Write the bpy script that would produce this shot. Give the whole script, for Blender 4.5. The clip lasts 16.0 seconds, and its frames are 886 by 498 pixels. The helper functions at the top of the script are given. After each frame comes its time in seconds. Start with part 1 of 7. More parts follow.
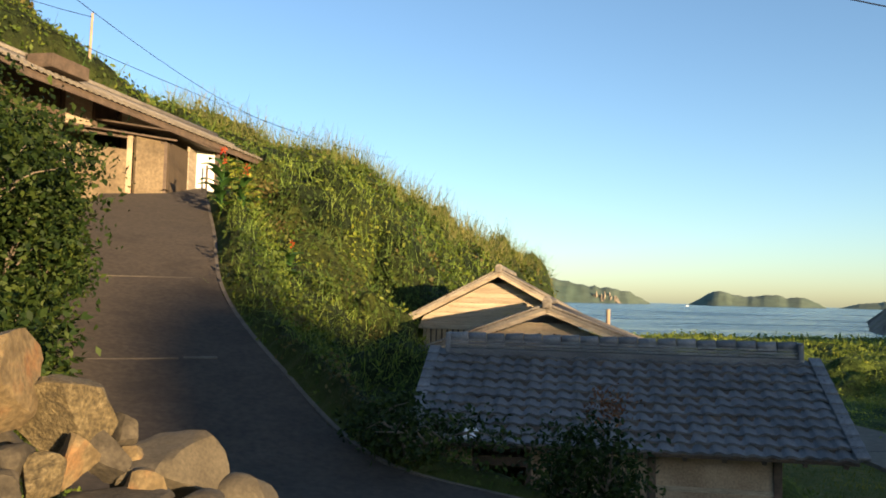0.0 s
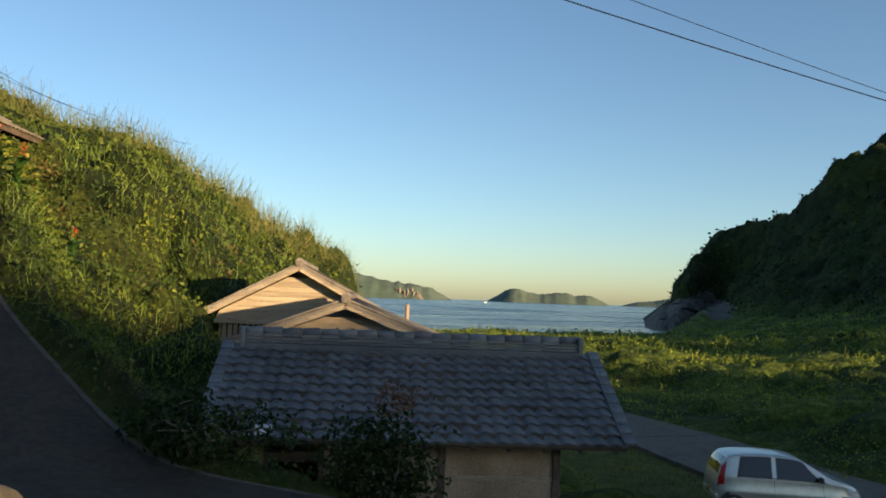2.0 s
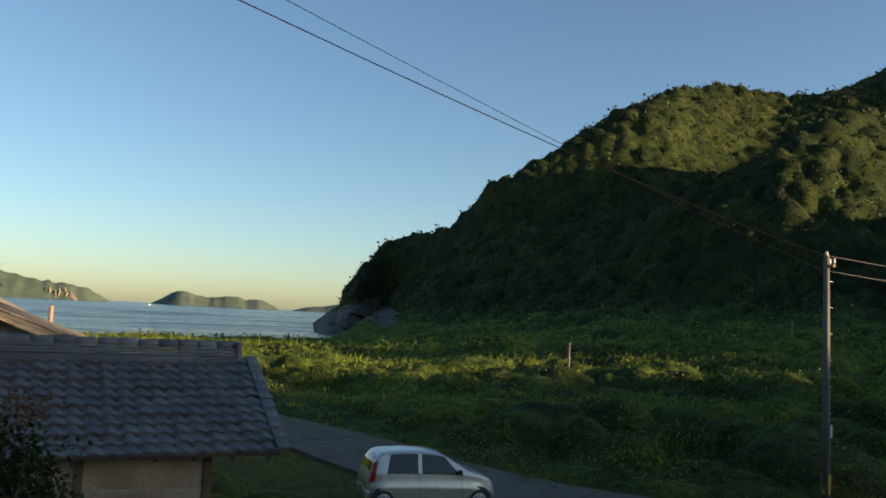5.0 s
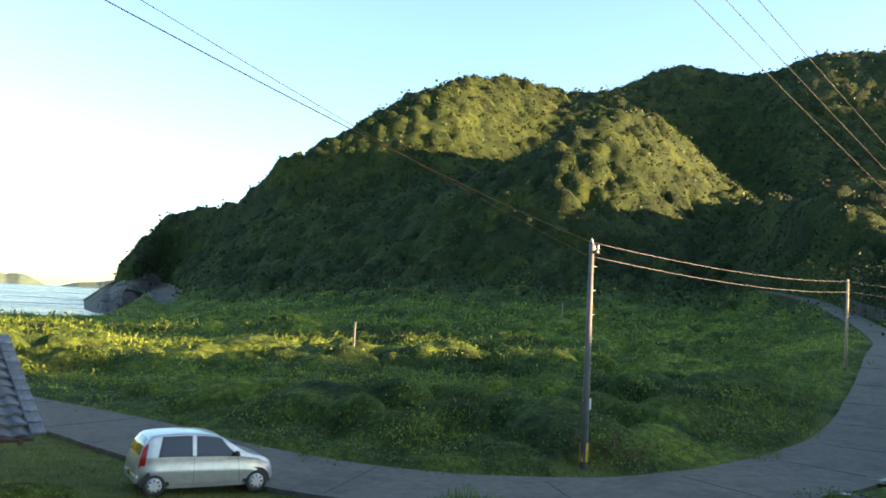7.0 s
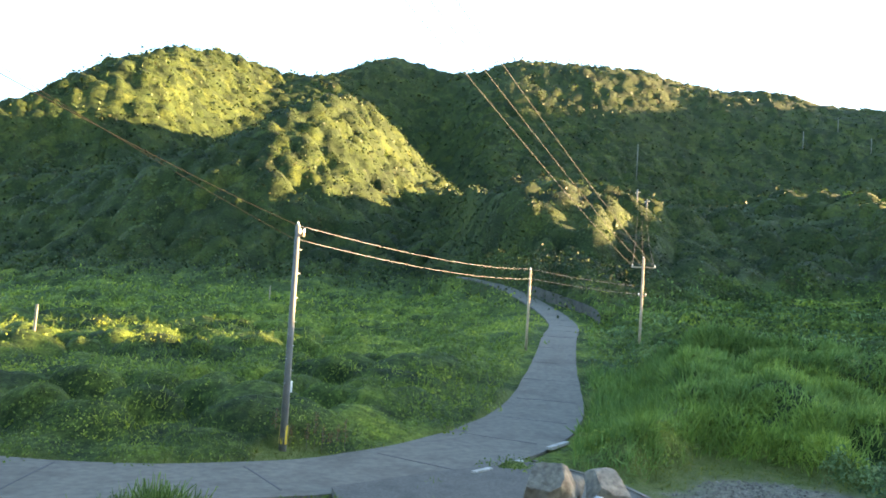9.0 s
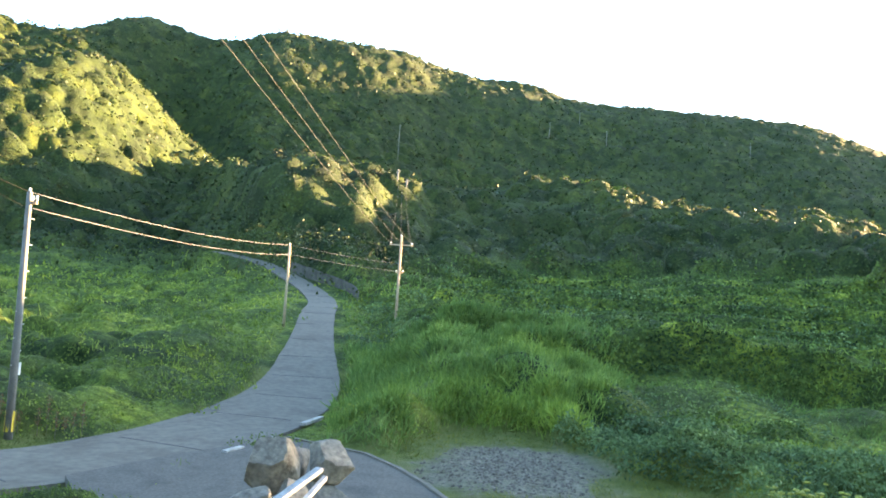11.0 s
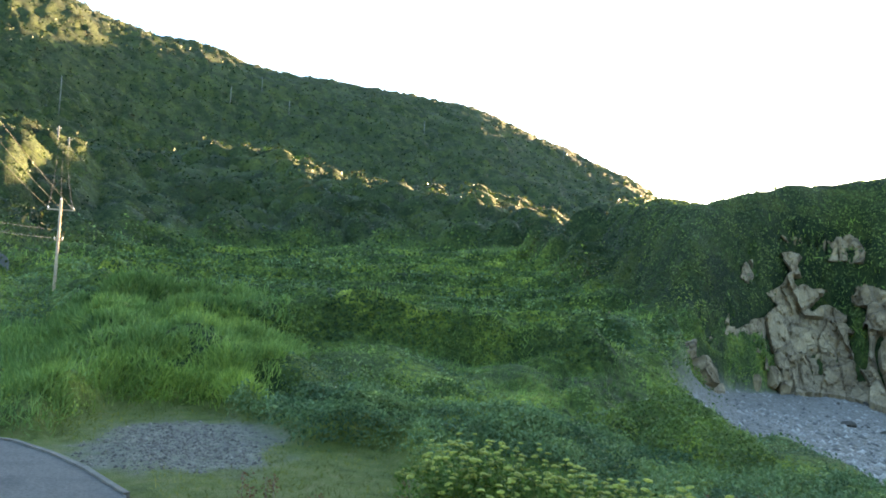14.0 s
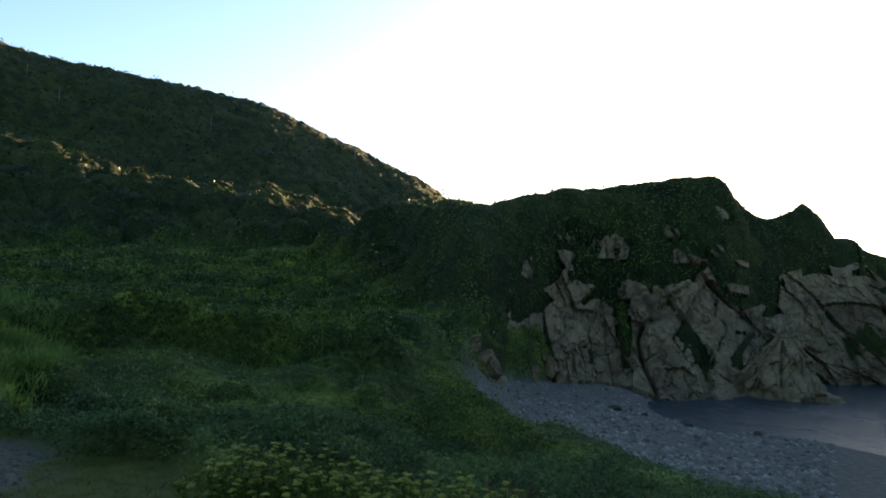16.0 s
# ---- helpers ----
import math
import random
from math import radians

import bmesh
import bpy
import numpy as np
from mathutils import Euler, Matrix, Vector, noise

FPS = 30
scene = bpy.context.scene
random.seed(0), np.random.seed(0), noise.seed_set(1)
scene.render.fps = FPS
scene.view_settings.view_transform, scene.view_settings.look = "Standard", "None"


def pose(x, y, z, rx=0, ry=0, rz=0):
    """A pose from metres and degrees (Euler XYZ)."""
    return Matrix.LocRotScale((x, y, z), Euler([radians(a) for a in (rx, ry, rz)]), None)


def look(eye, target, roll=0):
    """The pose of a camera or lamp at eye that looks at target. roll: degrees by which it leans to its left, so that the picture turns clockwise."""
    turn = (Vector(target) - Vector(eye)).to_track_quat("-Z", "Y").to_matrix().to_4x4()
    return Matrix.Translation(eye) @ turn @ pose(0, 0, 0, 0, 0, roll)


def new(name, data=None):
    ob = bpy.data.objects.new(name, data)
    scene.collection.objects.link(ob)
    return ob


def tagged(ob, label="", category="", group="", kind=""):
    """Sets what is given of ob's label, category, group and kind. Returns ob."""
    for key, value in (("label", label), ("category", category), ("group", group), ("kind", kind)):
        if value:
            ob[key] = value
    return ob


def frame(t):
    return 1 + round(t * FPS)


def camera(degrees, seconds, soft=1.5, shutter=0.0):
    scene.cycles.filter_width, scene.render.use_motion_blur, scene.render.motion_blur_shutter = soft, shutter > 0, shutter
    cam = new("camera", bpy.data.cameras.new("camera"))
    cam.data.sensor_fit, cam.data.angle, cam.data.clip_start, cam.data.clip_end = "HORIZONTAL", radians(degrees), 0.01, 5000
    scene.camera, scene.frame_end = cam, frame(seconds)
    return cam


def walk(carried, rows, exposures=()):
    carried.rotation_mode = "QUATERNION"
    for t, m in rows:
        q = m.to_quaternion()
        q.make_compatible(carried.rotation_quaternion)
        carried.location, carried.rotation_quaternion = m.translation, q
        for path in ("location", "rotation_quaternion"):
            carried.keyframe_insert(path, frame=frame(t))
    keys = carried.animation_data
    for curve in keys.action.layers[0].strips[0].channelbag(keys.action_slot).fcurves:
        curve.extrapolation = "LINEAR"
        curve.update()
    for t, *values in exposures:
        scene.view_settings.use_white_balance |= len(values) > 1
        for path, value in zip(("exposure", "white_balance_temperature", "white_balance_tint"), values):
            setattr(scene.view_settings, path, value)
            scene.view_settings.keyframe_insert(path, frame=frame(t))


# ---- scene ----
cam = camera(56.0, 16.0, soft=1.8)
ARM = 0.45  # the camera swings on an outstretched arm about this axis


def aim(yaw, pitch, roll):
    """Camera pose on the arm: yaw from north (+y), pitch up, roll to the left, degrees."""
    return pose(-ARM * math.sin(radians(yaw)), ARM * math.cos(radians(yaw)), 8.0, 90 + pitch, 0, yaw) @ pose(0, 0, 0, 0, 0, roll)


# seconds, yaw, pitch, roll
TURN = [
    (0.0, -4.63, 3.26, 1.43),
    (0.5, -8.41, 3.39, 1.82),
    (1.0, -11.49, 3.43, 1.79),
    (1.5, -14.63, 3.38, 1.45),
    (2.0, -17.98, 3.33, 2.13),
    (2.5, -21.71, 3.44, 2.46),
    (3.0, -25.14, 3.08, 2.65),
    (3.5, -28.50, 3.78, 3.97),
    (4.0, -32.08, 4.44, 3.62),
    (6.5, -51.48, 4.07, 3.55),
    (7.0, -54.63, 4.06, 3.63),
    (7.5, -58.95, 4.36, 4.09),
    (8.0, -63.38, 4.35, 4.52),
    (8.5, -69.17, 4.32, 4.36),
    (9.0, -74.42, 4.23, 3.95),
    (9.5, -79.08, 4.19, 4.23),
    (10.0, -82.84, 4.03, 4.15),
    (12.5, -103.15, 3.11, 3.91),
    (13.0, -106.82, 2.69, 3.68),
    (13.5, -110.10, 2.47, 3.21),
    (14.0, -112.57, 3.01, 3.30),
    (14.5, -116.73, 3.30, 3.03),
    (15.0, -119.72, 3.36, 2.59),
    (15.5, -123.12, 3.67, 2.58),
    (16.0, -126.82, 3.65, 2.26),
]
EXPOSURE = [(0.0, 1.62, 7000, 10), (1.5, 1.38, 7000, 10), (2.0, 1.28, 7000, 10), (2.5, 0.97, 7000, 10), (3.0, 0.9, 7000, 10), (4.0, 0.9, 7000, 10), (6.5, 2.55, 7600, 10), (7.5, 3.35, 7700, 10), (9.0, 4.12, 8000, 10), (12.5, 4.5, 8000, 10), (13.0, 4.5, 7900, 10), (14.0, 4.22, 7800, 10), (14.5, 3.85, 7700, 10), (15.0, 3.05, 7500, 10), (15.5, 2.55, 7450, 10), (16.0, 2.05, 7400, 10)]
walk(cam, [(t, aim(y, p, r)) for t, y, p, r in TURN], EXPOSURE)

# ---------------------------------------------------------------- light
SUN_AZ, SUN_EL = 147.6, 7.85  # clockwise from +y, height above the horizon
world = bpy.data.worlds.new("world")
scene.world = world
world.use_nodes = True
wn = world.node_tree.nodes
sky = wn.new("ShaderNodeTexSky")
sky.sky_type, sky.sun_disc = "NISHITA", False
sky.sun_elevation, sky.sun_rotation = radians(SUN_EL), radians(SUN_AZ)
sky.air_density, sky.dust_density, sky.ozone_density = 0.85, 0.6, 2.6
wn["Background"].inputs["Strength"].default_value = 0.1
world.node_tree.links.new(sky.outputs["Color"], wn["Background"].inputs["Color"])
sun = new("sun", bpy.data.lights.new("sun", "SUN"))
sun.data.energy, sun.data.angle, sun.data.color = 5.0, radians(0.6), (1.0, 0.72, 0.42)
sa, se = radians(SUN_AZ), radians(SUN_EL)
SUN_WAY = Vector((math.sin(sa) * math.cos(se), math.cos(sa) * math.cos(se), math.sin(se)))
sun.matrix_world = look(SUN_WAY * 50, (0, 0, 0))

# ---------------------------------------------------------------- materials


def material(name):
    m = bpy.data.materials.new(name)
    m.use_nodes = True
    nt = m.node_tree
    return m, nt, nt.nodes["Principled BSDF"]


def node(nt, kind, **values):
    n = nt.nodes.new(kind)
    for key, value in values.items():
        n.inputs[key].default_value = value
    return n


def noise_tex(nt, scale, detail=4.0, rough=0.55, stretch=None):
    n = node(nt, "ShaderNodeTexNoise", Scale=scale, Detail=detail, Roughness=rough)
    tc = nt.nodes.new("ShaderNodeTexCoord")
    if stretch:
        mp = nt.nodes.new("ShaderNodeMapping")
        mp.inputs["Scale"].default_value = stretch
        nt.links.new(tc.outputs["Object"], mp.inputs["Vector"])
        nt.links.new(mp.outputs["Vector"], n.inputs["Vector"])
    else:
        nt.links.new(tc.outputs["Object"], n.inputs["Vector"])
    return n


def ramp(nt, source, stops):
    r = nt.nodes.new("ShaderNodeValToRGB")
    e = r.color_ramp.elements
    while len(e) < len(stops):
        e.new(0.5)
    for el, (p, c) in zip(e, stops):
        el.position, el.color = p, (*c, 1.0)
    nt.links.new(source, r.inputs["Fac"])
    return r.outputs["Color"]


def mix(nt, kind, fac, a, b):
    n = nt.nodes.new("ShaderNodeMix")
    n.data_type, n.blend_type = "RGBA", kind
    for sock, value in ((n.inputs[0], fac), (n.inputs[6], a), (n.inputs[7], b)):
        if hasattr(value, "is_linked"):
            nt.links.new(value, sock)
        elif isinstance(value, tuple):
            sock.default_value = (*value, 1.0)
        else:
            sock.default_value = value
    return n.outputs[2]


def bump(nt, bs, height, strength=0.5, distance=0.05):
    b = node(nt, "ShaderNodeBump", Strength=strength, Distance=distance)
    nt.links.new(height, b.inputs["Height"])
    nt.links.new(b.outputs["Normal"], bs.inputs["Normal"])


def surface(name, c0, c1, scale=6.0, rough=0.85, grain=60.0, contrast=0.6, metal=0.0, bumps=0.4, dist=0.01, stretch=None, c2=None, by_object=0.0, by_island=0.0):
    """A mottled surface: large patches from c0 to c1, fine grain, relief; by_object and by_island vary the brightness per piece."""
    m, nt, bs = material(name)
    big = noise_tex(nt, scale, 5.0, 0.6, stretch)
    col = ramp(nt, big.outputs["Fac"], [(0.3, c0), (0.7, c1)] if c2 is None else [(0.25, c0), (0.5, c1), (0.75, c2)])
    fine = noise_tex(nt, grain, 3.0, 0.6, stretch)
    col = mix(nt, "MULTIPLY", contrast, col, ramp(nt, fine.outputs["Fac"], [(0.3, (0.5, 0.5, 0.5)), (0.7, (1.3, 1.3, 1.3))]))
    for amount, kind, out in ((by_object, "ShaderNodeObjectInfo", "Random"), (by_island, "ShaderNodeNewGeometry", "Random Per Island")):
        if amount:
            r = nt.nodes.new(kind)
            lo, hi = 1 - amount, 1 + amount
            col = mix(nt, "MULTIPLY", 1.0, col, ramp(nt, r.outputs[out], [(0.0, (lo, lo, lo)), (1.0, (hi, hi, hi))]))
    nt.links.new(col, bs.inputs["Base Color"])
    bs.inputs["Roughness"].default_value, bs.inputs["Metallic"].default_value = rough, metal
    bump(nt, bs, mix(nt, "MIX", 0.5, big.outputs["Color"], fine.outputs["Color"]), bumps, dist)
    return m


def leaf_material(name, dark, mid, light, patch=0.15, through_light=0.3, gloss=0.6, plants=0.0, dry=None):
    """Leaves: a colour per leaf, broad patches across the stand, light shining through."""
    m, nt, bs = material(name)
    geo = nt.nodes.new("ShaderNodeNewGeometry")
    per = ramp(nt, geo.outputs["Random Per Island"], [(0.0, dark), (0.55, mid), (1.0, light)])
    big = noise_tex(nt, patch, 3.0, 0.6)
    col = mix(nt, "MULTIPLY", 0.8, per, ramp(nt, big.outputs["Fac"], [(0.34, (0.5, 0.58, 0.55)), (0.5, (1.0, 1.0, 1.0)), (0.68, (1.5, 1.35, 0.95))]))
    if plants:  # every plant or crown has a tone of its own
        tc = nt.nodes.new("ShaderNodeTexCoord")
        vo = node(nt, "ShaderNodeTexVoronoi", Scale=plants)
        nt.links.new(tc.outputs["Object"], vo.inputs["Vector"])
        se = nt.nodes.new("ShaderNodeSeparateColor")
        nt.links.new(vo.outputs["Color"], se.inputs["Color"])
        col = mix(nt, "MULTIPLY", 1.0, col, ramp(nt, se.outputs[0], [(0.0, (0.55, 0.62, 0.62)), (0.45, (0.9, 0.92, 0.85)), (0.8, (1.2, 1.15, 1.0)), (1.0, (1.6, 1.4, 1.1))]))
        if dry:
            col = mix(nt, "MIX", ramp(nt, se.outputs[1], [(0.86, (0, 0, 0)), (0.9, (0.75, 0.75, 0.75))]), col, dry)
    nt.links.new(col, bs.inputs["Base Color"])
    bs.inputs["Roughness"].default_value = gloss
    bs.inputs["Specular IOR Level"].default_value = 0.18
    tr = nt.nodes.new("ShaderNodeBsdfTranslucent")
    nt.links.new(col, tr.inputs["Color"])
    mx = nt.nodes.new("ShaderNodeMixShader")
    mx.inputs[0].default_value = through_light
    nt.links.new(bs.outputs[0], mx.inputs[1])
    nt.links.new(tr.outputs[0], mx.inputs[2])
    nt.links.new(mx.outputs[0], nt.nodes["Material Output"].inputs["Surface"])
    return m


CONCRETE = surface("road concrete", (0.056, 0.049, 0.037), (0.108, 0.096, 0.074), 0.35, 0.95, 3.5, 0.6, bumps=0.4, c2=(0.068, 0.06, 0.046))
ASPHALT = surface("asphalt", (0.028, 0.026, 0.022), (0.072, 0.067, 0.055), 0.6, 0.95, 14.0, 0.9, bumps=0.5, c2=(0.04, 0.037, 0.031))
RAMP_TAR = surface("worn tarmac", (0.02, 0.015, 0.011), (0.048, 0.037, 0.027), 0.9, 0.95, 12.0, 0.8, bumps=0.5, c2=(0.03, 0.023, 0.017))
TILE = surface("grey roof tile", (0.085, 0.088, 0.092), (0.175, 0.18, 0.185), 1.2, 0.55, 25.0, bumps=0.25, by_object=0.25, by_island=0.2)
OLD_TILE = surface("weathered brown tile", (0.13, 0.115, 0.095), (0.27, 0.24, 0.195), 1.5, 0.85, 20.0, bumps=0.3, by_object=0.2, by_island=0.2)
BOARD = surface("sun-bleached board", (0.24, 0.19, 0.13), (0.42, 0.35, 0.255), 3.0, 0.8, 30.0, 0.8, stretch=(0.3, 0.3, 4.0), by_object=0.15)
DARK_WOOD = surface("dark old timber", (0.05, 0.035, 0.025), (0.12, 0.085, 0.06), 3.0, 0.8, 30.0, by_object=0.15)
MUD_WALL = surface("earthen plaster", (0.24, 0.17, 0.11), (0.42, 0.32, 0.22), 1.5, 0.95, 30.0, bumps=0.5)


def rock_material():
    """Tan broken rock: upright blocks parted by dark cracks, paler and browner patches, lichen grey."""
    m, nt, bs = material("broken cliff rock")
    big, mid, fine = noise_tex(nt, 0.16, 5.0, 0.65), noise_tex(nt, 0.7, 7.0, 0.72, (1.0, 1.0, 0.45)), noise_tex(nt, 5.0, 4.0, 0.7)
    col = ramp(nt, big.outputs["Fac"], [(0.3, (0.05, 0.035, 0.018)), (0.44, (0.155, 0.108, 0.056)), (0.58, (0.25, 0.184, 0.102)), (0.74, (0.085, 0.06, 0.033))])
    col = mix(nt, "MULTIPLY", 0.9, col, ramp(nt, mid.outputs["Fac"], [(0.3, (0.4, 0.37, 0.33)), (0.45, (0.95, 0.95, 0.95)), (0.7, (1.3, 1.27, 1.2))]))
    col = mix(nt, "MULTIPLY", 0.6, col, ramp(nt, fine.outputs["Fac"], [(0.3, (0.6, 0.6, 0.6)), (0.7, (1.3, 1.3, 1.3))]))
    tc = nt.nodes.new("ShaderNodeTexCoord")
    cracks = None
    for scale, wide in ((0.22, 0.03), (0.6, 0.03)):
        mp = nt.nodes.new("ShaderNodeMapping")
        mp.inputs["Scale"].default_value = (1.0, 1.0, 0.5)
        mp.inputs["Rotation"].default_value = (0.2, 0.15, 0.3)
        warp = mix(nt, "LINEAR_LIGHT", 0.25, tc.outputs["Object"], mid.outputs["Color"])
        nt.links.new(warp, mp.inputs["Vector"])
        vo = node(nt, "ShaderNodeTexVoronoi", Scale=scale)
        vo.feature = "DISTANCE_TO_EDGE"
        nt.links.new(mp.outputs["Vector"], vo.inputs["Vector"])
        line = ramp(nt, vo.outputs["Distance"], [(0.0, (0.3, 0.28, 0.26)), (wide, (1.0, 1.0, 1.0))])
        col = mix(nt, "MULTIPLY", 0.6, col, line)
        cracks = line if cracks is None else mix(nt, "MULTIPLY", 1.0, cracks, line)
    nt.links.new(col, bs.inputs["Base Color"])
    bs.inputs["Roughness"].default_value = 0.95
    bump(nt, bs, mix(nt, "MULTIPLY", 0.7, mid.outputs["Color"], cracks), 0.9, 0.5)
    return m


ROCK = rock_material()
POLE_CONCRETE = surface("pole concrete", (0.1, 0.098, 0.092), (0.17, 0.165, 0.155), 2.0, 0.85, 50.0)
POLE_WOOD = surface("pole wood", (0.28, 0.2, 0.13), (0.42, 0.32, 0.22), 2.0, 0.8, 40.0)
WIRE = surface("wire sheath", (0.006, 0.006, 0.006), (0.01, 0.01, 0.01), 2.0, 0.9, 10.0)
WIRE.node_tree.nodes["Principled BSDF"].inputs["Specular IOR Level"].default_value = 0.03
BRIGHT_WIRE = surface("pale wire sheath", (0.1, 0.1, 0.11), (0.16, 0.16, 0.17), 2.0, 0.8, 10.0)
GREY_WIRE = surface("weathered grey wire", (0.016, 0.016, 0.016), (0.028, 0.028, 0.027), 2.0, 0.9, 10.0)

# ---------------------------------------------------------------- the lie of the land


def polar(az, r):
    return r * np.sin(np.radians(az)), r * np.cos(np.radians(az))


def curve(table):
    t = np.array(table, float).reshape(-1, 2)
    fine = np.arange(-70.0, 290.5, 0.5)
    v = np.interp(fine, t[:, 0], t[:, 1])
    k = np.exp(-0.5 * (np.arange(-6, 7) / 1.6) ** 2)
    v = np.convolve(np.pad(v, 6, mode="edge"), k / k.sum(), "valid")
    return lambda az: np.interp(az, fine, v)


# heights round the eye at 9, 14 and 25 m out
Z9 = curve([-70, 9, -40, 8.4, -20, 6.9, -8, 6.1, 0, 5.9, 6, 4.6, 14, 3.5, 40, 3.4, 90, 3.5, 140, 3.6, 180, 4.5, 220, 7, 260, 9, 290, 9])
Z14 = curve([-70, 11, -40, 10.5, -20, 8.8, -8, 7.2, -3, 5.6, 2, 4.2, 8, 3.3, 40, 3.15, 90, 3.3, 140, 3.0, 180, 3.5, 220, 8, 260, 11, 290, 11])
Z25 = curve([-70, 16, -40, 15, -24, 12.2, -12, 10.4, -6, 8.6, 0, 6.5, 6, 4.4, 12, 3.5, 20, 3.15, 40, 3.15, 90, 3.4, 110, 3.2, 130, 2.6, 145, 2.2, 160, 1.6, 180, 2, 220, 10, 260, 16, 290, 16])
# foot of the slopes: distance and height
R_FOOT = curve([-70, 40, -20, 40, -10, 38, 0, 36, 8, 40, 12, 108, 14, 118, 31, 122, 34, 128, 36, 190, 44, 215, 52, 180, 62, 170, 72, 165, 80, 110, 86, 105, 92, 120, 100, 130, 110, 130, 118, 122, 124, 90, 129, 58, 131, 66, 135, 80, 138, 84, 142, 80, 146, 85, 147.5, 94, 150, 108, 156, 116, 165, 60, 180, 50, 220, 40, 290, 40])
Z_FOOT = curve([-70, 24, -24, 18, -10, 13.2, -3, 11.6, 2, 9.5, 8, 5.5, 11, 3.0, 14, 2.6, 33, 2.6, 36, 2.4, 38, 2.9, 41, 4.2, 44, 7, 52, 9.5, 62, 11, 72, 11, 78, 12, 86, 9.5, 94, 10.5, 102, 12, 110, 13, 118, 11.5, 124, 8, 129, 3.0, 132, 1.4, 140, 0.4, 144, -0.6, 156, -2, 165, -2, 180, 2, 220, 14, 290, 24])
# spurs in front of the ridge: distance, elevation of their crest, and how deep the dip behind
R_SPUR = curve([-70, 55, 0, 50, 12, 140, 14, 150, 31, 158, 34, 165, 36, 380, 43, 290, 48, 270, 54, 225, 58, 230, 62, 250, 66, 285, 70, 325, 73, 350, 75.5, 250, 77, 140, 80, 142, 84, 152, 87, 165, 91, 210, 97, 230, 101, 205, 108, 180, 115, 165, 122, 135, 126, 95, 129, 85, 133, 92, 138, 104, 145, 106, 150, 122, 156, 134, 165, 90, 180, 70, 290, 60])
E_SPUR = curve([-70, 14, -24, 13, -8, 8.2, -3, 7.6, 3, 5.2, 8, 3.2, 11, 1.2, 13, -2.35, 18, -2.35, 29, -2.15, 33.5, -1.9, 35.5, -0.2, 36.5, 1.0, 40, 3.2, 46, 5.5, 52, 6.2, 56, 7.4, 58, 8.8, 60, 10.4, 63, 12.6, 66, 13.3, 69, 12.6, 72, 10.2, 74, 8.2, 78, 7.0, 80, 8.1, 85, 8.0, 87, 7.2, 90, 7.0, 93, 7.3, 97, 8.0, 100, 8.0, 103, 7.6, 107, 7.0, 110, 6.3, 115, 5.8, 120, 4.7, 122.5, 3.7, 124, 4.3, 126, 5.2, 128, 5.9, 130, 6.4, 133, 7.2])
E_SPUR2 = curve([133, 7.2, 138.8, 8.1, 144.3, 8.6, 145.3, 8.5, 146.2, 7.3, 147.2, 5.5, 147.9, 5.5, 149.0, 6.6, 150.0, 7.3, 150.8, 6.2, 152.0, 4.5, 153.2, 4.4, 155, 3.2, 160, 1.0, 165, -1.5, 180, 1, 220, 6, 290, 14])
DIP = curve([-70, 0, 12, 0, 14, 2, 28, 4, 31, 6, 34, 9, 36, 3, 46, 0, 56, 4, 66, 16, 74, 10, 82, 14, 90, 16, 97, 14, 110, 12, 120, 10, 126, 6, 130, 8, 160, 4, 180, 0, 290, 0])
# the skyline
R_TOP = curve([-70, 120, -26, 115, -17, 100, -12, 66, -3, 62, 6, 66, 12, 160, 14, 220, 30, 290, 36, 400, 43, 320, 48, 350, 52, 385, 56, 430, 60, 490, 63, 500, 66, 500, 70, 560, 75, 560, 80, 620, 88, 660, 95, 690, 105, 740, 115, 780, 122, 780, 131, 740, 136, 300, 140, 150, 150, 150, 160, 170, 180, 100, 290, 110])
E_TOP = curve([-70, 18, -24.2, 17.2, -22.2, 16.0, -20.2, 14.4, -17.5, 12.5, -13.2, 10.9, -9.5, 9.5, -5.8, 8.3, -2.7, 8.2, -0.7, 7.5, 2.0, 5.9, 5.2, 4.6, 7, 3.8, 8.8, 2.8, 10.6, 1.5, 11.5, 0.6, 12.6, -2.4, 31.5, -2.2, 32.2, -0.8, 33.5, 0.9, 34.5, 2.6, 36.3, 4.6, 37.6, 5.1, 39.5, 5.7, 42, 7.4, 44.3, 10.2])
E_TOP2 = curve([44.3, 9.8, 47.9, 12.1, 51.3, 14.0, 55.6, 15.75, 59.4, 15.4, 63, 14.7, 66.6, 15.3, 70.2, 16.8, 75, 15.5, 79, 16.7, 80.2, 16.7, 86, 16.5, 93, 15.0, 96.3, 14.7, 99.2, 13.8, 103.8, 13.5, 107.8, 13.1, 114.5, 12.2, 118.5, 10.5, 122.2, 9.1, 125.7, 7.5, 127.9, 6.1, 131, 4.0, 135, 1.5, 156, 0, 165, -2, 180, 2, 220, 12, 290, 18])


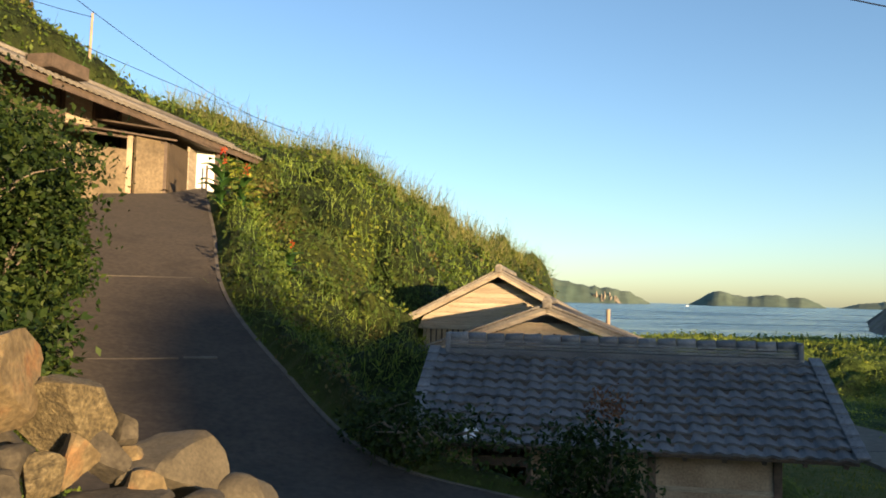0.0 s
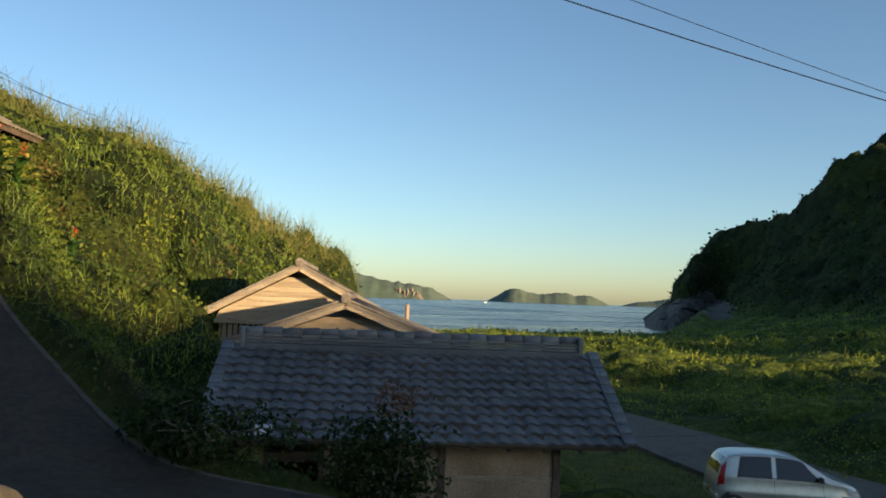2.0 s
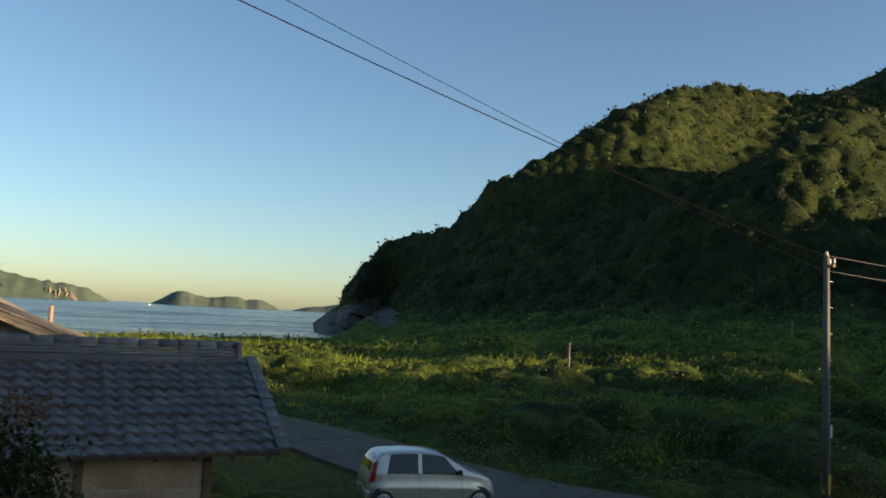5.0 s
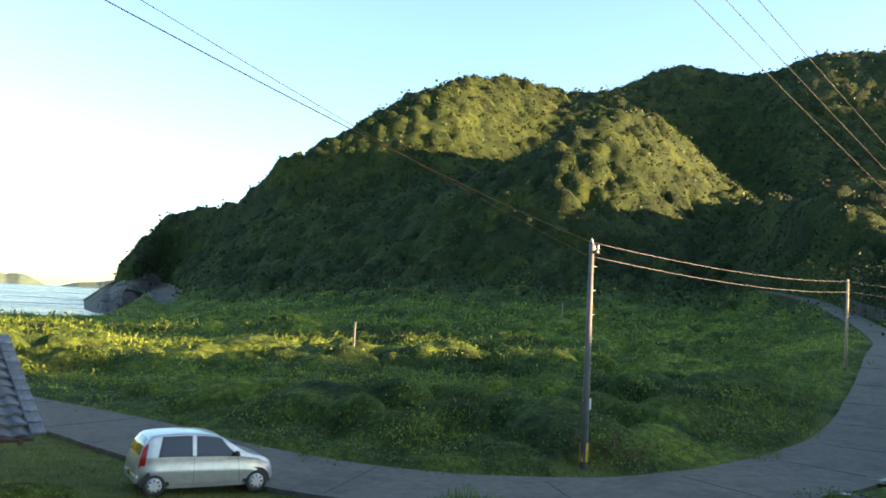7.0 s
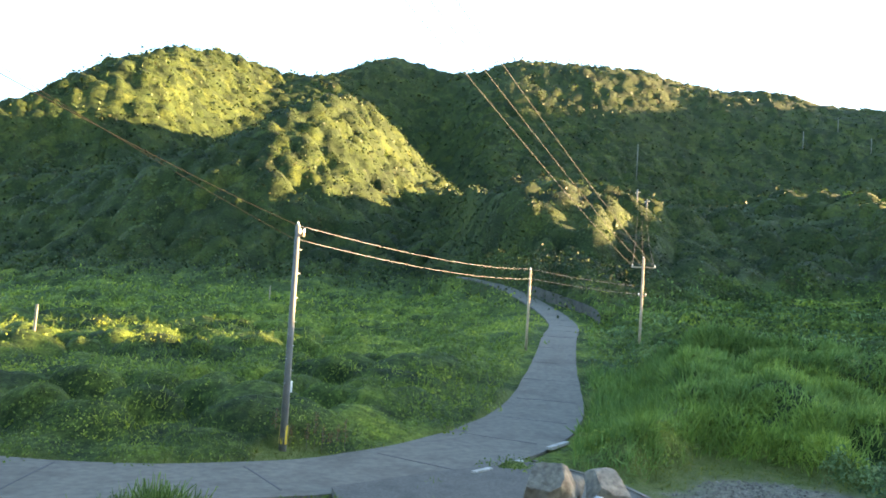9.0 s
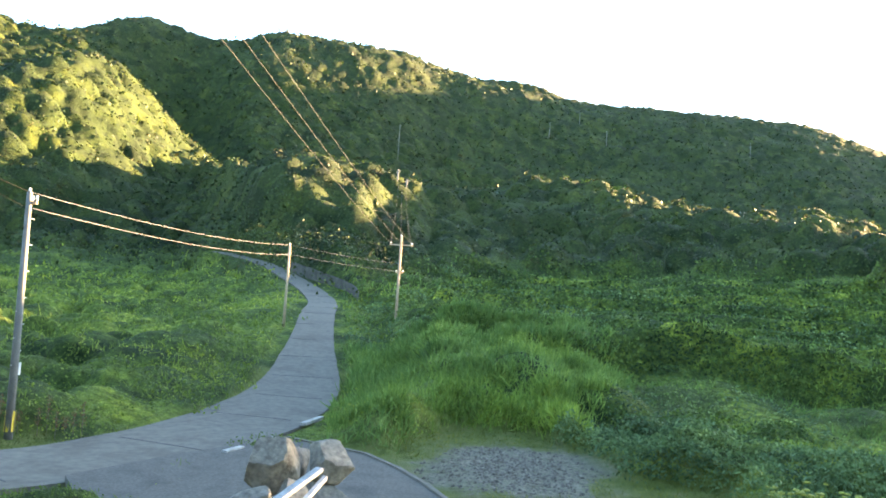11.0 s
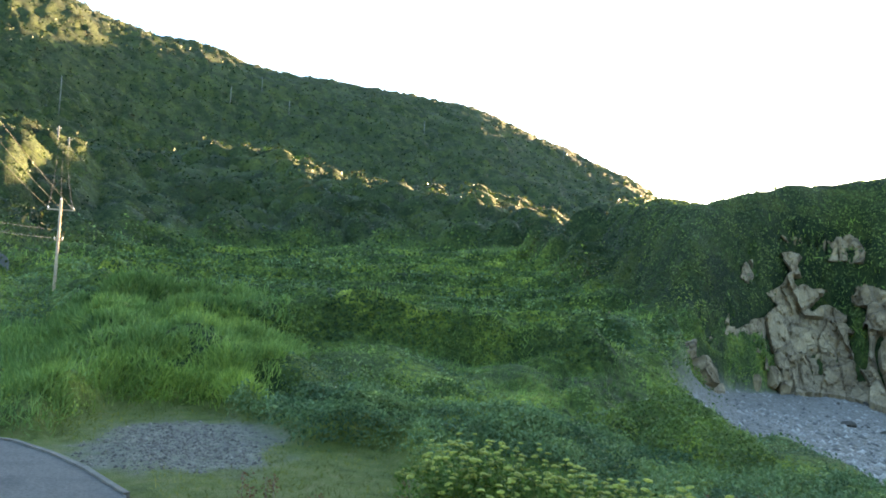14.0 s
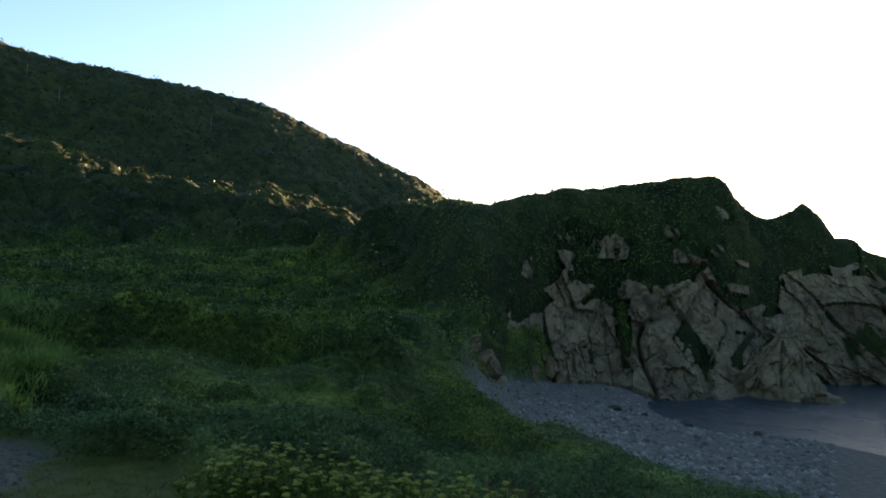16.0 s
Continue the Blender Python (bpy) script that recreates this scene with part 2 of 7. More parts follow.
def height_polar(az, r):
    """Height by bearing and distance: the yard, the low ground, the foot, the spurs, the skyline and the fall behind it."""
    up = lambda e: np.tan(np.radians(e))
    rs, rt, rf = R_SPUR(az), R_TOP(az), R_FOOT(az)
    es = np.where(az < 133, E_SPUR(az), E_SPUR2(az))
    et = np.where(az < 44.3, E_TOP(az), E_TOP2(az))
    zs, zt = 8 + rs * up(es), 8 + rt * up(et)
    zs, zt = zs - 1.7 * smooth(60, 140, rs) * smooth(6, 12, zs), zt - 3.3 * smooth(60, 140, rt) * smooth(6, 12, zt)
    rd = rs + 0.4 * (rt - rs)
    zd = np.minimum(zs + 0.45 * (zt - zs), zs) * 0.5 + (zs + 0.4 * (zt - zs)) * 0.5 - DIP(az)
    rads = [0 * az, 0 * az + 2.9, 0 * az + 9, 0 * az + 14, 0 * az + 25, rf, rs, rd, rt, rt + 120, rt + 500]
    hts = [0 * az + 6.4, 0 * az + 6.4, Z9(az), Z14(az), Z25(az), Z_FOOT(az), zs, zd, zt, zt - 50, zt * 0 - 4]
    z = np.zeros_like(r)
    m = []  # limited slopes at the stations, for a smooth profile
    n = len(rads)
    sl = [(hts[i + 1] - hts[i]) / np.maximum(rads[i + 1] - rads[i], 0.5) for i in range(n - 1)]
    for i in range(n):
        if i in (0, n - 1):
            m.append(0 * az)
        else:
            a, b = sl[i - 1], sl[i]
            m.append(np.where(a * b > 0, 2 * a * b / np.where(np.abs(a + b) < 1e-9, 1e-9, a + b), 0))
    for i in range(n - 1):
        w = np.maximum(rads[i + 1] - rads[i], 0.5)
        t = np.clip((r - rads[i]) / w, 0, 1)
        h = (1 + 2 * t) * (1 - t) ** 2 * hts[i] + t * (1 - t) ** 2 * w * m[i] + t * t * (3 - 2 * t) * hts[i + 1] + t * t * (t - 1) * w * m[i + 1]
        z = np.where((r >= rads[i]) & ((r < rads[i + 1]) | (i == n - 2)), h, z)
    return z


def bearing(x, y):
    az = np.degrees(np.arctan2(x, y))
    return np.where(az < -70, az + 360, az)


def hash2(i, j, k):
    h = np.sin(i * 127.1 + j * 311.7 + k * 74.7) * 43758.5453
    return h - np.floor(h)


def value_noise(x, y, k=0):
    i, j = np.floor(x), np.floor(y)
    u, v = x - i, y - j
    u, v = u * u * (3 - 2 * u), v * v * (3 - 2 * v)
    a = hash2(i, j, k) * (1 - u) + hash2(i + 1, j, k) * u
    b = hash2(i, j + 1, k) * (1 - u) + hash2(i + 1, j + 1, k) * u
    return a * (1 - v) + b * v


def crowns(x, y, cell, k=0, tight=0.55):
    """Rounded crowns or hummocks on a jittered grid, 0 to 1."""
    ci, cj = np.floor(x / cell), np.floor(y / cell)
    best = np.zeros_like(x)
    for di in (-1, 0, 1):
        for dj in (-1, 0, 1):
            i, j = ci + di, cj + dj
            px, py = (i + 0.15 + 0.7 * hash2(i, j, k)) * cell, (j + 0.15 + 0.7 * hash2(i, j, k + 1)) * cell
            rad = cell * (tight + 0.4 * hash2(i, j, k + 2))
            d2 = ((x - px) ** 2 + (y - py) ** 2) / rad**2
            best = np.maximum(best, np.sqrt(np.clip(1 - d2, 0, 1)) * (0.55 + 0.45 * hash2(i, j, k + 3)))
    return best


def smooth(a, b, v):
    t = np.clip((v - a) / (b - a), 0, 1)
    return t * t * (3 - 2 * t)


# roads: x, y, z of the middle, half width
RAMP = [(16.5, 3.6, 3.4), (11, 4.8, 4.2), (6, 6.0, 5.1), (1.6, 7.2, 5.85), (-1.2, 8.9, 6.2), (-2.85, 11.9, 7.05), (-4.2, 15.2, 8.05), (-5.0, 19, 9.25), (-5.9, 23.2, 10.45), (-6.7, 27.5, 11.3)]
ROAD = [(17.6, 44, 3.0), (17.9, 36, 3.05), (18, 27, 3.1), (17.4, 20, 3.15), (18.2, 14.5, 3.2), (20.6, 11, 3.2), (24.5, 8.2, 3.2), (32, 6.2, 3.3), (41, 5.9, 3.6), (51, 6.9, 4.6), (65.9, 8.5, 6.45), (79.8, 10, 7.46), (94.4, 14.2, 9.1), (116, 23.2, 11.9), (128, 32, 13.5)]


def spline(points, step):
    """Evenly stepped Catmull-Rom points along a line."""
    p = [Vector(q) for q in points]
    p = [2 * p[0] - p[1]] + p + [2 * p[-1] - p[-2]]
    out = []
    for i in range(1, len(p) - 2):
        n = max(2, int((p[i + 1] - p[i]).length / step))
        for s in range(n):
            t = s / n
            a, b, c, d = p[i - 1 : i + 3]
            out.append(0.5 * (2 * b + (c - a) * t + (2 * a - 5 * b + 4 * c - d) * t * t + (3 * b - a - 3 * c + d) * t**3))
    out.append(p[-2])
    return out


RAMP_LINE, ROAD_LINE = spline(RAMP, 0.5), spline(ROAD, 0.8)
APRON_LINE = spline([(14.5, 3.4, 3.36), (20, 2.6, 3.32), (25, 3.6, 3.3)], 0.5)
CARVE = [(np.array(RAMP_LINE), 1.7, 1.6), (np.array(APRON_LINE), 3.6, 1.5), (np.array(ROAD_LINE), 2.3, 2.5)]


def ground(x, y):
    """Height of the bare ground, with the roads cut into it."""
    x, y = np.atleast_1d(np.asarray(x, float)), np.atleast_1d(np.asarray(y, float))
    r = np.hypot(x, y)
    z = height_polar(bearing(x, y), r)
    z += (value_noise(x / 9, y / 9, 5) - 0.5) * 0.7 * smooth(20, 45, r) + (value_noise(x / 30, y / 30, 6) - 0.5) * 5 * smooth(90, 220, r) * smooth(8, 20, z)
    for line, half, soft in CARVE:
        near = np.where((x > line[:, 0].min() - 6) & (x < line[:, 0].max() + 6) & (y > line[:, 1].min() - 6) & (y < line[:, 1].max() + 6))[0]
        for part_of in np.array_split(near, max(1, len(near) // 20000)):
            d = np.hypot(x[part_of, None] - line[None, :, 0], y[part_of, None] - line[None, :, 1])
            k = d.argmin(1)
            w = 1 - smooth(half, half + soft, d[np.arange(len(k)), k])
            z[part_of] = z[part_of] * (1 - w) + (line[k, 2] - 0.1) * w
    return z


def gz(x, y):
    return float(ground(x, y)[0])


# ---------------------------------------------------------------- mesh helpers


def mesh_object(name, verts, faces, mat, smooth_it=False, parent=None):
    me = bpy.data.meshes.new(name)
    me.from_pydata([tuple(v) for v in verts], [], faces)
    if mat:
        me.materials.append(mat)
    if smooth_it:
        me.shade_smooth()
    ob = new(name, me)
    if parent:
        ob.parent = parent
    return ob


def quads_object(name, corners, mat):
    """One mesh of loose quads; corners: (n, 4, 3)."""
    n = len(corners)
    me = bpy.data.meshes.new(name)
    me.vertices.add(n * 4)
    me.vertices.foreach_set("co", corners.reshape(-1).astype(np.float32))
    me.loops.add(n * 4)
    me.loops.foreach_set("vertex_index", np.arange(n * 4, dtype=np.int32))
    me.polygons.add(n)
    me.polygons.foreach_set("loop_start", np.arange(0, n * 4, 4, dtype=np.int32))
    me.materials.append(mat)
    me.update(calc_edges=True)
    return new(name, me)


def part(name, bm, mat, parent=None, label=""):
    me = bpy.data.meshes.new(name)
    bm.to_mesh(me)
    bm.free()
    if mat:
        me.materials.append(mat)
    ob = new(name, me)
    if parent:
        ob.parent = parent
    if label:
        ob["label"] = label
    return ob


def box_bm(bm, cx, cy, cz, sx, sy, sz, bevel=0.0, m=None):
    made = bmesh.ops.create_cube(bm, size=1.0, matrix=(m or Matrix()) @ Matrix.Translation((cx, cy, cz)) @ Matrix.Diagonal((sx, sy, sz, 1)))
    if bevel:
        edges = list({e for v in made["verts"] for e in v.link_edges})
        bmesh.ops.bevel(bm, geom=edges, offset=bevel, segments=2, affect="EDGES", profile=0.6)
    return bm


def box(name, c, s, mat, parent=None, bevel=0.0, label="", m=None):
    return part(name, box_bm(bmesh.new(), *c, *s, bevel, m), mat, parent, label)


def tube_bm(bm, pts, radii, sides=10, caps=True):
    """A tapered tube along points."""
    rings = []
    for i, p in enumerate(pts):
        p = Vector(p)
        d = (Vector(pts[min(i + 1, len(pts) - 1)]) - Vector(pts[max(i - 1, 0)])).normalized()
        q = d.to_track_quat("Z", "X")
        r = radii[i] if hasattr(radii, "__len__") else radii
        rings.append([bm.verts.new(p + q @ Vector((r * math.cos(2 * math.pi * k / sides), r * math.sin(2 * math.pi * k / sides), 0))) for k in range(sides)])
    for a, b in zip(rings, rings[1:]):
        for k in range(sides):
            f = bm.faces.new((a[k], a[(k + 1) % sides], b[(k + 1) % sides], b[k]))
            f.smooth = True
    if caps:
        bm.faces.new(list(reversed(rings[0])))
        bm.faces.new(rings[-1])
    return bm


def empty(name, m, label="", category="", group="", kind=""):
    ob = new(name)
    ob.matrix_world = m
    return tagged(ob, label, category, group, kind)


# ---------------------------------------------------------------- ground sheet

azs = np.concatenate([np.arange(-70, -26, 2.0), np.arange(-26, 162, 0.25), np.arange(162, 290, 2.0)])
rads = np.concatenate([[0.0, 1.0, 2.0], np.geomspace(2.6, 60, 190), np.arange(60.7, 120, 0.75), np.arange(120, 480, 2.0), np.arange(482, 830, 6.0), np.geomspace(840, 4700, 16)])
AZ, RR = np.meshgrid(azs, rads, indexing="ij")
GX, GY = polar(AZ, RR)
GZ = ground(GX.ravel(), GY.ravel()).reshape(GX.shape)


CLEAR_AZ, CLEAR_EL = 101.5, 8.2
sight = np.arange(120.0, 700.0, 1.0)
rise_seen = np.degrees(np.arctan2(ground(*polar(CLEAR_AZ, sight)) - 8, sight))
CLEARING = (CLEAR_AZ, float(sight[int(np.argmax(rise_seen >= CLEAR_EL))]))


def clearing(az, r):
    """The open grassy shoulder high on the far slope."""
    return (1 - smooth(0.7, 1.0, np.hypot((az - CLEARING[0]) / 1.7, (r - CLEARING[1]) / 12.0)))


def woods(az, r, z):
    """Where trees and scrub cover the slopes."""
    sea_rock = (z < np.interp(az, [31.0, 33, 35.5, 37.5, 39.5], [0.0, 9, 15, 9, 0.0])) * (r > 250)
    return (1 - sea_rock) * (1 - clearing(az, r)) * smooth(0.75 + 0.2 * smooth(88, 94, az) * (1 - smooth(118, 123, az)), 1.06, r / R_FOOT(az)) * smooth(4.0, 7.0, z) * smooth(28, 45, r)


def crown_lift(x, y, z, az, r):
    far = smooth(70, 130, r)
    low = 1 - 0.5 * smooth(126, 132, az)  # wind-cut scrub on the cliff top
    return low * woods(az, r, z) * (np.maximum(crowns(x, y, 7.0, 1, 0.4), crowns(x, y, 4.2, 2, 0.4) * 0.75) * 6.2 * far + crowns(x, y, 2.1, 11) * 0.6 + crowns(x, y, 3.2, 12) * 1.3 * (1 - far))


def road_gap(x, y, inner=-0.25, outer=0.35):
    """0 on the roads, 1 well away from them."""
    g = np.ones_like(x)
    for line, half, soft in (CARVE[0], CARVE[2]):
        near = np.where((x > line[:, 0].min() - 6) & (x < line[:, 0].max() + 6) & (y > line[:, 1].min() - 6) & (y < line[:, 1].max() + 6))[0]
        for piece in np.array_split(near, max(1, len(near) // 20000)):
            d = np.hypot(x[piece, None] - line[None, :, 0], y[piece, None] - line[None, :, 1]).min(1)
            g[piece] = np.minimum(g[piece], smooth(half + inner, half + outer, d))
    return g


def yard_gap(x, y):
    """0 on bare trodden places: the car's stand, the road corner, the houses' floors, the camera's platform."""
    g = smooth(2.9, 3.6, np.hypot(x, y))
    wob = (value_noise(x / 1.3, y / 1.3, 8) - 0.5) * 0.25
    for cx, cy, rx, ry in ((13.5, 16.5, 4.6, 5.2), (13.5, 22.5, 3.6, 7.0), (21.5, 2.0, 6.0, 4.2), (26.0, -2.6, 6.5, 3.6), (20.0, -5.0, 5.0, 3.0), (24.6, 11.3, 1.6, 1.2), (3.7, 13.2, 3.4, 2.2), (3.6, 21.0, 2.6, 4.6), (8.5, 10.5, 3.5, 3.0), (-9.2, 27.0, 3.5, 8.0)):
        g = np.minimum(g, smooth(0.85, 1.1, np.hypot((x - cx) / rx, (y - cy) / ry) + wob))
    return g


def on_beach(x, y):
    """Share of shingle: the beach below the cliff, and the gravel patch by the road."""
    az, r = bearing(x, y), np.hypot(x, y)
    wob = (value_noise(x / 3, y / 3, 3) - 0.5) * 6
    beach = smooth(127.5, 130, az + wob * 0.3) * (1 - smooth(175, 178, az)) * smooth(33, 37, r + wob + 14 * smooth(128, 142, az) - 12) * (1 - smooth(0.99, 1.03, r / R_FOOT(az)))
    patch = 1 - smooth(0.6, 1.2, np.hypot((x - 25.3) / 4.8, (y + 2.8) / 2.7) + wob * 0.1 + (value_noise(x / 0.7, y / 0.7, 4) - 0.5) * 0.5)
    return np.maximum(beach, patch * 0.75)


SHINGLE = on_beach(GX.ravel(), GY.ravel()).reshape(GX.shape)
ROADSIDE = road_gap(GX.ravel(), GY.ravel(), 1.2, 4.5).reshape(GX.shape)
CLEAR = (road_gap(GX.ravel(), GY.ravel()) * yard_gap(GX.ravel(), GY.ravel())).reshape(GX.shape) * (1 - SHINGLE) * smooth(1.2, 2.2, GZ)
wobble = 3 * (value_noise(GX / 2.5, GY / 2.5, 18) - 0.5)
CLEAR = CLEAR * (1 - smooth(90, 92, AZ) * (1 - smooth(110, 113, AZ + wobble)) * (1 - smooth(25.5, 27.5, RR + wobble)))
LOW = (1 - woods(AZ, RR, GZ)) * smooth(4, 9, RR) * (1 - smooth(250, 300, RR))
BUSHY = smooth(0.15, 0.5, value_noise(GX / 14, GY / 14, 9))
FIELDS = smooth(90, 95, AZ) * (1 - smooth(122, 128, AZ)) * smooth(27, 32, RR) * (1 - smooth(125, 140, RR))
UMBELS = smooth(108, 111, AZ) * (1 - smooth(134, 138, AZ)) * smooth(8, 10, RR) * (1 - smooth(18, 20, RR))
HUMMOCK = CLEAR * LOW * (1 - 0.8 * UMBELS) * (1 - 0.85 * FIELDS * smooth(50, 60, RR)) * (1 - 0.35 * FIELDS) * (crowns(GX, GY, 1.5, 21) * 0.45 + crowns(GX, GY, 3.2, 31, 0.36) * 1.5 * BUSHY + crowns(GX, GY, 8.0, 35) * 1.3 * smooth(86, 96, AZ) * smooth(32, 40, RR) + crowns(GX, GY, 2.4, 36) * 1.25 * (1 - smooth(8, 14, AZ)) * smooth(7, 12, RR) + crowns(GX, GY, 1.6, 23) * 0.45 * smooth(101, 106, AZ) * smooth(24, 28, RR) * (1 - smooth(38, 42, RR)))
HUMMOCK = HUMMOCK * (1 - 0.75 * smooth(90, 130, RR) * (1 - smooth(34, 40, AZ)))  # the meadow thins out towards the shore
HUMMOCK = HUMMOCK * (1 - 0.6 * smooth(122, 126, AZ) * (1 - smooth(44, 50, RR)))  # low growth on the bank above the beach


def mound(az, r, wide, deep, high):
    return high * np.exp(-(((AZ - az) / wide) ** 2) - ((RR - r) / deep) ** 2)


HUMMOCK = HUMMOCK + CLEAR * (mound(97, 37, 5.5, 6, 1.1) + mound(109, 47, 5, 6, 1.7) + mound(116, 43, 5, 7, 0.5) + mound(118.5, 27, 5, 2.5, 0.7) + mound(110, 27, 7, 2.2, 0.35))
# old field terraces across the valley to the right
TERRACE = smooth(86, 94, AZ) * (1 - smooth(122, 128, AZ)) * smooth(38, 46, RR) * (1 - smooth(125, 140, RR))


def terrace_phase(x, y, r):
    """0 to 1 from the foot of one old terrace to the next."""
    return ((r + 8 * value_noise(x / 20, y / 20, 15) + 3 * value_noise(x / 6, y / 6, 16)) / 9.5) % 1.0


PHASE = terrace_phase(GX, GY, RR)
HUMMOCK = HUMMOCK + TERRACE * 2.0 * smooth(0, 0.22, PHASE) * (1 - smooth(0.22, 1.0, PHASE))


def facets(u, v, cell, k, squash=0.3):
    """Broken blocks: every cell of a jittered grid has its own depth and tilt."""
    ci, cj = np.floor(u / cell), np.floor(v / cell)
    best, val = np.full(u.shape, 1e9), np.zeros(u.shape)
    for di in (-1, 0, 1):
        for dj in (-1, 0, 1):
            i, j = ci + di, cj + dj
            px, py = (i + hash2(i, j, k)) * cell, (j + hash2(i, j, k + 1)) * cell
            d = (u - px) ** 2 + squash * (v - py) ** 2
            h = hash2(i, j, k + 2) + ((u - px) * (hash2(i, j, k + 3) - 0.5) + (v - py) * (hash2(i, j, k + 4) - 0.65)) / cell * 0.9
            val = np.where(d < best, h, val)
            best = np.minimum(best, d)
    return val


def rock_share(az, f, x, y, z):
    """Over 0.5 where the cliff is bare: low on the face, broken up by grassy ledges."""
    edge = np.interp(az, [126, 128.6, 129.6, 131, 132, 133.3, 134.6, 136, 138, 141, 144, 146, 147.5, 150, 153, 158], [-0.4, -0.2, 0.2, 0.36, 0.46, 0.56, 0.62, 0.6, 0.52, 0.5, 0.54, 0.45, 0.48, 0.55, 0.7, 0.9])
    n = value_noise(az * 0.7 + z * 0.1, z / 4.0, 61) * 0.6 + facets((az - 140) * 1.6 + z * 0.4, z - (az - 140) * 0.5, 2.6, 62, 0.7) * 0.4
    slabs = (value_noise(az * 0.8 + z * 0.2, z / 1.5, 63) > 0.66) * (az > 137) * (az < 147) * (f < 0.86) * (f > 0.4)
    wedge = smooth(131.2, 131.8, az) * (1 - smooth(134.3, 135.3, az)) * (1 - smooth(0.24, 0.3, f + (n - 0.5) * 0.2))  # grass running up from the beach
    return np.maximum(smooth(-0.06, 0.06, edge - f + (n - 0.5) * 0.58), slabs) * (1 - wedge)


FRAC = (RR - R_FOOT(AZ)) / np.maximum(R_SPUR(AZ) - R_FOOT(AZ), 1)
SLOPE = smooth(122, 126, AZ) * (1 - smooth(156, 159, AZ)) * smooth(50, 58, RR) * (1 - smooth(135, 150, RR)) * smooth(1.5, 3, GZ)
BARE = rock_share(AZ, FRAC, GX, GY, GZ) * (AZ > 126) * (AZ < 158) * (FRAC > -0.1) * (FRAC < 1.0)
CLEAR = CLEAR * (1 - BARE)
CANOPY = GZ + (1 - BARE) * SLOPE * (1 - smooth(0.6, 0.85, FRAC)) * (crowns(GX, GY, 2.8, 26, 0.4) * 0.8 + crowns(GX, GY, 5.5, 27, 0.4) * 0.5) + (1 - BARE) * crown_lift(GX, GY, GZ, AZ, RR) * np.maximum(CLEAR, smooth(60, 90, RR)) * ROADSIDE + HUMMOCK * (0.25 + 0.75 * ROADSIDE)
na, nr = GX.shape
idx = np.arange(na * nr).reshape(na, nr)
nxt = np.roll(idx, -1, axis=0)
quads = np.stack([idx[:, :-1], idx[:, 1:], nxt[:, 1:], nxt[:, :-1]], -1).reshape(-1, 4)


def grid_mesh(name, pts, quads, mat):
    me = bpy.data.meshes.new(name)
    me.vertices.add(len(pts))
    me.vertices.foreach_set("co", pts.reshape(-1).astype(np.float32))
    me.loops.add(len(quads) * 4)
    me.loops.foreach_set("vertex_index", quads.reshape(-1).astype(np.int32))
    me.polygons.add(len(quads))
    me.polygons.foreach_set("loop_start", np.arange(0, len(quads) * 4, 4, dtype=np.int32))
    me.materials.append(mat)
    me.update(calc_edges=True)
    me.shade_smooth()
    return new(name, me)


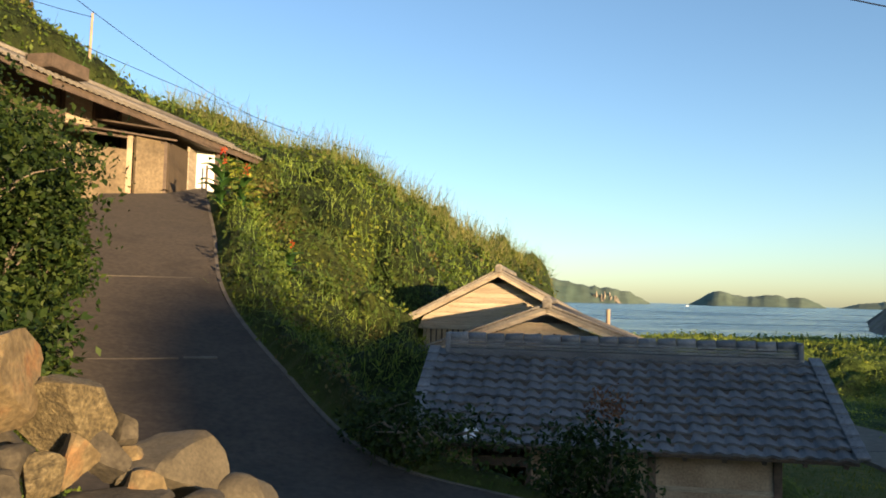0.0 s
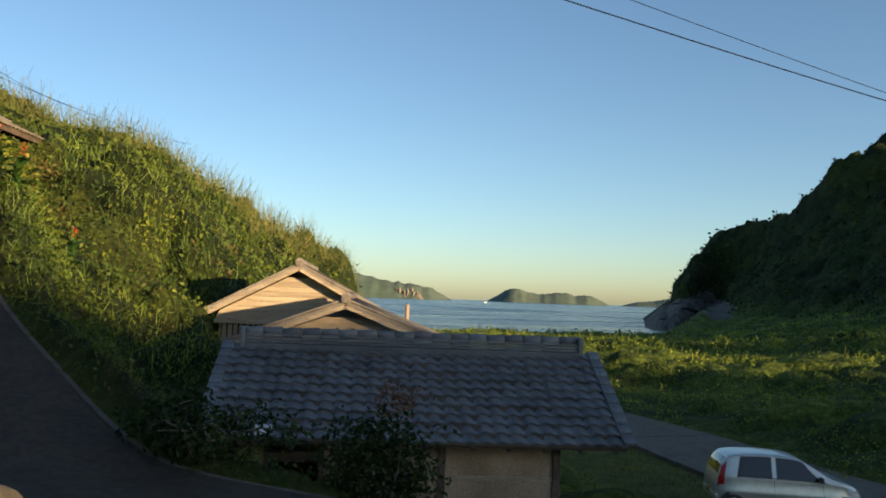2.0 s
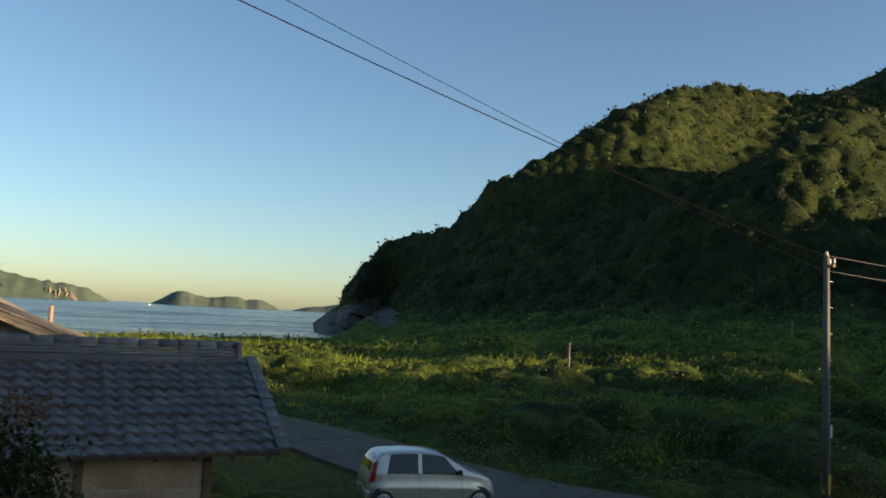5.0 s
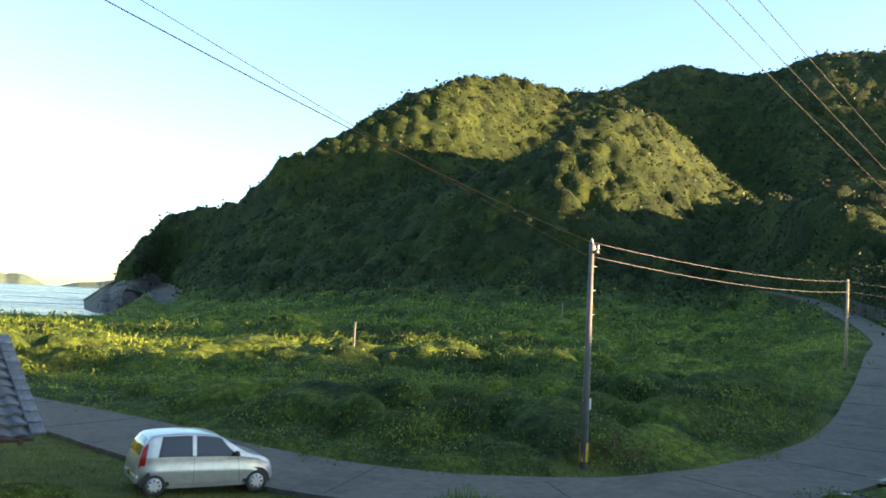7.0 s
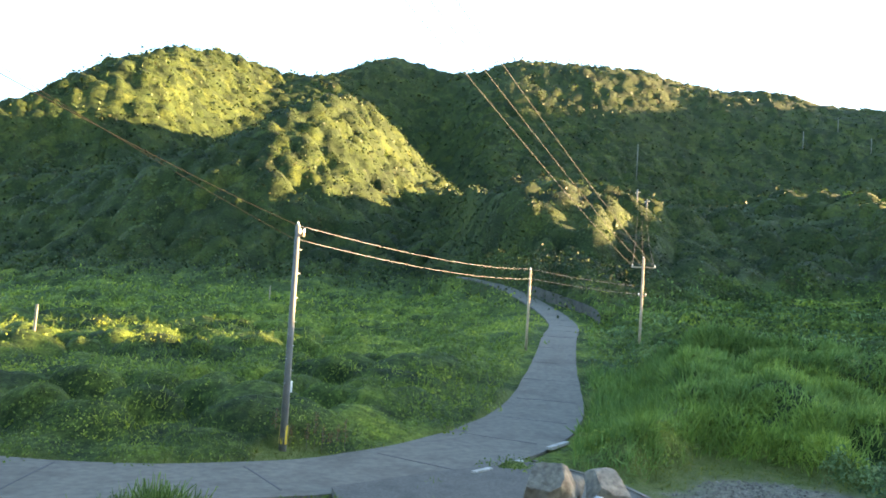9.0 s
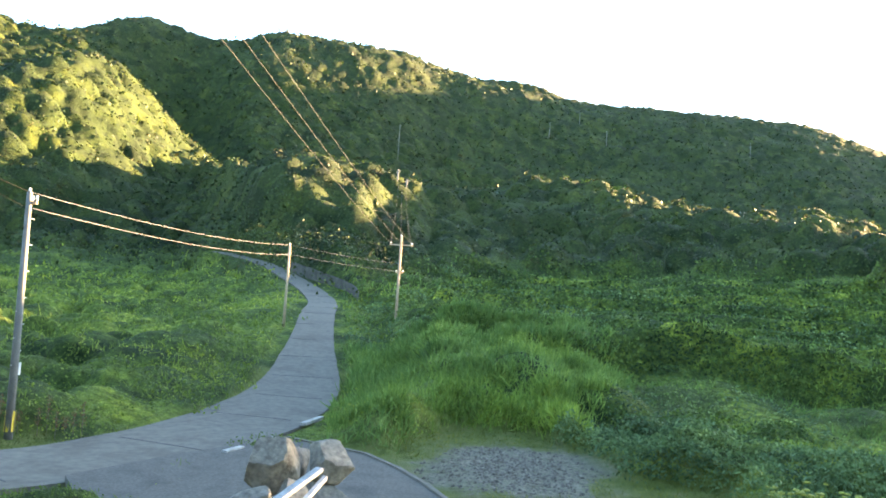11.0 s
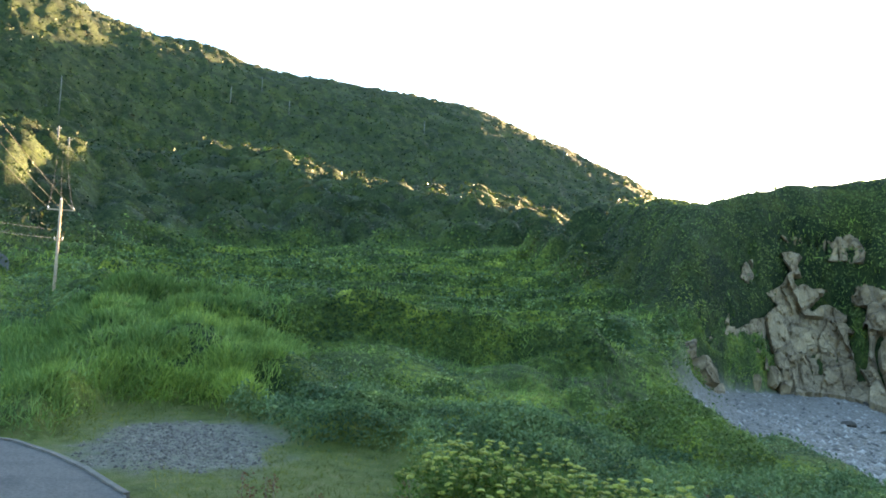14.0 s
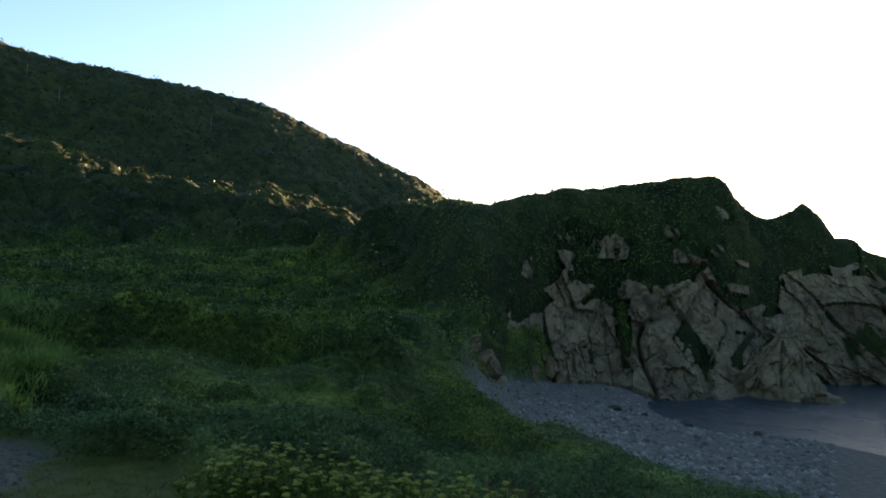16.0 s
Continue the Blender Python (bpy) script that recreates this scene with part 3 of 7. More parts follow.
def ground_material():
    m, nt, bs = material("meadow ground")
    big = noise_tex(nt, 0.06, 6.0, 0.65)
    fine = noise_tex(nt, 1.6, 5.0, 0.7)
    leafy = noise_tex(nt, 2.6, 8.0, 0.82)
    # leaf-scale noise: shaded gaps and bright leaf tips painted into the colour
    leaf_shade_tone = ramp(nt, leafy.outputs["Fac"], [(0.36, (0.25, 0.28, 0.28)), (0.5, (0.9, 0.9, 0.9)), (0.66, (2.1, 2.0, 1.8))])
    # woodland base kept very dark: shade between the crowns is in this colour
    green = ramp(nt, big.outputs["Fac"], [(0.3, (0.015, 0.027, 0.008)), (0.5, (0.024, 0.039, 0.012)), (0.72, (0.036, 0.051, 0.016))])
    green = mix(nt, "MULTIPLY", 0.8, green, ramp(nt, fine.outputs["Fac"], [(0.3, (0.65, 0.65, 0.65)), (0.7, (1.25, 1.25, 1.2))]))
    tc = nt.nodes.new("ShaderNodeTexCoord")
    for scale, amount in ((0.15, 0.9), (0.5, 0.7)):  # every plant has a tone of its own
        vo = node(nt, "ShaderNodeTexVoronoi", Scale=scale)
        nt.links.new(tc.outputs["Object"], vo.inputs["Vector"])
        se = nt.nodes.new("ShaderNodeSeparateColor")
        nt.links.new(vo.outputs["Color"], se.inputs["Color"])
        green = mix(nt, "MULTIPLY", amount, green, ramp(nt, se.outputs[0], [(0.0, (0.55, 0.6, 0.6)), (0.5, (0.95, 0.97, 0.9)), (0.85, (1.3, 1.2, 1.0)), (1.0, (1.6, 1.35, 1.0))]))
    green = mix(nt, "MULTIPLY", 0.9, green, leaf_shade_tone)
    peb = noise_tex(nt, 3.0, 4.0, 0.8)
    shingle = ramp(nt, peb.outputs["Fac"], [(0.3, (0.1, 0.09, 0.075)), (0.55, (0.18, 0.166, 0.142)), (0.75, (0.34, 0.315, 0.27))])
    at = nt.nodes.new("ShaderNodeAttribute")
    at.attribute_name = "shingle"
    turf = ramp(nt, fine.outputs["Fac"], [(0.3, (0.06, 0.082, 0.016)), (0.5, (0.105, 0.128, 0.03)), (0.7, (0.155, 0.148, 0.055))])
    tr = nt.nodes.new("ShaderNodeAttribute")
    tr.attribute_name = "trodden"
    herb = ramp(nt, fine.outputs["Fac"], [(0.3, (0.04, 0.064, 0.014)), (0.5, (0.075, 0.11, 0.022)), (0.7, (0.12, 0.155, 0.034))])
    herb = mix(nt, "MULTIPLY", 0.9, herb, leaf_shade_tone)
    for scale in (0.11, 0.34):  # stands of one plant or another
        stand = noise_tex(nt, scale, 2.0, 0.5)
        herb = mix(nt, "MULTIPLY", 0.85, herb, ramp(nt, stand.outputs["Fac"], [(0.36, (0.42, 0.5, 0.55)), (0.5, (0.95, 1.0, 0.95)), (0.64, (1.7, 1.55, 1.2))]))
    low = nt.nodes.new("ShaderNodeAttribute")
    low.attribute_name = "lowland"
    col = mix(nt, "MIX", low.outputs["Fac"], green, mix(nt, "MIX", 0.2, herb, green))
    col = mix(nt, "MIX", tr.outputs["Fac"], col, turf)
    col = mix(nt, "MIX", at.outputs["Fac"], col, shingle)
    nt.links.new(col, bs.inputs["Base Color"])
    bs.inputs["Roughness"].default_value = 0.95
    bs.inputs["Specular IOR Level"].default_value = 0.15
    bump(nt, bs, mix(nt, "MIX", 0.6, fine.outputs["Color"], leafy.outputs["Color"]), 1.0, 0.45)
    return m


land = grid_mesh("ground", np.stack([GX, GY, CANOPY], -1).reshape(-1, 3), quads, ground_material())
tagged(land, "green valley floor and wooded slopes of a small bay", "ground", kind="structure")

att = land.data.attributes.new("shingle", "FLOAT", "POINT")
att.data.foreach_set("value", SHINGLE.ravel().astype(np.float32))
att = land.data.attributes.new("lowland", "FLOAT", "POINT")
att.data.foreach_set("value", (LOW * (1 - BARE) * (AZ > 12) * smooth(5, 8, RR)).ravel().astype(np.float32))
att = land.data.attributes.new("trodden", "FLOAT", "POINT")
att.data.foreach_set("value", ((1 - CLEAR) * (RR < 46)).ravel().astype(np.float32))

# ---------------------------------------------------------------- sea and islands


def sea_material():
    m, nt, bs = material("sea water")
    bands = noise_tex(nt, 0.006, 5.0, 0.65, (1.0, 4.0, 1.0))
    nt.links.new(ramp(nt, bands.outputs["Fac"], [(0.35, (0.008, 0.024, 0.034)), (0.6, (0.013, 0.04, 0.058))]), bs.inputs["Base Color"])
    nt.links.new(ramp(nt, bands.outputs["Fac"], [(0.4, (0.32, 0.32, 0.32)), (0.62, (0.1, 0.1, 0.1))]), bs.inputs["Roughness"])
    bs.inputs["Specular IOR Level"].default_value = 0.18
    w = noise_tex(nt, 0.5, 6.0, 0.7)
    bump(nt, bs, w.outputs["Fac"], 1.0, 0.5)
    return m


bm = bmesh.new()
bmesh.ops.create_circle(bm, cap_ends=True, segments=128, radius=4900)
tagged(part("water", bm, sea_material()), "calm blue evening sea in the bay", "sea", kind="structure")

FAR_WOOD = surface("hazy wooded hill", (0.055, 0.095, 0.07), (0.095, 0.135, 0.1), 0.006, 0.95, 0.03, bumps=0.3, dist=3.0)


def island(az0, az1, r, profile, label):
    """A far wooded island: a ridge whose elevations follow the profile from az0 to az1, sloping to the shore on both sides."""
    n, k = 60, 10
    prof = np.array(profile)
    verts, faces = [], []
    for i in range(n + 1):
        f = i / n
        az = az0 + (az1 - az0) * f
        h = np.interp(f, np.linspace(0, 1, len(prof)), prof) * r * math.pi / 180 + 8
        h += (noise.noise((f * 20, r * 0.01, 0)) * 0.08) * h
        for j in range(k + 1):
            s = j / k * 2 - 1
            x, y = polar(az, r + s * (60 + 0.9 * h * 2))
            lump = noise.noise((f * 30, s * 4, r * 0.01)) * 0.12
            verts.append((x, y, h * (1 - abs(s) ** 1.3) * (1 + lump) - 1.5))
    for i in range(n):
        for j in range(k):
            a = i * (k + 1) + j
            faces.append((a, a + 1, a + k + 2, a + k + 1))
    return tagged(mesh_object("island", verts, faces, FAR_WOOD, True), label, "island", kind="structure")


island(21.1, 29.4, 3000, [-0.1, 0.35, 0.8, 0.8, 0.55, 0.5, 0.6, 0.66, 0.45, 0.55, 0.3, -0.1], "long low wooded island on the horizon")
island(7.0, 18.7, 2600, [2.3, 2.2, 2.05, 1.7, 1.45, 1.2, 0.95, 0.9, 0.6, -0.1], "wooded cape with pale cliffs across the water")
island(30.1, 35.5, 3400, [-0.1, 0.2, 0.3, 0.5, 0.5, 0.6], "low distant headland beyond the bay")

# ---------------------------------------------------------------- roads


def ribbon(name, line, half, mat, label, lift=0.03, kind="structure", category="road", across=4):
    verts, faces = [], []
    for i, p in enumerate(line):
        d = line[min(i + 1, len(line) - 1)] - line[max(i - 1, 0)]
        n = Vector((d.y, -d.x, 0)).normalized()
        h = half(i / (len(line) - 1)) if callable(half) else half
        for k in range(across + 1):
            s = (k / across * 2 - 1) * h * (1 + 0.04 * noise.noise((i * 0.35, k, 3)) * (k in (0, across)))
            verts.append(p + n * s + Vector((0, 0, lift)))
        verts.append(verts[-1] - Vector((0, 0, 0.25)))
        verts.append(verts[-2 - across] - Vector((0, 0, 0.25)))
    w = across + 3
    for i in range(len(line) - 1):
        a, b = i * w, (i + 1) * w
        for k in range(across):
            faces.append((a + k, b + k, b + k + 1, a + k + 1))
        faces.append((a + across, b + across, b + across + 1, a + across + 1))
        faces.append((a + across + 2, b + across + 2, b, a))
    ob = mesh_object(name, verts, faces, mat)
    return tagged(ob, label, category, kind=kind)


ribbon("road", ROAD_LINE, lambda f: 2.2 - 0.85 * smooth(0.3, 0.5, f), CONCRETE, "grey concrete lane winding from the shore into the hills")


def slab(name, outline, z, mat, label, thick=0.2):
    """A flat paved piece with the given outline."""
    bm = bmesh.new()
    f = bm.faces.new([bm.verts.new((x, y, z)) for x, y in outline])
    ext = bmesh.ops.extrude_face_region(bm, geom=[f])
    bmesh.ops.translate(bm, verts=[g for g in ext["geom"] if isinstance(g, bmesh.types.BMVert)], vec=(0, 0, -thick))
    bmesh.ops.recalc_face_normals(bm, faces=bm.faces[:])
    return tagged(part(name, bm, mat), label, "pavement", kind="structure")


APRON = [(27.6, 4.2), (25.65, 1.5), (23.9, 0.5), (22.1, -0.27), (19.34, -1.15), (15.5, -0.6), (13.5, 2.0), (14.2, 4.9), (16.5, 6.0), (20.5, 8.2), (24.0, 6.5)]
slab("pavement", APRON, 3.375, ASPHALT, "dark patched asphalt where the ramp meets the lane")
# concrete edging of the apron, and the pale kerb end by the lane's corner
for (x0, y0), (x1, y1) in zip(APRON[:4], APRON[1:5]):
    d = Vector((x1 - x0, y1 - y0, 0))
    k = box("edging", (0, 0, 0), (d.length - 0.02, 0.14, 0.16), CONCRETE, None, 0.01)
    k.matrix_world = pose((x0 + x1) / 2, (y0 + y1) / 2, 3.34, 0, 0, math.degrees(math.atan2(d.y, d.x)))
    tagged(k, "narrow concrete edging of the asphalt", "kerb", kind="structure")
CURB = surface("worn white paint", (0.2, 0.19, 0.165), (0.36, 0.345, 0.31), 5.0, 0.8, 30.0)
for (x0, y0), (x1, y1), w in (((30.6, 4.12), (32.5, 3.7), 0.2), ((26.6, 4.78), (27.3, 4.52), 0.18), ((24.5, 5.45), (25.4, 5.14), 0.18)):
    d = Vector((x1 - x0, y1 - y0, 0))
    k = box("kerb", (0, 0, 0), (d.length, w, 0.12), CURB, None, 0.02)
    k.matrix_world = pose((x0 + x1) / 2, (y0 + y1) / 2, 3.37, 0, 0, math.degrees(math.atan2(d.y, d.x)))
    tagged(k, "pale worn kerb at the lane's corner", "kerb", kind="structure")
# joints across the concrete lane
JOINT = surface("tar joint", (0.02, 0.02, 0.02), (0.04, 0.04, 0.04), 3.0, 0.8, 30.0)
for i in range(6, len(ROAD_LINE) - 4, 7):
    p, d = ROAD_LINE[i], ROAD_LINE[i + 1] - ROAD_LINE[i]
    j = box("joint", (0, 0, 0), (0.05, 3.9 if i < 40 else 3.1, 0.012), JOINT)
    j.matrix_world = pose(p.x, p.y, p.z + 0.032, 0, math.degrees(math.atan2(-d.z, math.hypot(d.x, d.y))), math.degrees(math.atan2(d.y, d.x)) + 6 * math.sin(i))
    tagged(j, "dark joint across the concrete lane", "joint", kind="structure")
ribbon("ramp", RAMP_LINE, lambda f: 1.6 - 0.3 * smooth(0.6, 1.0, f), RAMP_TAR, "steep worn tarmac ramp climbing to the old house")

# worn edging along the ramp's open side, and pale seams across it
SEAM = surface("pale mortar seam", (0.06, 0.05, 0.04), (0.13, 0.11, 0.085), 4.0, 0.9, 30.0)
side_line = []
for i, p in enumerate(RAMP_LINE[22:-8]):
    d = RAMP_LINE[i + 23] - RAMP_LINE[i + 22]
    side_line.append(p + Vector((d.y, -d.x, 0)).normalized() * (1.6 - 0.3 * smooth(0.6, 1.0, (i + 22) / len(RAMP_LINE))))
ribbon("edging", side_line, 0.035, SEAM, "narrow worn concrete edging along the ramp", 0.035, category="kerb", across=1)
for i, off, w in ((len(RAMP_LINE) - 24, 0.1, 2.4), (len(RAMP_LINE) - 32, 0.6, 0.45), (len(RAMP_LINE) - 32, -0.3, 1.2), (len(RAMP_LINE) - 24, -0.6, 0.25)):
    p, d = RAMP_LINE[i], RAMP_LINE[i + 1] - RAMP_LINE[i]
    n = Vector((d.y, -d.x, 0)).normalized()
    s = box("seam", (0, 0, 0), (0.025 if w > 1 else 0.08, w, 0.014), SEAM if w > 1 else CONCRETE)
    s.matrix_world = pose(p.x + n.x * off, p.y + n.y * off, p.z + 0.032, 0, math.degrees(math.atan2(-d.z, math.hypot(d.x, d.y))), math.degrees(math.atan2(d.y, d.x)) + 4 * math.sin(i))
    tagged(s, "pale seam across the worn ramp", "joint", kind="structure")

# ---------------------------------------------------------------- plant cover
LEAF_WOOD = leaf_material("woodland leaves", (0.019, 0.037, 0.013), (0.031, 0.053, 0.018), (0.043, 0.065, 0.021), 0.03, 0.18, plants=0.16, dry=(0.06, 0.055, 0.02))
LEAF_MEADOW = leaf_material("meadow vines", (0.095, 0.145, 0.028), (0.155, 0.215, 0.04), (0.23, 0.28, 0.056), 0.08, 0.38, plants=0.3)
LEAF_BANK = leaf_material("hillside scrub leaves", (0.036, 0.066, 0.014), (0.074, 0.115, 0.021), (0.125, 0.155, 0.032), 0.25, plants=0.55, dry=(0.12, 0.085, 0.035))
LEAF_HERB = leaf_material("grey-green herb leaves", (0.062, 0.112, 0.046), (0.1, 0.168, 0.07), (0.155, 0.23, 0.11), 0.3, plants=0.6)
LEAF_SLOPE = leaf_material("wind-cut scrub leaves", (0.058, 0.092, 0.028), (0.085, 0.128, 0.038), (0.118, 0.165, 0.05), 0.1, plants=0.3)
LEAF_SCRUB = leaf_material("valley scrub leaves", (0.05, 0.09, 0.022), (0.085, 0.14, 0.032), (0.125, 0.18, 0.044), 0.2, plants=0.3)
# scrub for the terrace faces, with their shading put into a darker leaf colour
LEAF_FACE_SHADE = leaf_material("shaded bank scrub leaves", (0.025, 0.05, 0.014), (0.042, 0.075, 0.02), (0.06, 0.098, 0.026), 0.2, plants=0.3)
GRASS = leaf_material("grass blades", (0.075, 0.142, 0.036), (0.12, 0.2, 0.052), (0.175, 0.26, 0.075), 0.1, plants=0.2)
DRY_GRASS = leaf_material("short dry turf", (0.085, 0.108, 0.017), (0.145, 0.163, 0.03), (0.21, 0.205, 0.05), 0.4, plants=0.5)
rng = np.random.default_rng(7)

# cell centres, areas and how openly each lies to the middle of the place
P4 = np.stack([GX, GY, CANOPY], -1)
A, B, C, D = P4[:-1, :-1], P4[:-1, 1:], P4[1:, 1:], P4[1:, :-1]
CEN = (A + B + C + D) / 4
NRM = np.cross(C - A, D - B) / 2
AREA = np.linalg.norm(NRM, axis=-1)
EYE = np.array([0, 0, 8.0])
OUT = CEN - EYE
DIST = np.linalg.norm(OUT, axis=-1)
OPEN = np.abs((NRM * OUT).sum(-1)) / np.maximum(DIST * AREA, 1e-9)
CAZ, CR = bearing(CEN[..., 0], CEN[..., 1]), np.hypot(CEN[..., 0], CEN[..., 1])
CCLEAR = (CLEAR[:-1, :-1] + CLEAR[1:, 1:]) / 2
CWOOD = woods(CAZ, CR, (GZ[:-1, :-1] + GZ[1:, 1:]) / 2) * (1 - BARE[:-1, :-1]) * CCLEAR
WEIGHT = AREA / DIST**2 * np.maximum(OPEN, 0.25) * (CR > 5) * (CR < 820)


def spots(mask, count):
    """Random places on the plant cover, more where it lies near."""
    w = (WEIGHT * mask).ravel()
    cell = rng.choice(len(w), count, p=w / w.sum())
    i, j = np.unravel_index(cell, WEIGHT.shape)
    u, v = rng.random((2, count, 1))
    out = NRM[i, j] * np.sign(NRM[i, j][:, 2:3])
    return (A[i, j] * (1 - u) + D[i, j] * u) * (1 - v) + (B[i, j] * (1 - u) + C[i, j] * u) * v, unit(out)


def unit(v):
    return v / np.maximum(np.linalg.norm(v, axis=-1, keepdims=True), 1e-9)


def leaves(p, size, wide=0.55, lift=0.5, flat=0.6, along=None):
    """Diamond leaves at random tilts about p, lying the more along the surface the greater flat is."""
    n = len(p)
    nrm = unit(rng.normal(size=(n, 3)) + (np.array([[0, 0, 1.0]]) if along is None else along) * flat)
    d = unit(np.cross(nrm, rng.normal(size=(n, 3))))
    side = np.cross(nrm, d)
    s = (size * rng.uniform(0.6, 1.4, n))[:, None]
    p = p + rng.normal(size=(n, 3)) * s * 0.5 + np.array([0, 0, 1.0]) * s * lift * rng.random((n, 1))
    fold = nrm * s * 0.12
    return np.stack([p - d * s / 2, p + side * s * wide / 2 + fold, p + d * s / 2, p - side * s * wide / 2 + fold], 1)


def blades(p, size, tall=3.0, wide=0.22, lean=0.35):
    """Upright tapering blades from p."""
    n = len(p)
    s = (size * rng.uniform(0.6, 1.4, n))[:, None]
    up = unit(np.array([0, 0, 1.0]) + rng.normal(size=(n, 3)) * lean)
    side = unit(np.cross(up, rng.normal(size=(n, 3)))) * s * wide
    top = p + up * s * tall + rng.normal(size=(n, 3)) * s * 0.3
    return np.stack([p - side / 2, p + side / 2, top + side * 0.15, top - side * 0.15], 1)


def by_distance(p, k, least, most):
    return np.clip(np.linalg.norm(p - EYE, axis=-1) * k, least, most)


def grid_at(field, x, y):
    """A field of the ground grid at any place."""
    az, r = bearing(x, y), np.hypot(x, y)
    fi, fj = np.interp(az, azs, np.arange(len(azs))), np.interp(r, rads, np.arange(len(rads)))
    i, j = np.minimum(fi.astype(int), len(azs) - 2), np.minimum(fj.astype(int), len(rads) - 2)
    u, v = fi - i, fj - j
    return (field[i, j] * (1 - u) + field[i + 1, j] * u) * (1 - v) + (field[i, j + 1] * (1 - u) + field[i + 1, j + 1] * u) * v


def crown_list(cell, k, tight, amp, reach, az0, az1, r0):
    """The crowns of crowns(): middle, radius and height, within a sector."""
    n = int(reach / cell) + 1
    i, j = [g.ravel().astype(float) for g in np.meshgrid(np.arange(-n, n + 1), np.arange(-n, n + 1), indexing="ij")]
    x, y = (i + 0.15 + 0.7 * hash2(i, j, k)) * cell, (j + 0.15 + 0.7 * hash2(i, j, k + 1)) * cell
    rad, tall = cell * (tight + 0.4 * hash2(i, j, k + 2)), amp * (0.55 + 0.45 * hash2(i, j, k + 3))
    az, r = bearing(x, y), np.hypot(x, y)
    keep = (az > az0) & (az < az1) & (r > r0) & (r < reach)
    return x[keep], y[keep], rad[keep], tall[keep]


def shells(crowns_of, weight, count, low=0.15):
    """Places and outward directions on the domes of the crowns, more on the near ones."""
    x, y, rad, tall = crowns_of
    w = weight * rad * tall / (x * x + y * y)
    pick = rng.choice(len(x), count, p=w / w.sum())
    d = rng.normal(size=(count, 3))
    d[:, 2] = np.abs(d[:, 2]) + low
    d = unit(d)
    to_eye = unit(np.stack([-x[pick], -y[pick]], -1))
    away = np.minimum((d[:, :2] * to_eye).sum(1) + 0.3, 0)[:, None]
    d[:, :2] -= 2 * away * to_eye  # the far side stays bare
    d = unit(d)
    u = rng.uniform(0.82, 1.06, count)
    px, py = x[pick] + rad[pick] * d[:, 0] * u, y[pick] + rad[pick] * d[:, 1] * u
    return np.stack([px, py, grid_at(GZ, px, py) + tall[pick] * d[:, 2] * u * 1.08], -1), d


patchy = value_noise(CEN[..., 0] / 7, CEN[..., 1] / 7, 40)
CX, CY = CEN[..., 0], CEN[..., 1]
ON_CROWN = np.maximum(crowns(CX, CY, 7.0, 1, 0.4), crowns(CX, CY, 4.2, 2, 0.4) * 0.75)
ON_CROWN = 0.12 + 0.88 * smooth(0.2, 0.55, ON_CROWN)
ON_BUSH = 0.2 + 0.8 * smooth(0.25, 0.6, np.maximum(crowns(CX, CY, 1.5, 21), crowns(CX, CY, 3.2, 31, 0.36)))
c = crown_list(7.0, 1, 0.4, 6.2, 720, 13, 125, 70)
p, grow = shells(c, woods(bearing(c[0], c[1]), np.hypot(c[0], c[1]), grid_at(GZ, c[0], c[1])) * (grid_at(BARE, c[0], c[1]) < 0.3), 145000)
tagged(quads_object("woodland_crowns", leaves(p, by_distance(p, 0.0035, 0.22, 1.5), 0.8, 0.1, 1.6, grow), LEAF_WOOD), "dense evergreen crowns over the hills", "woods", kind="stuff")
p, grow = spots(CWOOD * ON_CROWN * (CAZ > 13) * (1 - 0.8 * SLOPE[:-1, :-1]), 80000)
tagged(quads_object("woodland_foliage", leaves(p, by_distance(p, 0.0032, 0.2, 1.3), 0.8, 0.3, 1.7, grow), LEAF_WOOD), "dense evergreen scrub between the trees on the hills", "woods", kind="stuff")
p, grow = spots(SLOPE[:-1, :-1] * (1 - BARE[:-1, :-1]), 34000)
tagged(quads_object("slope_scrub", leaves(p, by_distance(p, 0.003, 0.1, 0.5), 0.6, 0.3, 1.8, grow), LEAF_SLOPE), "wind-cut scrub over the slope above the cliff", "scrub", kind="stuff")
is_meadow = (1 - CWOOD) * CCLEAR * (CAZ > 13) * (CAZ < 88) * (CR > 8)
tufts = smooth(0.28, 0.55, value_noise(CEN[..., 0] / 1.3, CEN[..., 1] / 1.3, 45) * 0.6 + value_noise(CEN[..., 0] / 3.1, CEN[..., 1] / 3.1, 46) * 0.4)
c = crown_list(3.2, 31, 0.36, 1.5, 170, 13, 88, 12)
open_ground = (1 - woods(bearing(c[0], c[1]), np.hypot(c[0], c[1]), grid_at(GZ, c[0], c[1]))) * (grid_at(CLEAR, c[0], c[1]) > 0.8)
c = (c[0], c[1], c[2], c[3] * (0.45 + 0.55 * smooth(0.15, 0.5, value_noise(c[0] / 14, c[1] / 14, 9))) * (0.35 + 0.65 * grid_at(ROADSIDE, c[0], c[1])) * (1 - 0.7 * smooth(90, 130, np.hypot(c[0], c[1])) * (1 - smooth(34, 40, bearing(c[0], c[1])))))
p, grow = shells(c, open_ground, 85000)
tagged(quads_object("meadow_bushes", leaves(p, by_distance(p, 0.0032, 0.06, 0.5), 0.75, 0.15, 1.4, grow), LEAF_MEADOW), "low rounded bushes wound over with vines on the meadow", "bushes", kind="stuff")
p, grow = spots(is_meadow * (0.08 + tufts) * ON_BUSH, 48000)
tagged(quads_object("meadow_vines", leaves(p, by_distance(p, 0.0031, 0.06, 0.5), 0.7, 0.4, 1.6, grow), LEAF_MEADOW), "low creeping vines and weeds over the meadow", "vines", kind="stuff")
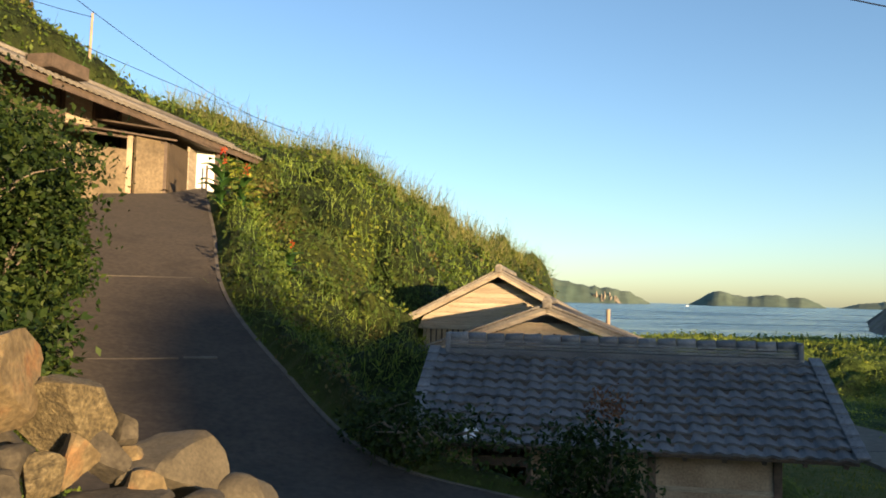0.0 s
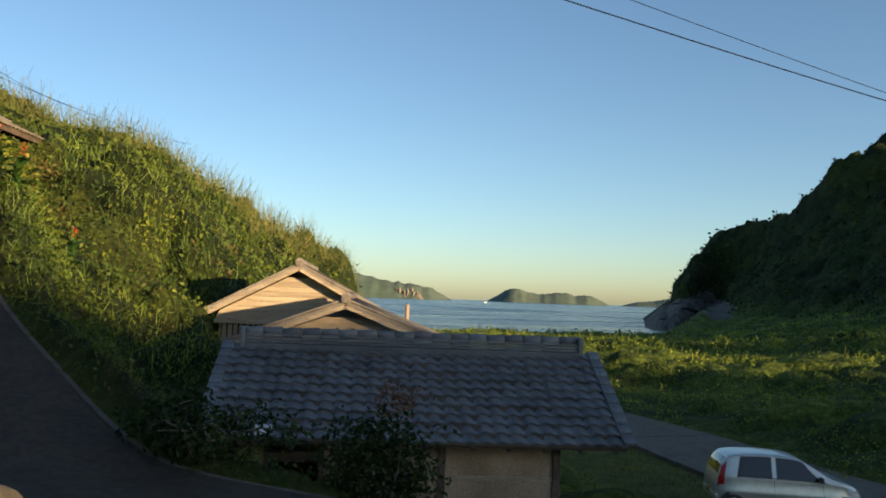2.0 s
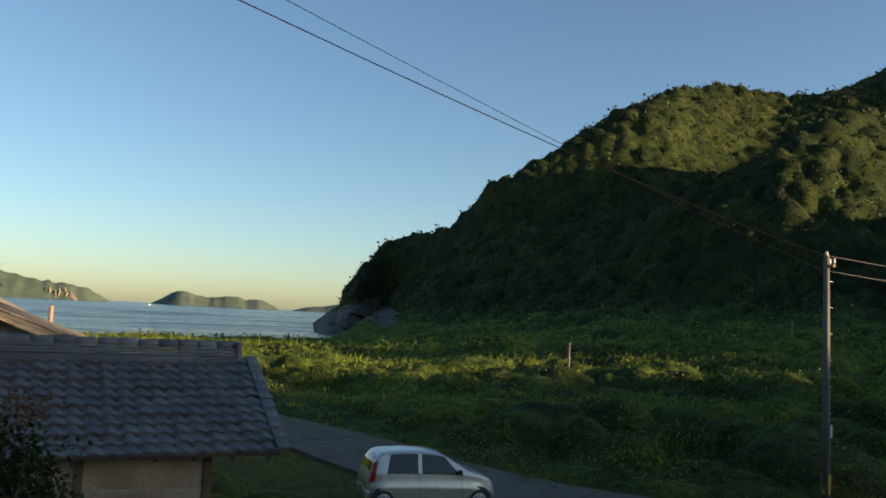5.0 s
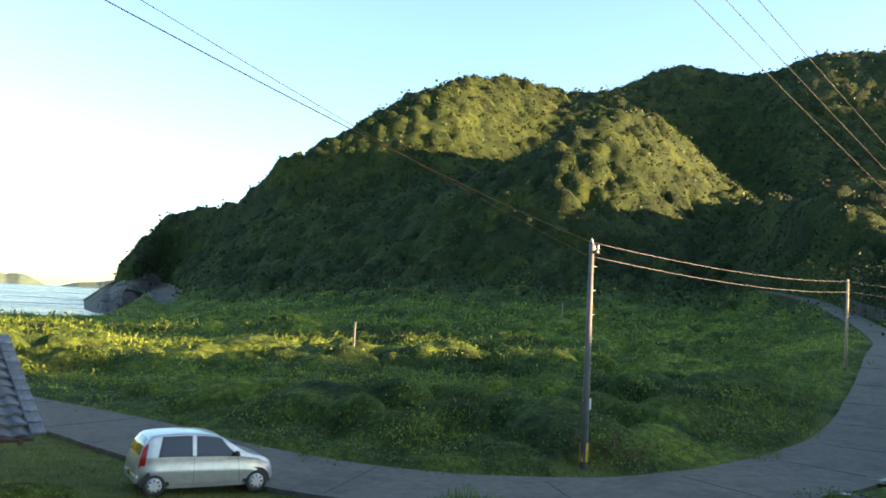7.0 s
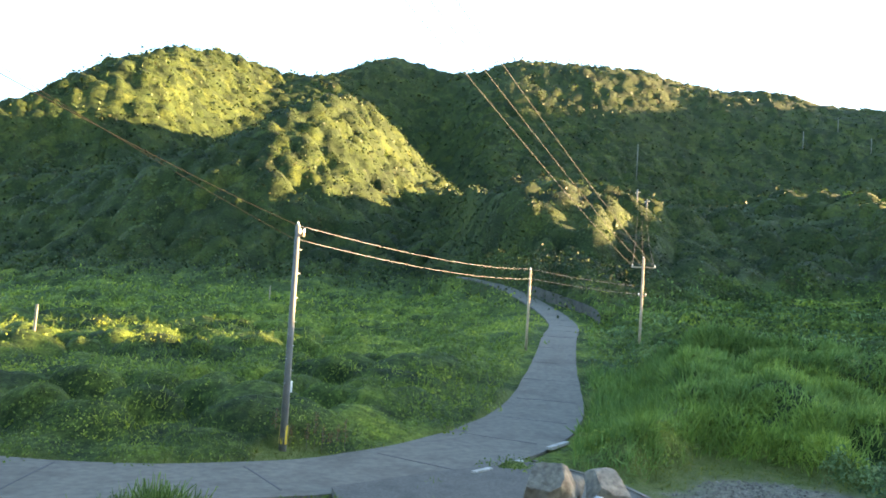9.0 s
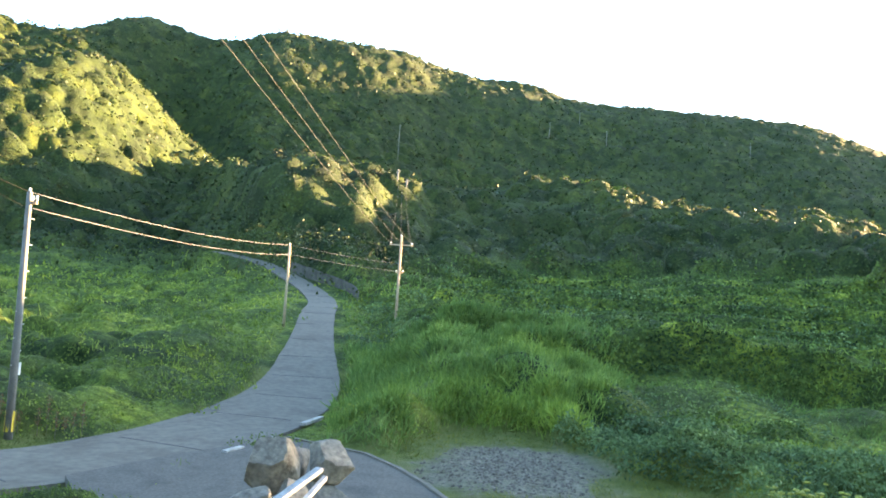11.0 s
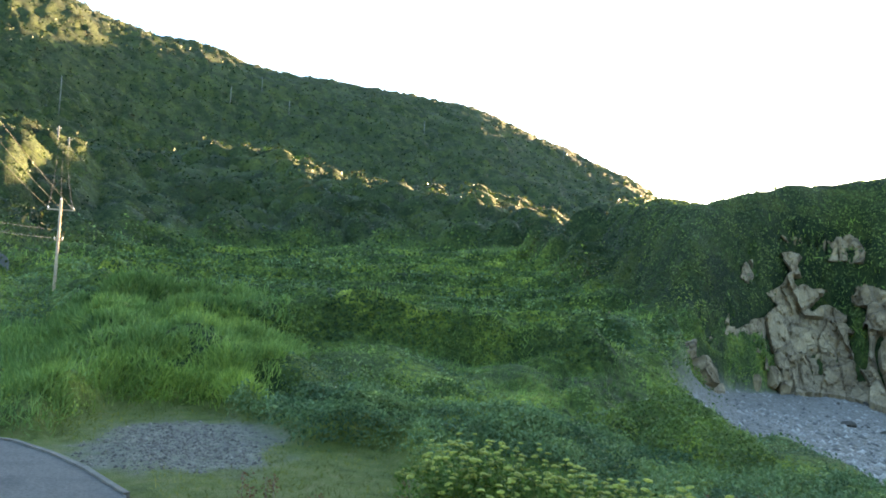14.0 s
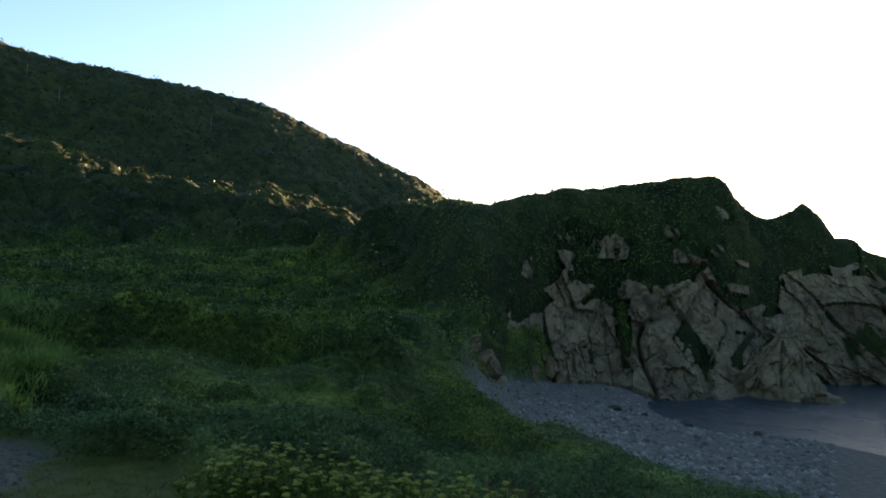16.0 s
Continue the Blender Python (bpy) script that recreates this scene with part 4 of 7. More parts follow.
p, grow = spots(is_meadow * (value_noise(CEN[..., 0] / 5, CEN[..., 1] / 5, 44) > 0.4) * (0.1 + tufts), 26000)
tagged(quads_object("meadow_grass", blades(p, by_distance(p, 0.0042, 0.06, 0.5), 1.7, 0.22, 0.7), LEAF_MEADOW), "tufts of grass among the meadow vines", "grass", kind="stuff")
is_bank = CCLEAR * (CAZ < 13.5) * (CAZ > -30) * (CR > 6)
c = crown_list(2.4, 36, 0.55, 1.35, 72, -29, 12.5, 9)
p, grow = shells(c, (grid_at(CLEAR, c[0], c[1]) > 0.75) + 0.0, 66000)
clear_of_ramp = grid_at(CLEAR, p[:, 0], p[:, 1]) > 0.7
p, grow = p[clear_of_ramp], grow[clear_of_ramp]
tagged(quads_object("bank_bushes", leaves(p, by_distance(p, 0.0054, 0.06, 0.5), 0.6, 0.2, 1.0, grow), LEAF_BANK), "rounded leafy bushes on the sunny hillside", "shrubs", kind="stuff")
p, grow = spots(is_bank, 58000)
tagged(quads_object("bank_foliage", leaves(p, by_distance(p, 0.0056, 0.06, 0.6), 0.5, 0.5, 1.0, grow), LEAF_BANK), "leafy green scrub on the sunny hillside", "shrubs", kind="stuff")
p, grow = spots(is_bank * (patchy > 0.6) * (CR > 12), 9000)
tagged(quads_object("hillside_grass", blades(p, by_distance(p, 0.006, 0.07, 0.5), 2.6, 0.1, 0.5), GRASS), "long grass among the hillside scrub", "grass", kind="stuff")
is_valley = (1 - CWOOD) * CCLEAR * (CAZ >= 84) * (CAZ < 150) * (CR > 7)
zone = value_noise(CEN[..., 0] / 11, CEN[..., 1] / 11, 41) * 0.65 + value_noise(CEN[..., 0] / 4, CEN[..., 1] / 4, 42) * 0.35
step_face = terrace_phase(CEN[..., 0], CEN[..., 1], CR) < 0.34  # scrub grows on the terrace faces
in_fields = TERRACE[:-1, :-1] > 0.5
zone = np.where(in_fields, np.where(step_face, 0.47 - 0.25 * (zone < 0.4), np.maximum(zone, 0.57)), zone)
drift = value_noise(CX / 9, CY / 9, 47)
wav, rw = 12 * (patchy - 0.5), CR + 12 * (drift - 0.5)
tall_grass = (CAZ + wav < 105 - 0.3 * np.maximum(CR - 38, 0)) * (CR > 27) * (rw < 56)
grass_strip = (CAZ + 0.35 * (CR - 42) + wav > 113) * (CAZ + 0.35 * (CR - 42) + wav < 121) * (rw > 30) * (rw < 60)
dark_scrub = (CAZ + wav > 102) * (CAZ + wav < 115) * (rw > 38) * (rw < 62) * (1 - tall_grass)
zone = np.where(tall_grass | grass_strip, np.maximum(zone, 0.6), np.where(dark_scrub, 0.46, zone))
front = (1 - smooth(31, 34, CR + 5 * (patchy - 0.5))) * smooth(95, 100, CAZ + 6 * (patchy - 0.5)) * smooth(23, 25, CR)
p, grow = spots(is_valley * (front > 0.5) * ON_BUSH, 42000)
tagged(quads_object("broad_herbs", leaves(p, by_distance(p, 0.0052, 0.1, 0.3), 0.42, 1.4, 0.5, grow), LEAF_HERB), "dense grey-green leafy herbs edging the valley floor", "herbs", kind="stuff")
near_edge = (CR < 27) * (CAZ > 101)
p, grow = spots(is_valley * (1 - (front > 0.5)) * ((zone < 0.42) | near_edge) * ON_BUSH, 44000)
tagged(quads_object("valley_herbs", leaves(p, by_distance(p, 0.004, 0.07, 0.5), 0.5, 0.8, 1.2, grow), LEAF_HERB), "grey-green herbs and low shrubs in the valley", "herbs", kind="stuff")
c = crown_list(3.2, 31, 0.36, 1.5, 140, 88, 131, 26)
fields = smooth(90, 95, bearing(c[0], c[1])) * (1 - smooth(122, 128, bearing(c[0], c[1])))
near_r = np.hypot(c[0], c[1])
grassy = grid_at(np.pad(((zone > 0.56) | (front > 0.5)).astype(float), ((0, 1), (0, 1)), mode="edge"), c[0], c[1])
p, grow = shells((c[0], c[1], c[2], c[3] * (1 - 0.3 * fields) * (1 - 0.7 * fields * smooth(50, 60, near_r))), (1 - woods(bearing(c[0], c[1]), near_r, grid_at(GZ, c[0], c[1]))) * (grid_at(CLEAR, c[0], c[1]) > 0.8) * (grassy < 0.5), 52000)
tagged(quads_object("valley_bushes", leaves(p, by_distance(p, 0.0036, 0.07, 0.5), 0.7, 0.15, 1.3, grow), LEAF_SCRUB), "dark green rounded bushes in the valley", "bushes", kind="stuff")
p, grow = spots(is_valley * (zone > 0.36) * (zone < 0.56) * (front < 0.5) * ON_BUSH, 24000)
tagged(quads_object("valley_scrub", leaves(p, by_distance(p, 0.0038, 0.07, 0.5), 0.7, 0.4, 2.0, grow), LEAF_SCRUB), "dark green scrub on the valley hummocks", "scrub", kind="stuff")
p, grow = spots(is_valley * tall_grass * (front < 0.5) * (0.15 + smooth(0.25, 0.6, value_noise(CX / 1.1, CY / 1.1, 48))), 36000)
tagged(quads_object("tall_grass", blades(p, by_distance(p, 0.0058, 0.08, 0.3), 1.9, 0.26, 0.6), GRASS), "fresh green tall grass on the valley floor", "grass", kind="stuff")
p, grow = spots(is_valley * (zone > 0.5) * (front < 0.5) * (1 - tall_grass) * (1 - in_fields * step_face * (1 - grass_strip)), 48000)
tagged(quads_object("terrace_grass", blades(p, by_distance(p, 0.0042, 0.08, 0.4), 1.1, 0.3, 0.7), GRASS), "bright grass on the shelves of the old field terraces", "grass", kind="stuff")
# face scrub in the darkened leaf colour, so the terrace steps read as shaded
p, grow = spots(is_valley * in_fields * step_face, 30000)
tagged(quads_object("terrace_scrub", leaves(p, by_distance(p, 0.0036, 0.1, 0.5), 0.7, 0.2, 1.2, grow), LEAF_FACE_SHADE), "scrub with painted shade on the faces of the old field terraces", "scrub", kind="stuff")
p, grow = spots(clearing(CAZ, CR) * (CAZ > 80) + 0.0, 4000)
tagged(quads_object("clearing_grass", blades(p, by_distance(p, 0.0035, 0.2, 0.9), 1.2, 0.5, 0.7), LEAF_MEADOW), "bright grass on an open shoulder of the far slope", "grass", kind="stuff")
p, grow = spots((CCLEAR < 0.6) * (CR > 9) * (CR < 60) * (1 - (SHINGLE[:-1, :-1] > 0.4)) * (road_gap(CEN[..., 0].ravel(), CEN[..., 1].ravel()).reshape(CR.shape) > 0.5) * (CAZ > 12) * (CAZ < 150) * (np.hypot((CEN[..., 0] - 20.5) / 7.5, (CEN[..., 1] - 3.3) / 5.0) > 1), 34000)
tagged(quads_object("short_turf", blades(p, by_distance(p, 0.0028, 0.03, 0.2), 1.5, 0.3, 0.8), DRY_GRASS), "short trodden turf by the road", "grass", kind="stuff")
# rough grass on the brink of the yard, before the lane
n = 5200
ga, gr = rng.normal(57.2, 3.0, n), rng.normal(18.2, 0.75, n)
gx, gy = polar(ga, gr)
lump = np.exp(-((ga - 57.2) / 3.4) ** 2)
p = np.stack([gx, gy, ground(gx, gy)], -1)
tagged(quads_object("brink_grass", blades(p, 0.07 + 0.16 * lump, 3.0, 0.16, 0.6), LEAF_SCRUB), "rough grass tuft on the brink above the lane", "grass", kind="stuff")
is_crest = CCLEAR * (CAZ < 12.5) * (CAZ > -14) * (CR > 0.82 * R_TOP(CAZ)) * (CR < 1.02 * R_TOP(CAZ)) * (CR > 40)
p, grow = spots(is_crest, 5000)
PLUME = leaf_material("tall plume grass", (0.07, 0.1, 0.02), (0.13, 0.15, 0.04), (0.24, 0.22, 0.1), 0.4)
tagged(quads_object("plume_grass", blades(p, by_distance(p, 0.0075, 0.2, 0.6), 3.4, 0.07, 0.5), PLUME), "tall plume grass along the hill's crest", "grass", kind="stuff")

# ---------------------------------------------------------------- cliff and rocks


def cliff():
    """The bare rock face over the shingle: broken blocks standing out of the grassy slope."""
    na_, nf = 360, 140
    az = np.linspace(126.5, 158.0, na_)[:, None] + np.zeros((1, nf))
    f = np.linspace(-0.12, 0.95, nf)[None, :] + np.zeros((na_, 1))
    r = R_FOOT(az) + (R_SPUR(az) - R_FOOT(az)) * np.clip(f, 0, 1) + np.minimum(f, 0) * 6
    x, y = polar(az, r)
    z = np.where(f < 0, -1.0 + 0 * x, ground(x.ravel(), y.ravel()).reshape(x.shape))
    along, high = (az - 140) * 1.6, z
    lean = 0.5 + 0.35 * np.sin(along * 0.11)  # the beds dip towards the water
    bed, over = along * np.cos(lean) + high * np.sin(lean), high * np.cos(lean) - along * np.sin(lean)
    out = 0.3 + facets(bed, over, 6.5, 51, 0.5) * 1.7 + facets(bed, over, 2.8, 55, 0.7) * 1.1 + facets(bed, over, 1.2, 59, 0.9) * 0.6
    cleft = 1 - smooth(0.0, 0.07, np.abs(value_noise(bed * 0.28, over * 0.1, 77) - 0.5))
    crack = 1 - smooth(0.0, 0.06, np.abs(value_noise(bed * 0.8, over * 0.25, 79) - 0.5))
    out = out - 1.9 * cleft - 0.5 * crack + (value_noise(along * 2.6, high * 2.0, 78) - 0.5) * 0.5
    out = out * (1 - 0.6 * np.clip(f, 0, 1)) * (0.3 + 0.7 * smooth(130, 135.5, az)) + facets(bed, over, 0.6, 66, 0.8) * 0.25
    share = rock_share(az, f, x, y, z)
    out = out * smooth(0.35, 0.6, share) - 0.7 * (1 - smooth(0.3, 0.5, share))
    px, py = -np.sin(np.radians(az)), -np.cos(np.radians(az))
    pts = np.stack([x + px * out, y + py * out, z + out * 0.15], -1).reshape(-1, 3)
    i = np.arange(na_ * nf).reshape(na_, nf)
    q = np.stack([i[:-1, :-1], i[:-1, 1:], i[1:, 1:], i[1:, :-1]], -1).reshape(-1, 4)
    ob = grid_mesh("cliff", pts, q, ROCK)
    ob.data.shade_flat()
    return tagged(ob, "bare pale rock face broken into blocks above the shingle", "cliff", kind="structure")


cliff()


def crag():
    """A peaked rock at the water's edge before the cliff: a cone of broken blocks."""
    n, m = 96, 40
    a = np.linspace(0, 2 * np.pi, n, endpoint=False)[:, None] + np.zeros((1, m))
    f = np.linspace(0, 1, m)[None, :] + np.zeros((n, 1))
    z = -1.5 + 8.4 * f
    wide = 1 - f ** 1.15
    u, v = a * 4.0, z
    out = facets(u, v, 3.0, 91, 0.4) * 1.5 + facets(u, v, 1.2, 93, 0.7) * 0.6 + (value_noise(a * 9, z * 2.2, 95) - 0.5) * 0.35
    r = wide * 4.3 + (out - 0.7) * np.minimum(1, wide * 2.5)
    x0, y0 = polar(148.75, 90.0)
    pts = np.stack([x0 + r * np.cos(a) * 1.15 - 0.9 * f, y0 + r * np.sin(a) + 0.3 * f, z], -1).reshape(-1, 3)
    i = np.arange(n * m).reshape(n, m)
    j = np.roll(i, -1, axis=0)
    q = np.stack([i[:, :-1], j[:, :-1], j[:, 1:], i[:, 1:]], -1).reshape(-1, 4)
    ob = grid_mesh("crag", pts, q, ROCK)
    ob.data.shade_flat()
    return tagged(ob, "tan peaked crag rising from the water below the cliff", "rock")


crag()


def boulder_bm(seed, sx, sy, sz, cuts=6, rough_amount=0.1):
    """A broken stone: a ball cut flat by random planes, its faces slightly roughened."""
    rnd = random.Random(seed)
    bm = bmesh.new()
    bmesh.ops.create_icosphere(bm, subdivisions=4 if cuts > 12 else 3, radius=1.0)
    planes = [(Vector((rnd.gauss(0, 1), rnd.gauss(0, 1), rnd.gauss(0, 1))).normalized(), rnd.uniform(0.42, 0.8)) for _ in range(cuts)]
    for v in bm.verts:
        for _ in range(2):
            for n, d in planes:
                over = v.co.dot(n) - d
                if over > 0:
                    v.co -= n * over
        v.co *= 1 + rough_amount * 0.5 * noise.noise(v.co * 2.2 + Vector((seed, 0, 0))) + 0.3 * rough_amount * noise.noise(v.co * 7 + Vector((seed, 3, 0)))
        v.co = Vector((v.co.x * sx * 1.2, v.co.y * sy * 1.2, v.co.z * sz * 1.2))
    return bm


def stone(x, y, z, sx, sy, sz, seed, mat, label, turn=0, cuts=6, group="", name="stone", rough_amount=0.1):
    ob = part(name, boulder_bm(seed, sx / 2, sy / 2, sz / 2, cuts, rough_amount), mat)
    ob.data.shade_smooth()
    ob.data.set_sharp_from_angle(angle=radians(24))
    ob.matrix_world = pose(x, y, z, 0, 0, turn)
    return tagged(ob, label, "stone", group)


GOLD_STONE = surface("ochre-veined stone", (0.045, 0.03, 0.012), (0.15, 0.11, 0.055), 7.0, 0.95, 45.0, 0.8, bumps=0.5, dist=0.025, c2=(0.2, 0.085, 0.028))
GREY_STONE = surface("grey field stone", (0.018, 0.015, 0.01), (0.075, 0.062, 0.042), 8.0, 0.95, 50.0, 0.9, bumps=0.5, dist=0.025)
PITTED = surface("pitted conglomerate", (0.03, 0.022, 0.01), (0.095, 0.073, 0.035), 38.0, 0.95, 90.0, 1.0, bumps=0.8, dist=0.03, c2=(0.19, 0.15, 0.08))
ROUND_STONE = surface("smooth buff stone", (0.05, 0.041, 0.026), (0.105, 0.088, 0.058), 5.0, 0.9, 70.0, 0.6, bumps=0.3, dist=0.012)
# wall head by the ramp: x, y, z, sizes, material
LEFTSTONES = [(-1.14, 3.17, 7.71, 0.36, 0.34, 0.31, GOLD_STONE, 3), (-0.99, 3.37, 7.6, 0.34, 0.3, 0.31, PITTED, 5), (-0.66, 3.52, 7.36, 0.37, 0.34, 0.28, ROUND_STONE, 8), (-0.91, 3.24, 7.44, 0.16, 0.16, 0.19, GOLD_STONE, 11), (-0.86, 3.36, 7.44, 0.19, 0.18, 0.18, GREY_STONE, 12),
              (-0.84, 3.53, 7.48, 0.12, 0.13, 0.14, GREY_STONE, 13), (-0.77, 3.44, 7.4, 0.11, 0.1, 0.14, GOLD_STONE, 14), (-0.42, 3.61, 7.22, 0.26, 0.25, 0.2, ROUND_STONE, 17), (-1.02, 3.1, 7.48, 0.17, 0.15, 0.12, GREY_STONE, 21), (-0.94, 3.06, 7.43, 0.15, 0.14, 0.13, PITTED, 24),
              (-1.02, 2.99, 7.44, 0.15, 0.14, 0.1, GREY_STONE, 26), (-1.0, 2.94, 7.4, 0.13, 0.13, 0.12, GREY_STONE, 28), (-0.8, 3.14, 7.31, 0.5, 0.3, 0.12, GREY_STONE, 31), (-0.7, 3.3, 7.32, 0.17, 0.16, 0.15, GOLD_STONE, 33), (-0.52, 3.3, 7.26, 0.22, 0.2, 0.14, GREY_STONE, 36), (-1.25, 3.3, 7.5, 0.3, 0.3, 0.25, GREY_STONE, 38)]
for x, y, z, sx, sy, sz, mat, seed in LEFTSTONES:
    stone(x, y, z, sx, sy, sz, seed, mat, "rough weathered stone lying on the heaped wall", seed * 31, 4 if mat is ROUND_STONE else 11, "stones on the wall by the ramp")
for k in range(11):
    f = k / 10
    for lay in range(4):
        for row in range(2):
            top = 0.22 - 0.03 * f
            stone(-1.5 + 1.25 * f + 0.05 * row, 3.1 + 0.42 * f + 0.26 * row - 0.1, 6.3 + lay * top, 0.3, 0.3, 0.29, 60 + k * 8 + lay * 2 + row, GREY_STONE, "grey rubble stone in the low dry wall", k * 57 + lay * 90, 7, "stones of the dry wall")

PALE_STONE = surface("grey broken rock", (0.06, 0.053, 0.041), (0.17, 0.152, 0.122), 7.0, 0.95, 40.0, 0.9, bumps=0.7, dist=0.02, c2=(0.1, 0.085, 0.06))
# rubble by the road corner, with two white laths on it
RIGHTSTONES = [(3.67, 0.57, 7.32, 0.2, 0.24, 0.28, 41), (3.81, 0.34, 7.31, 0.24, 0.24, 0.2, 43), (3.9, 0.5, 7.26, 0.2, 0.2, 0.24, 45), (3.72, 0.34, 7.17, 0.24, 0.24, 0.22, 47), (3.42, 0.57, 7.27, 0.16, 0.15, 0.11, 48), (3.33, 0.57, 7.25, 0.16, 0.16, 0.1, 49), (3.58, 0.43, 7.22, 0.18, 0.18, 0.18, 50), (3.78, 0.28, 7.14, 0.16, 0.16, 0.15, 52)]
for x, y, z, sx, sy, sz, seed in RIGHTSTONES:
    stone(x, y, z, sx, sy, sz, seed, PALE_STONE, "broken grey rock heaped beside the road corner", seed * 23, 16, "rocks by the road corner", "rock")
for k in range(36):
    stone(3.32 + 0.2 * (k % 3) + 0.06 * (k // 12), 0.24 + 0.2 * (k // 3 % 3) + 0.03 * (k % 2), 6.35 + 0.21 * (k // 9), 0.28, 0.28, 0.28, 150 + k, PALE_STONE, "grey rubble at the foot of the rock heap", k * 47, 7, "rubble under the rocks", "rock")
WHITE_PAINT = surface("flaking white paint", (0.55, 0.56, 0.55), (0.75, 0.76, 0.75), 6.0, 0.7, 50.0)
LATH = surface("weathered white lath", (0.2, 0.2, 0.195), (0.33, 0.33, 0.32), 6.0, 0.8, 50.0)
for k, (p0, p1, w) in enumerate((((3.1, 0.47, 7.31), (3.43, 0.33, 7.39), 0.03), ((3.12, 0.36, 7.32), (3.44, 0.31, 7.36), 0.018))):
    a, b = Vector(p0), Vector(p1)
    lath = part("lath", box_bm(bmesh.new(), 0, 0, 0, (b - a).length, w, 0.016, 0.003), LATH)
    d = b - a
    lath.matrix_world = Matrix.Translation((a + b) / 2) @ d.to_track_quat("X", "Z").to_matrix().to_4x4()
    tagged(lath, "white-painted wooden lath leaning on the rocks", "lath", "laths on the rocks")

# pale outcrops on the slope, boulders at the headland's tip and on the beach
for k, (az, el, w, h) in enumerate([(124.6, -0.3, 1.7, 1.6), (124.1, -0.8, 1.2, 1.0), (125.2, 0.2, 1.4, 2.0), (127.9, -1.9, 1.6, 1.5), (129.0, -3.2, 2.4, 1.8), (130.2, -4.4, 2.2, 2.4), (133.4, -4.6, 1.2, 1.6), (134.3, -4.5, 1.5, 1.8), (135.1, -4.6, 1.6, 1.1)]):
    sight_r = np.arange(45.0, 110.0, 0.5)
    ox, oy = polar(az, sight_r)
    seen = np.degrees(np.arctan2(ground(ox, oy) + 0.7 - 8, sight_r))
    r = float(sight_r[int(np.argmax(seen >= el))])
    x, y = polar(az, r)
    stone(float(x), float(y), gz(x, y) + h * 0.3 + 0.25, w, w * 0.9, h * 1.3, 200 + k, ROCK, "pale rock outcrop on the grassy slope", k * 40, 13, "outcrops", "outcrop", 0.25)
for k in range(14):
    az, r = 137 + 12 * hash2(k, 1, 2) ** 1.5, 58 + 30 * hash2(k, 2, 5)
    az = az - (r - 58) * 0.12
    x, y = polar(az, r)
    s = 0.25 + 0.7 * hash2(k, 3, 1) ** 2
    stone(x, y, gz(x, y) + s * 0.12, s, s * 0.8, s * 0.6, 300 + k, GREY_STONE, "sea-worn boulder on the shingle beach", k * 70, 7, "boulders on the beach", "boulder", 0.15)
CAPE_ROCK = surface("pale far rock", (0.16, 0.14, 0.1), (0.3, 0.25, 0.18), 0.03, 0.95, 0.1)
PEBBLE = surface("sea pebble", (0.14, 0.128, 0.108), (0.26, 0.24, 0.205), 3.0, 0.9, 20.0, by_island=0.6)


SEA_ROCK = surface("dark wave-cut rock", (0.035, 0.03, 0.024), (0.13, 0.11, 0.085), 0.12, 0.95, 0.9, 0.9, bumps=0.8, dist=0.4)


def sea_cliff(az0, az1, tops, reach, name_label):
    """A low rock face rising out of the sea along the foot of a slope."""
    na_, nf = 150, 40
    az = np.linspace(az0, az1, na_)
    rr = np.arange(reach[0], reach[1], 2.0)
    pts = np.zeros((na_, nf, 3))
    for i, a in enumerate(az):
        gx, gy = polar(a, rr)
        zz = np.maximum.accumulate(ground(gx, gy)) + np.arange(len(rr)) * 1e-4
        top = float(np.interp(a, *tops))
        h = np.linspace(-1.5, top, nf)
        r = np.interp(h, zz, rr)
        u, v = np.full(nf, a * 6.0), h
        out = 1.0 + facets(u, v, 7.0, 81) * 6.0 + facets(u, v, 3.0, 83) * 2.5
        out = out * np.clip(1.15 - (h / max(top, 0.5)) ** 2, 0, 1) - 2.5 * (h > top * (0.7 + 0.3 * hash2(np.floor(u / 3), np.floor(v / 3), 5)))
        x, y = polar(a, r - out)
        pts[i] = np.stack([x, y, h], -1)
    i = np.arange(na_ * nf).reshape(na_, nf)
    q = np.stack([i[:-1, :-1], i[:-1, 1:], i[1:, 1:], i[1:, :-1]], -1).reshape(-1, 4)
    ob = grid_mesh("cliff", pts.reshape(-1, 3), q, SEA_ROCK)
    ob.data.shade_flat()
    tagged(ob, name_label, "cliff", kind="structure")


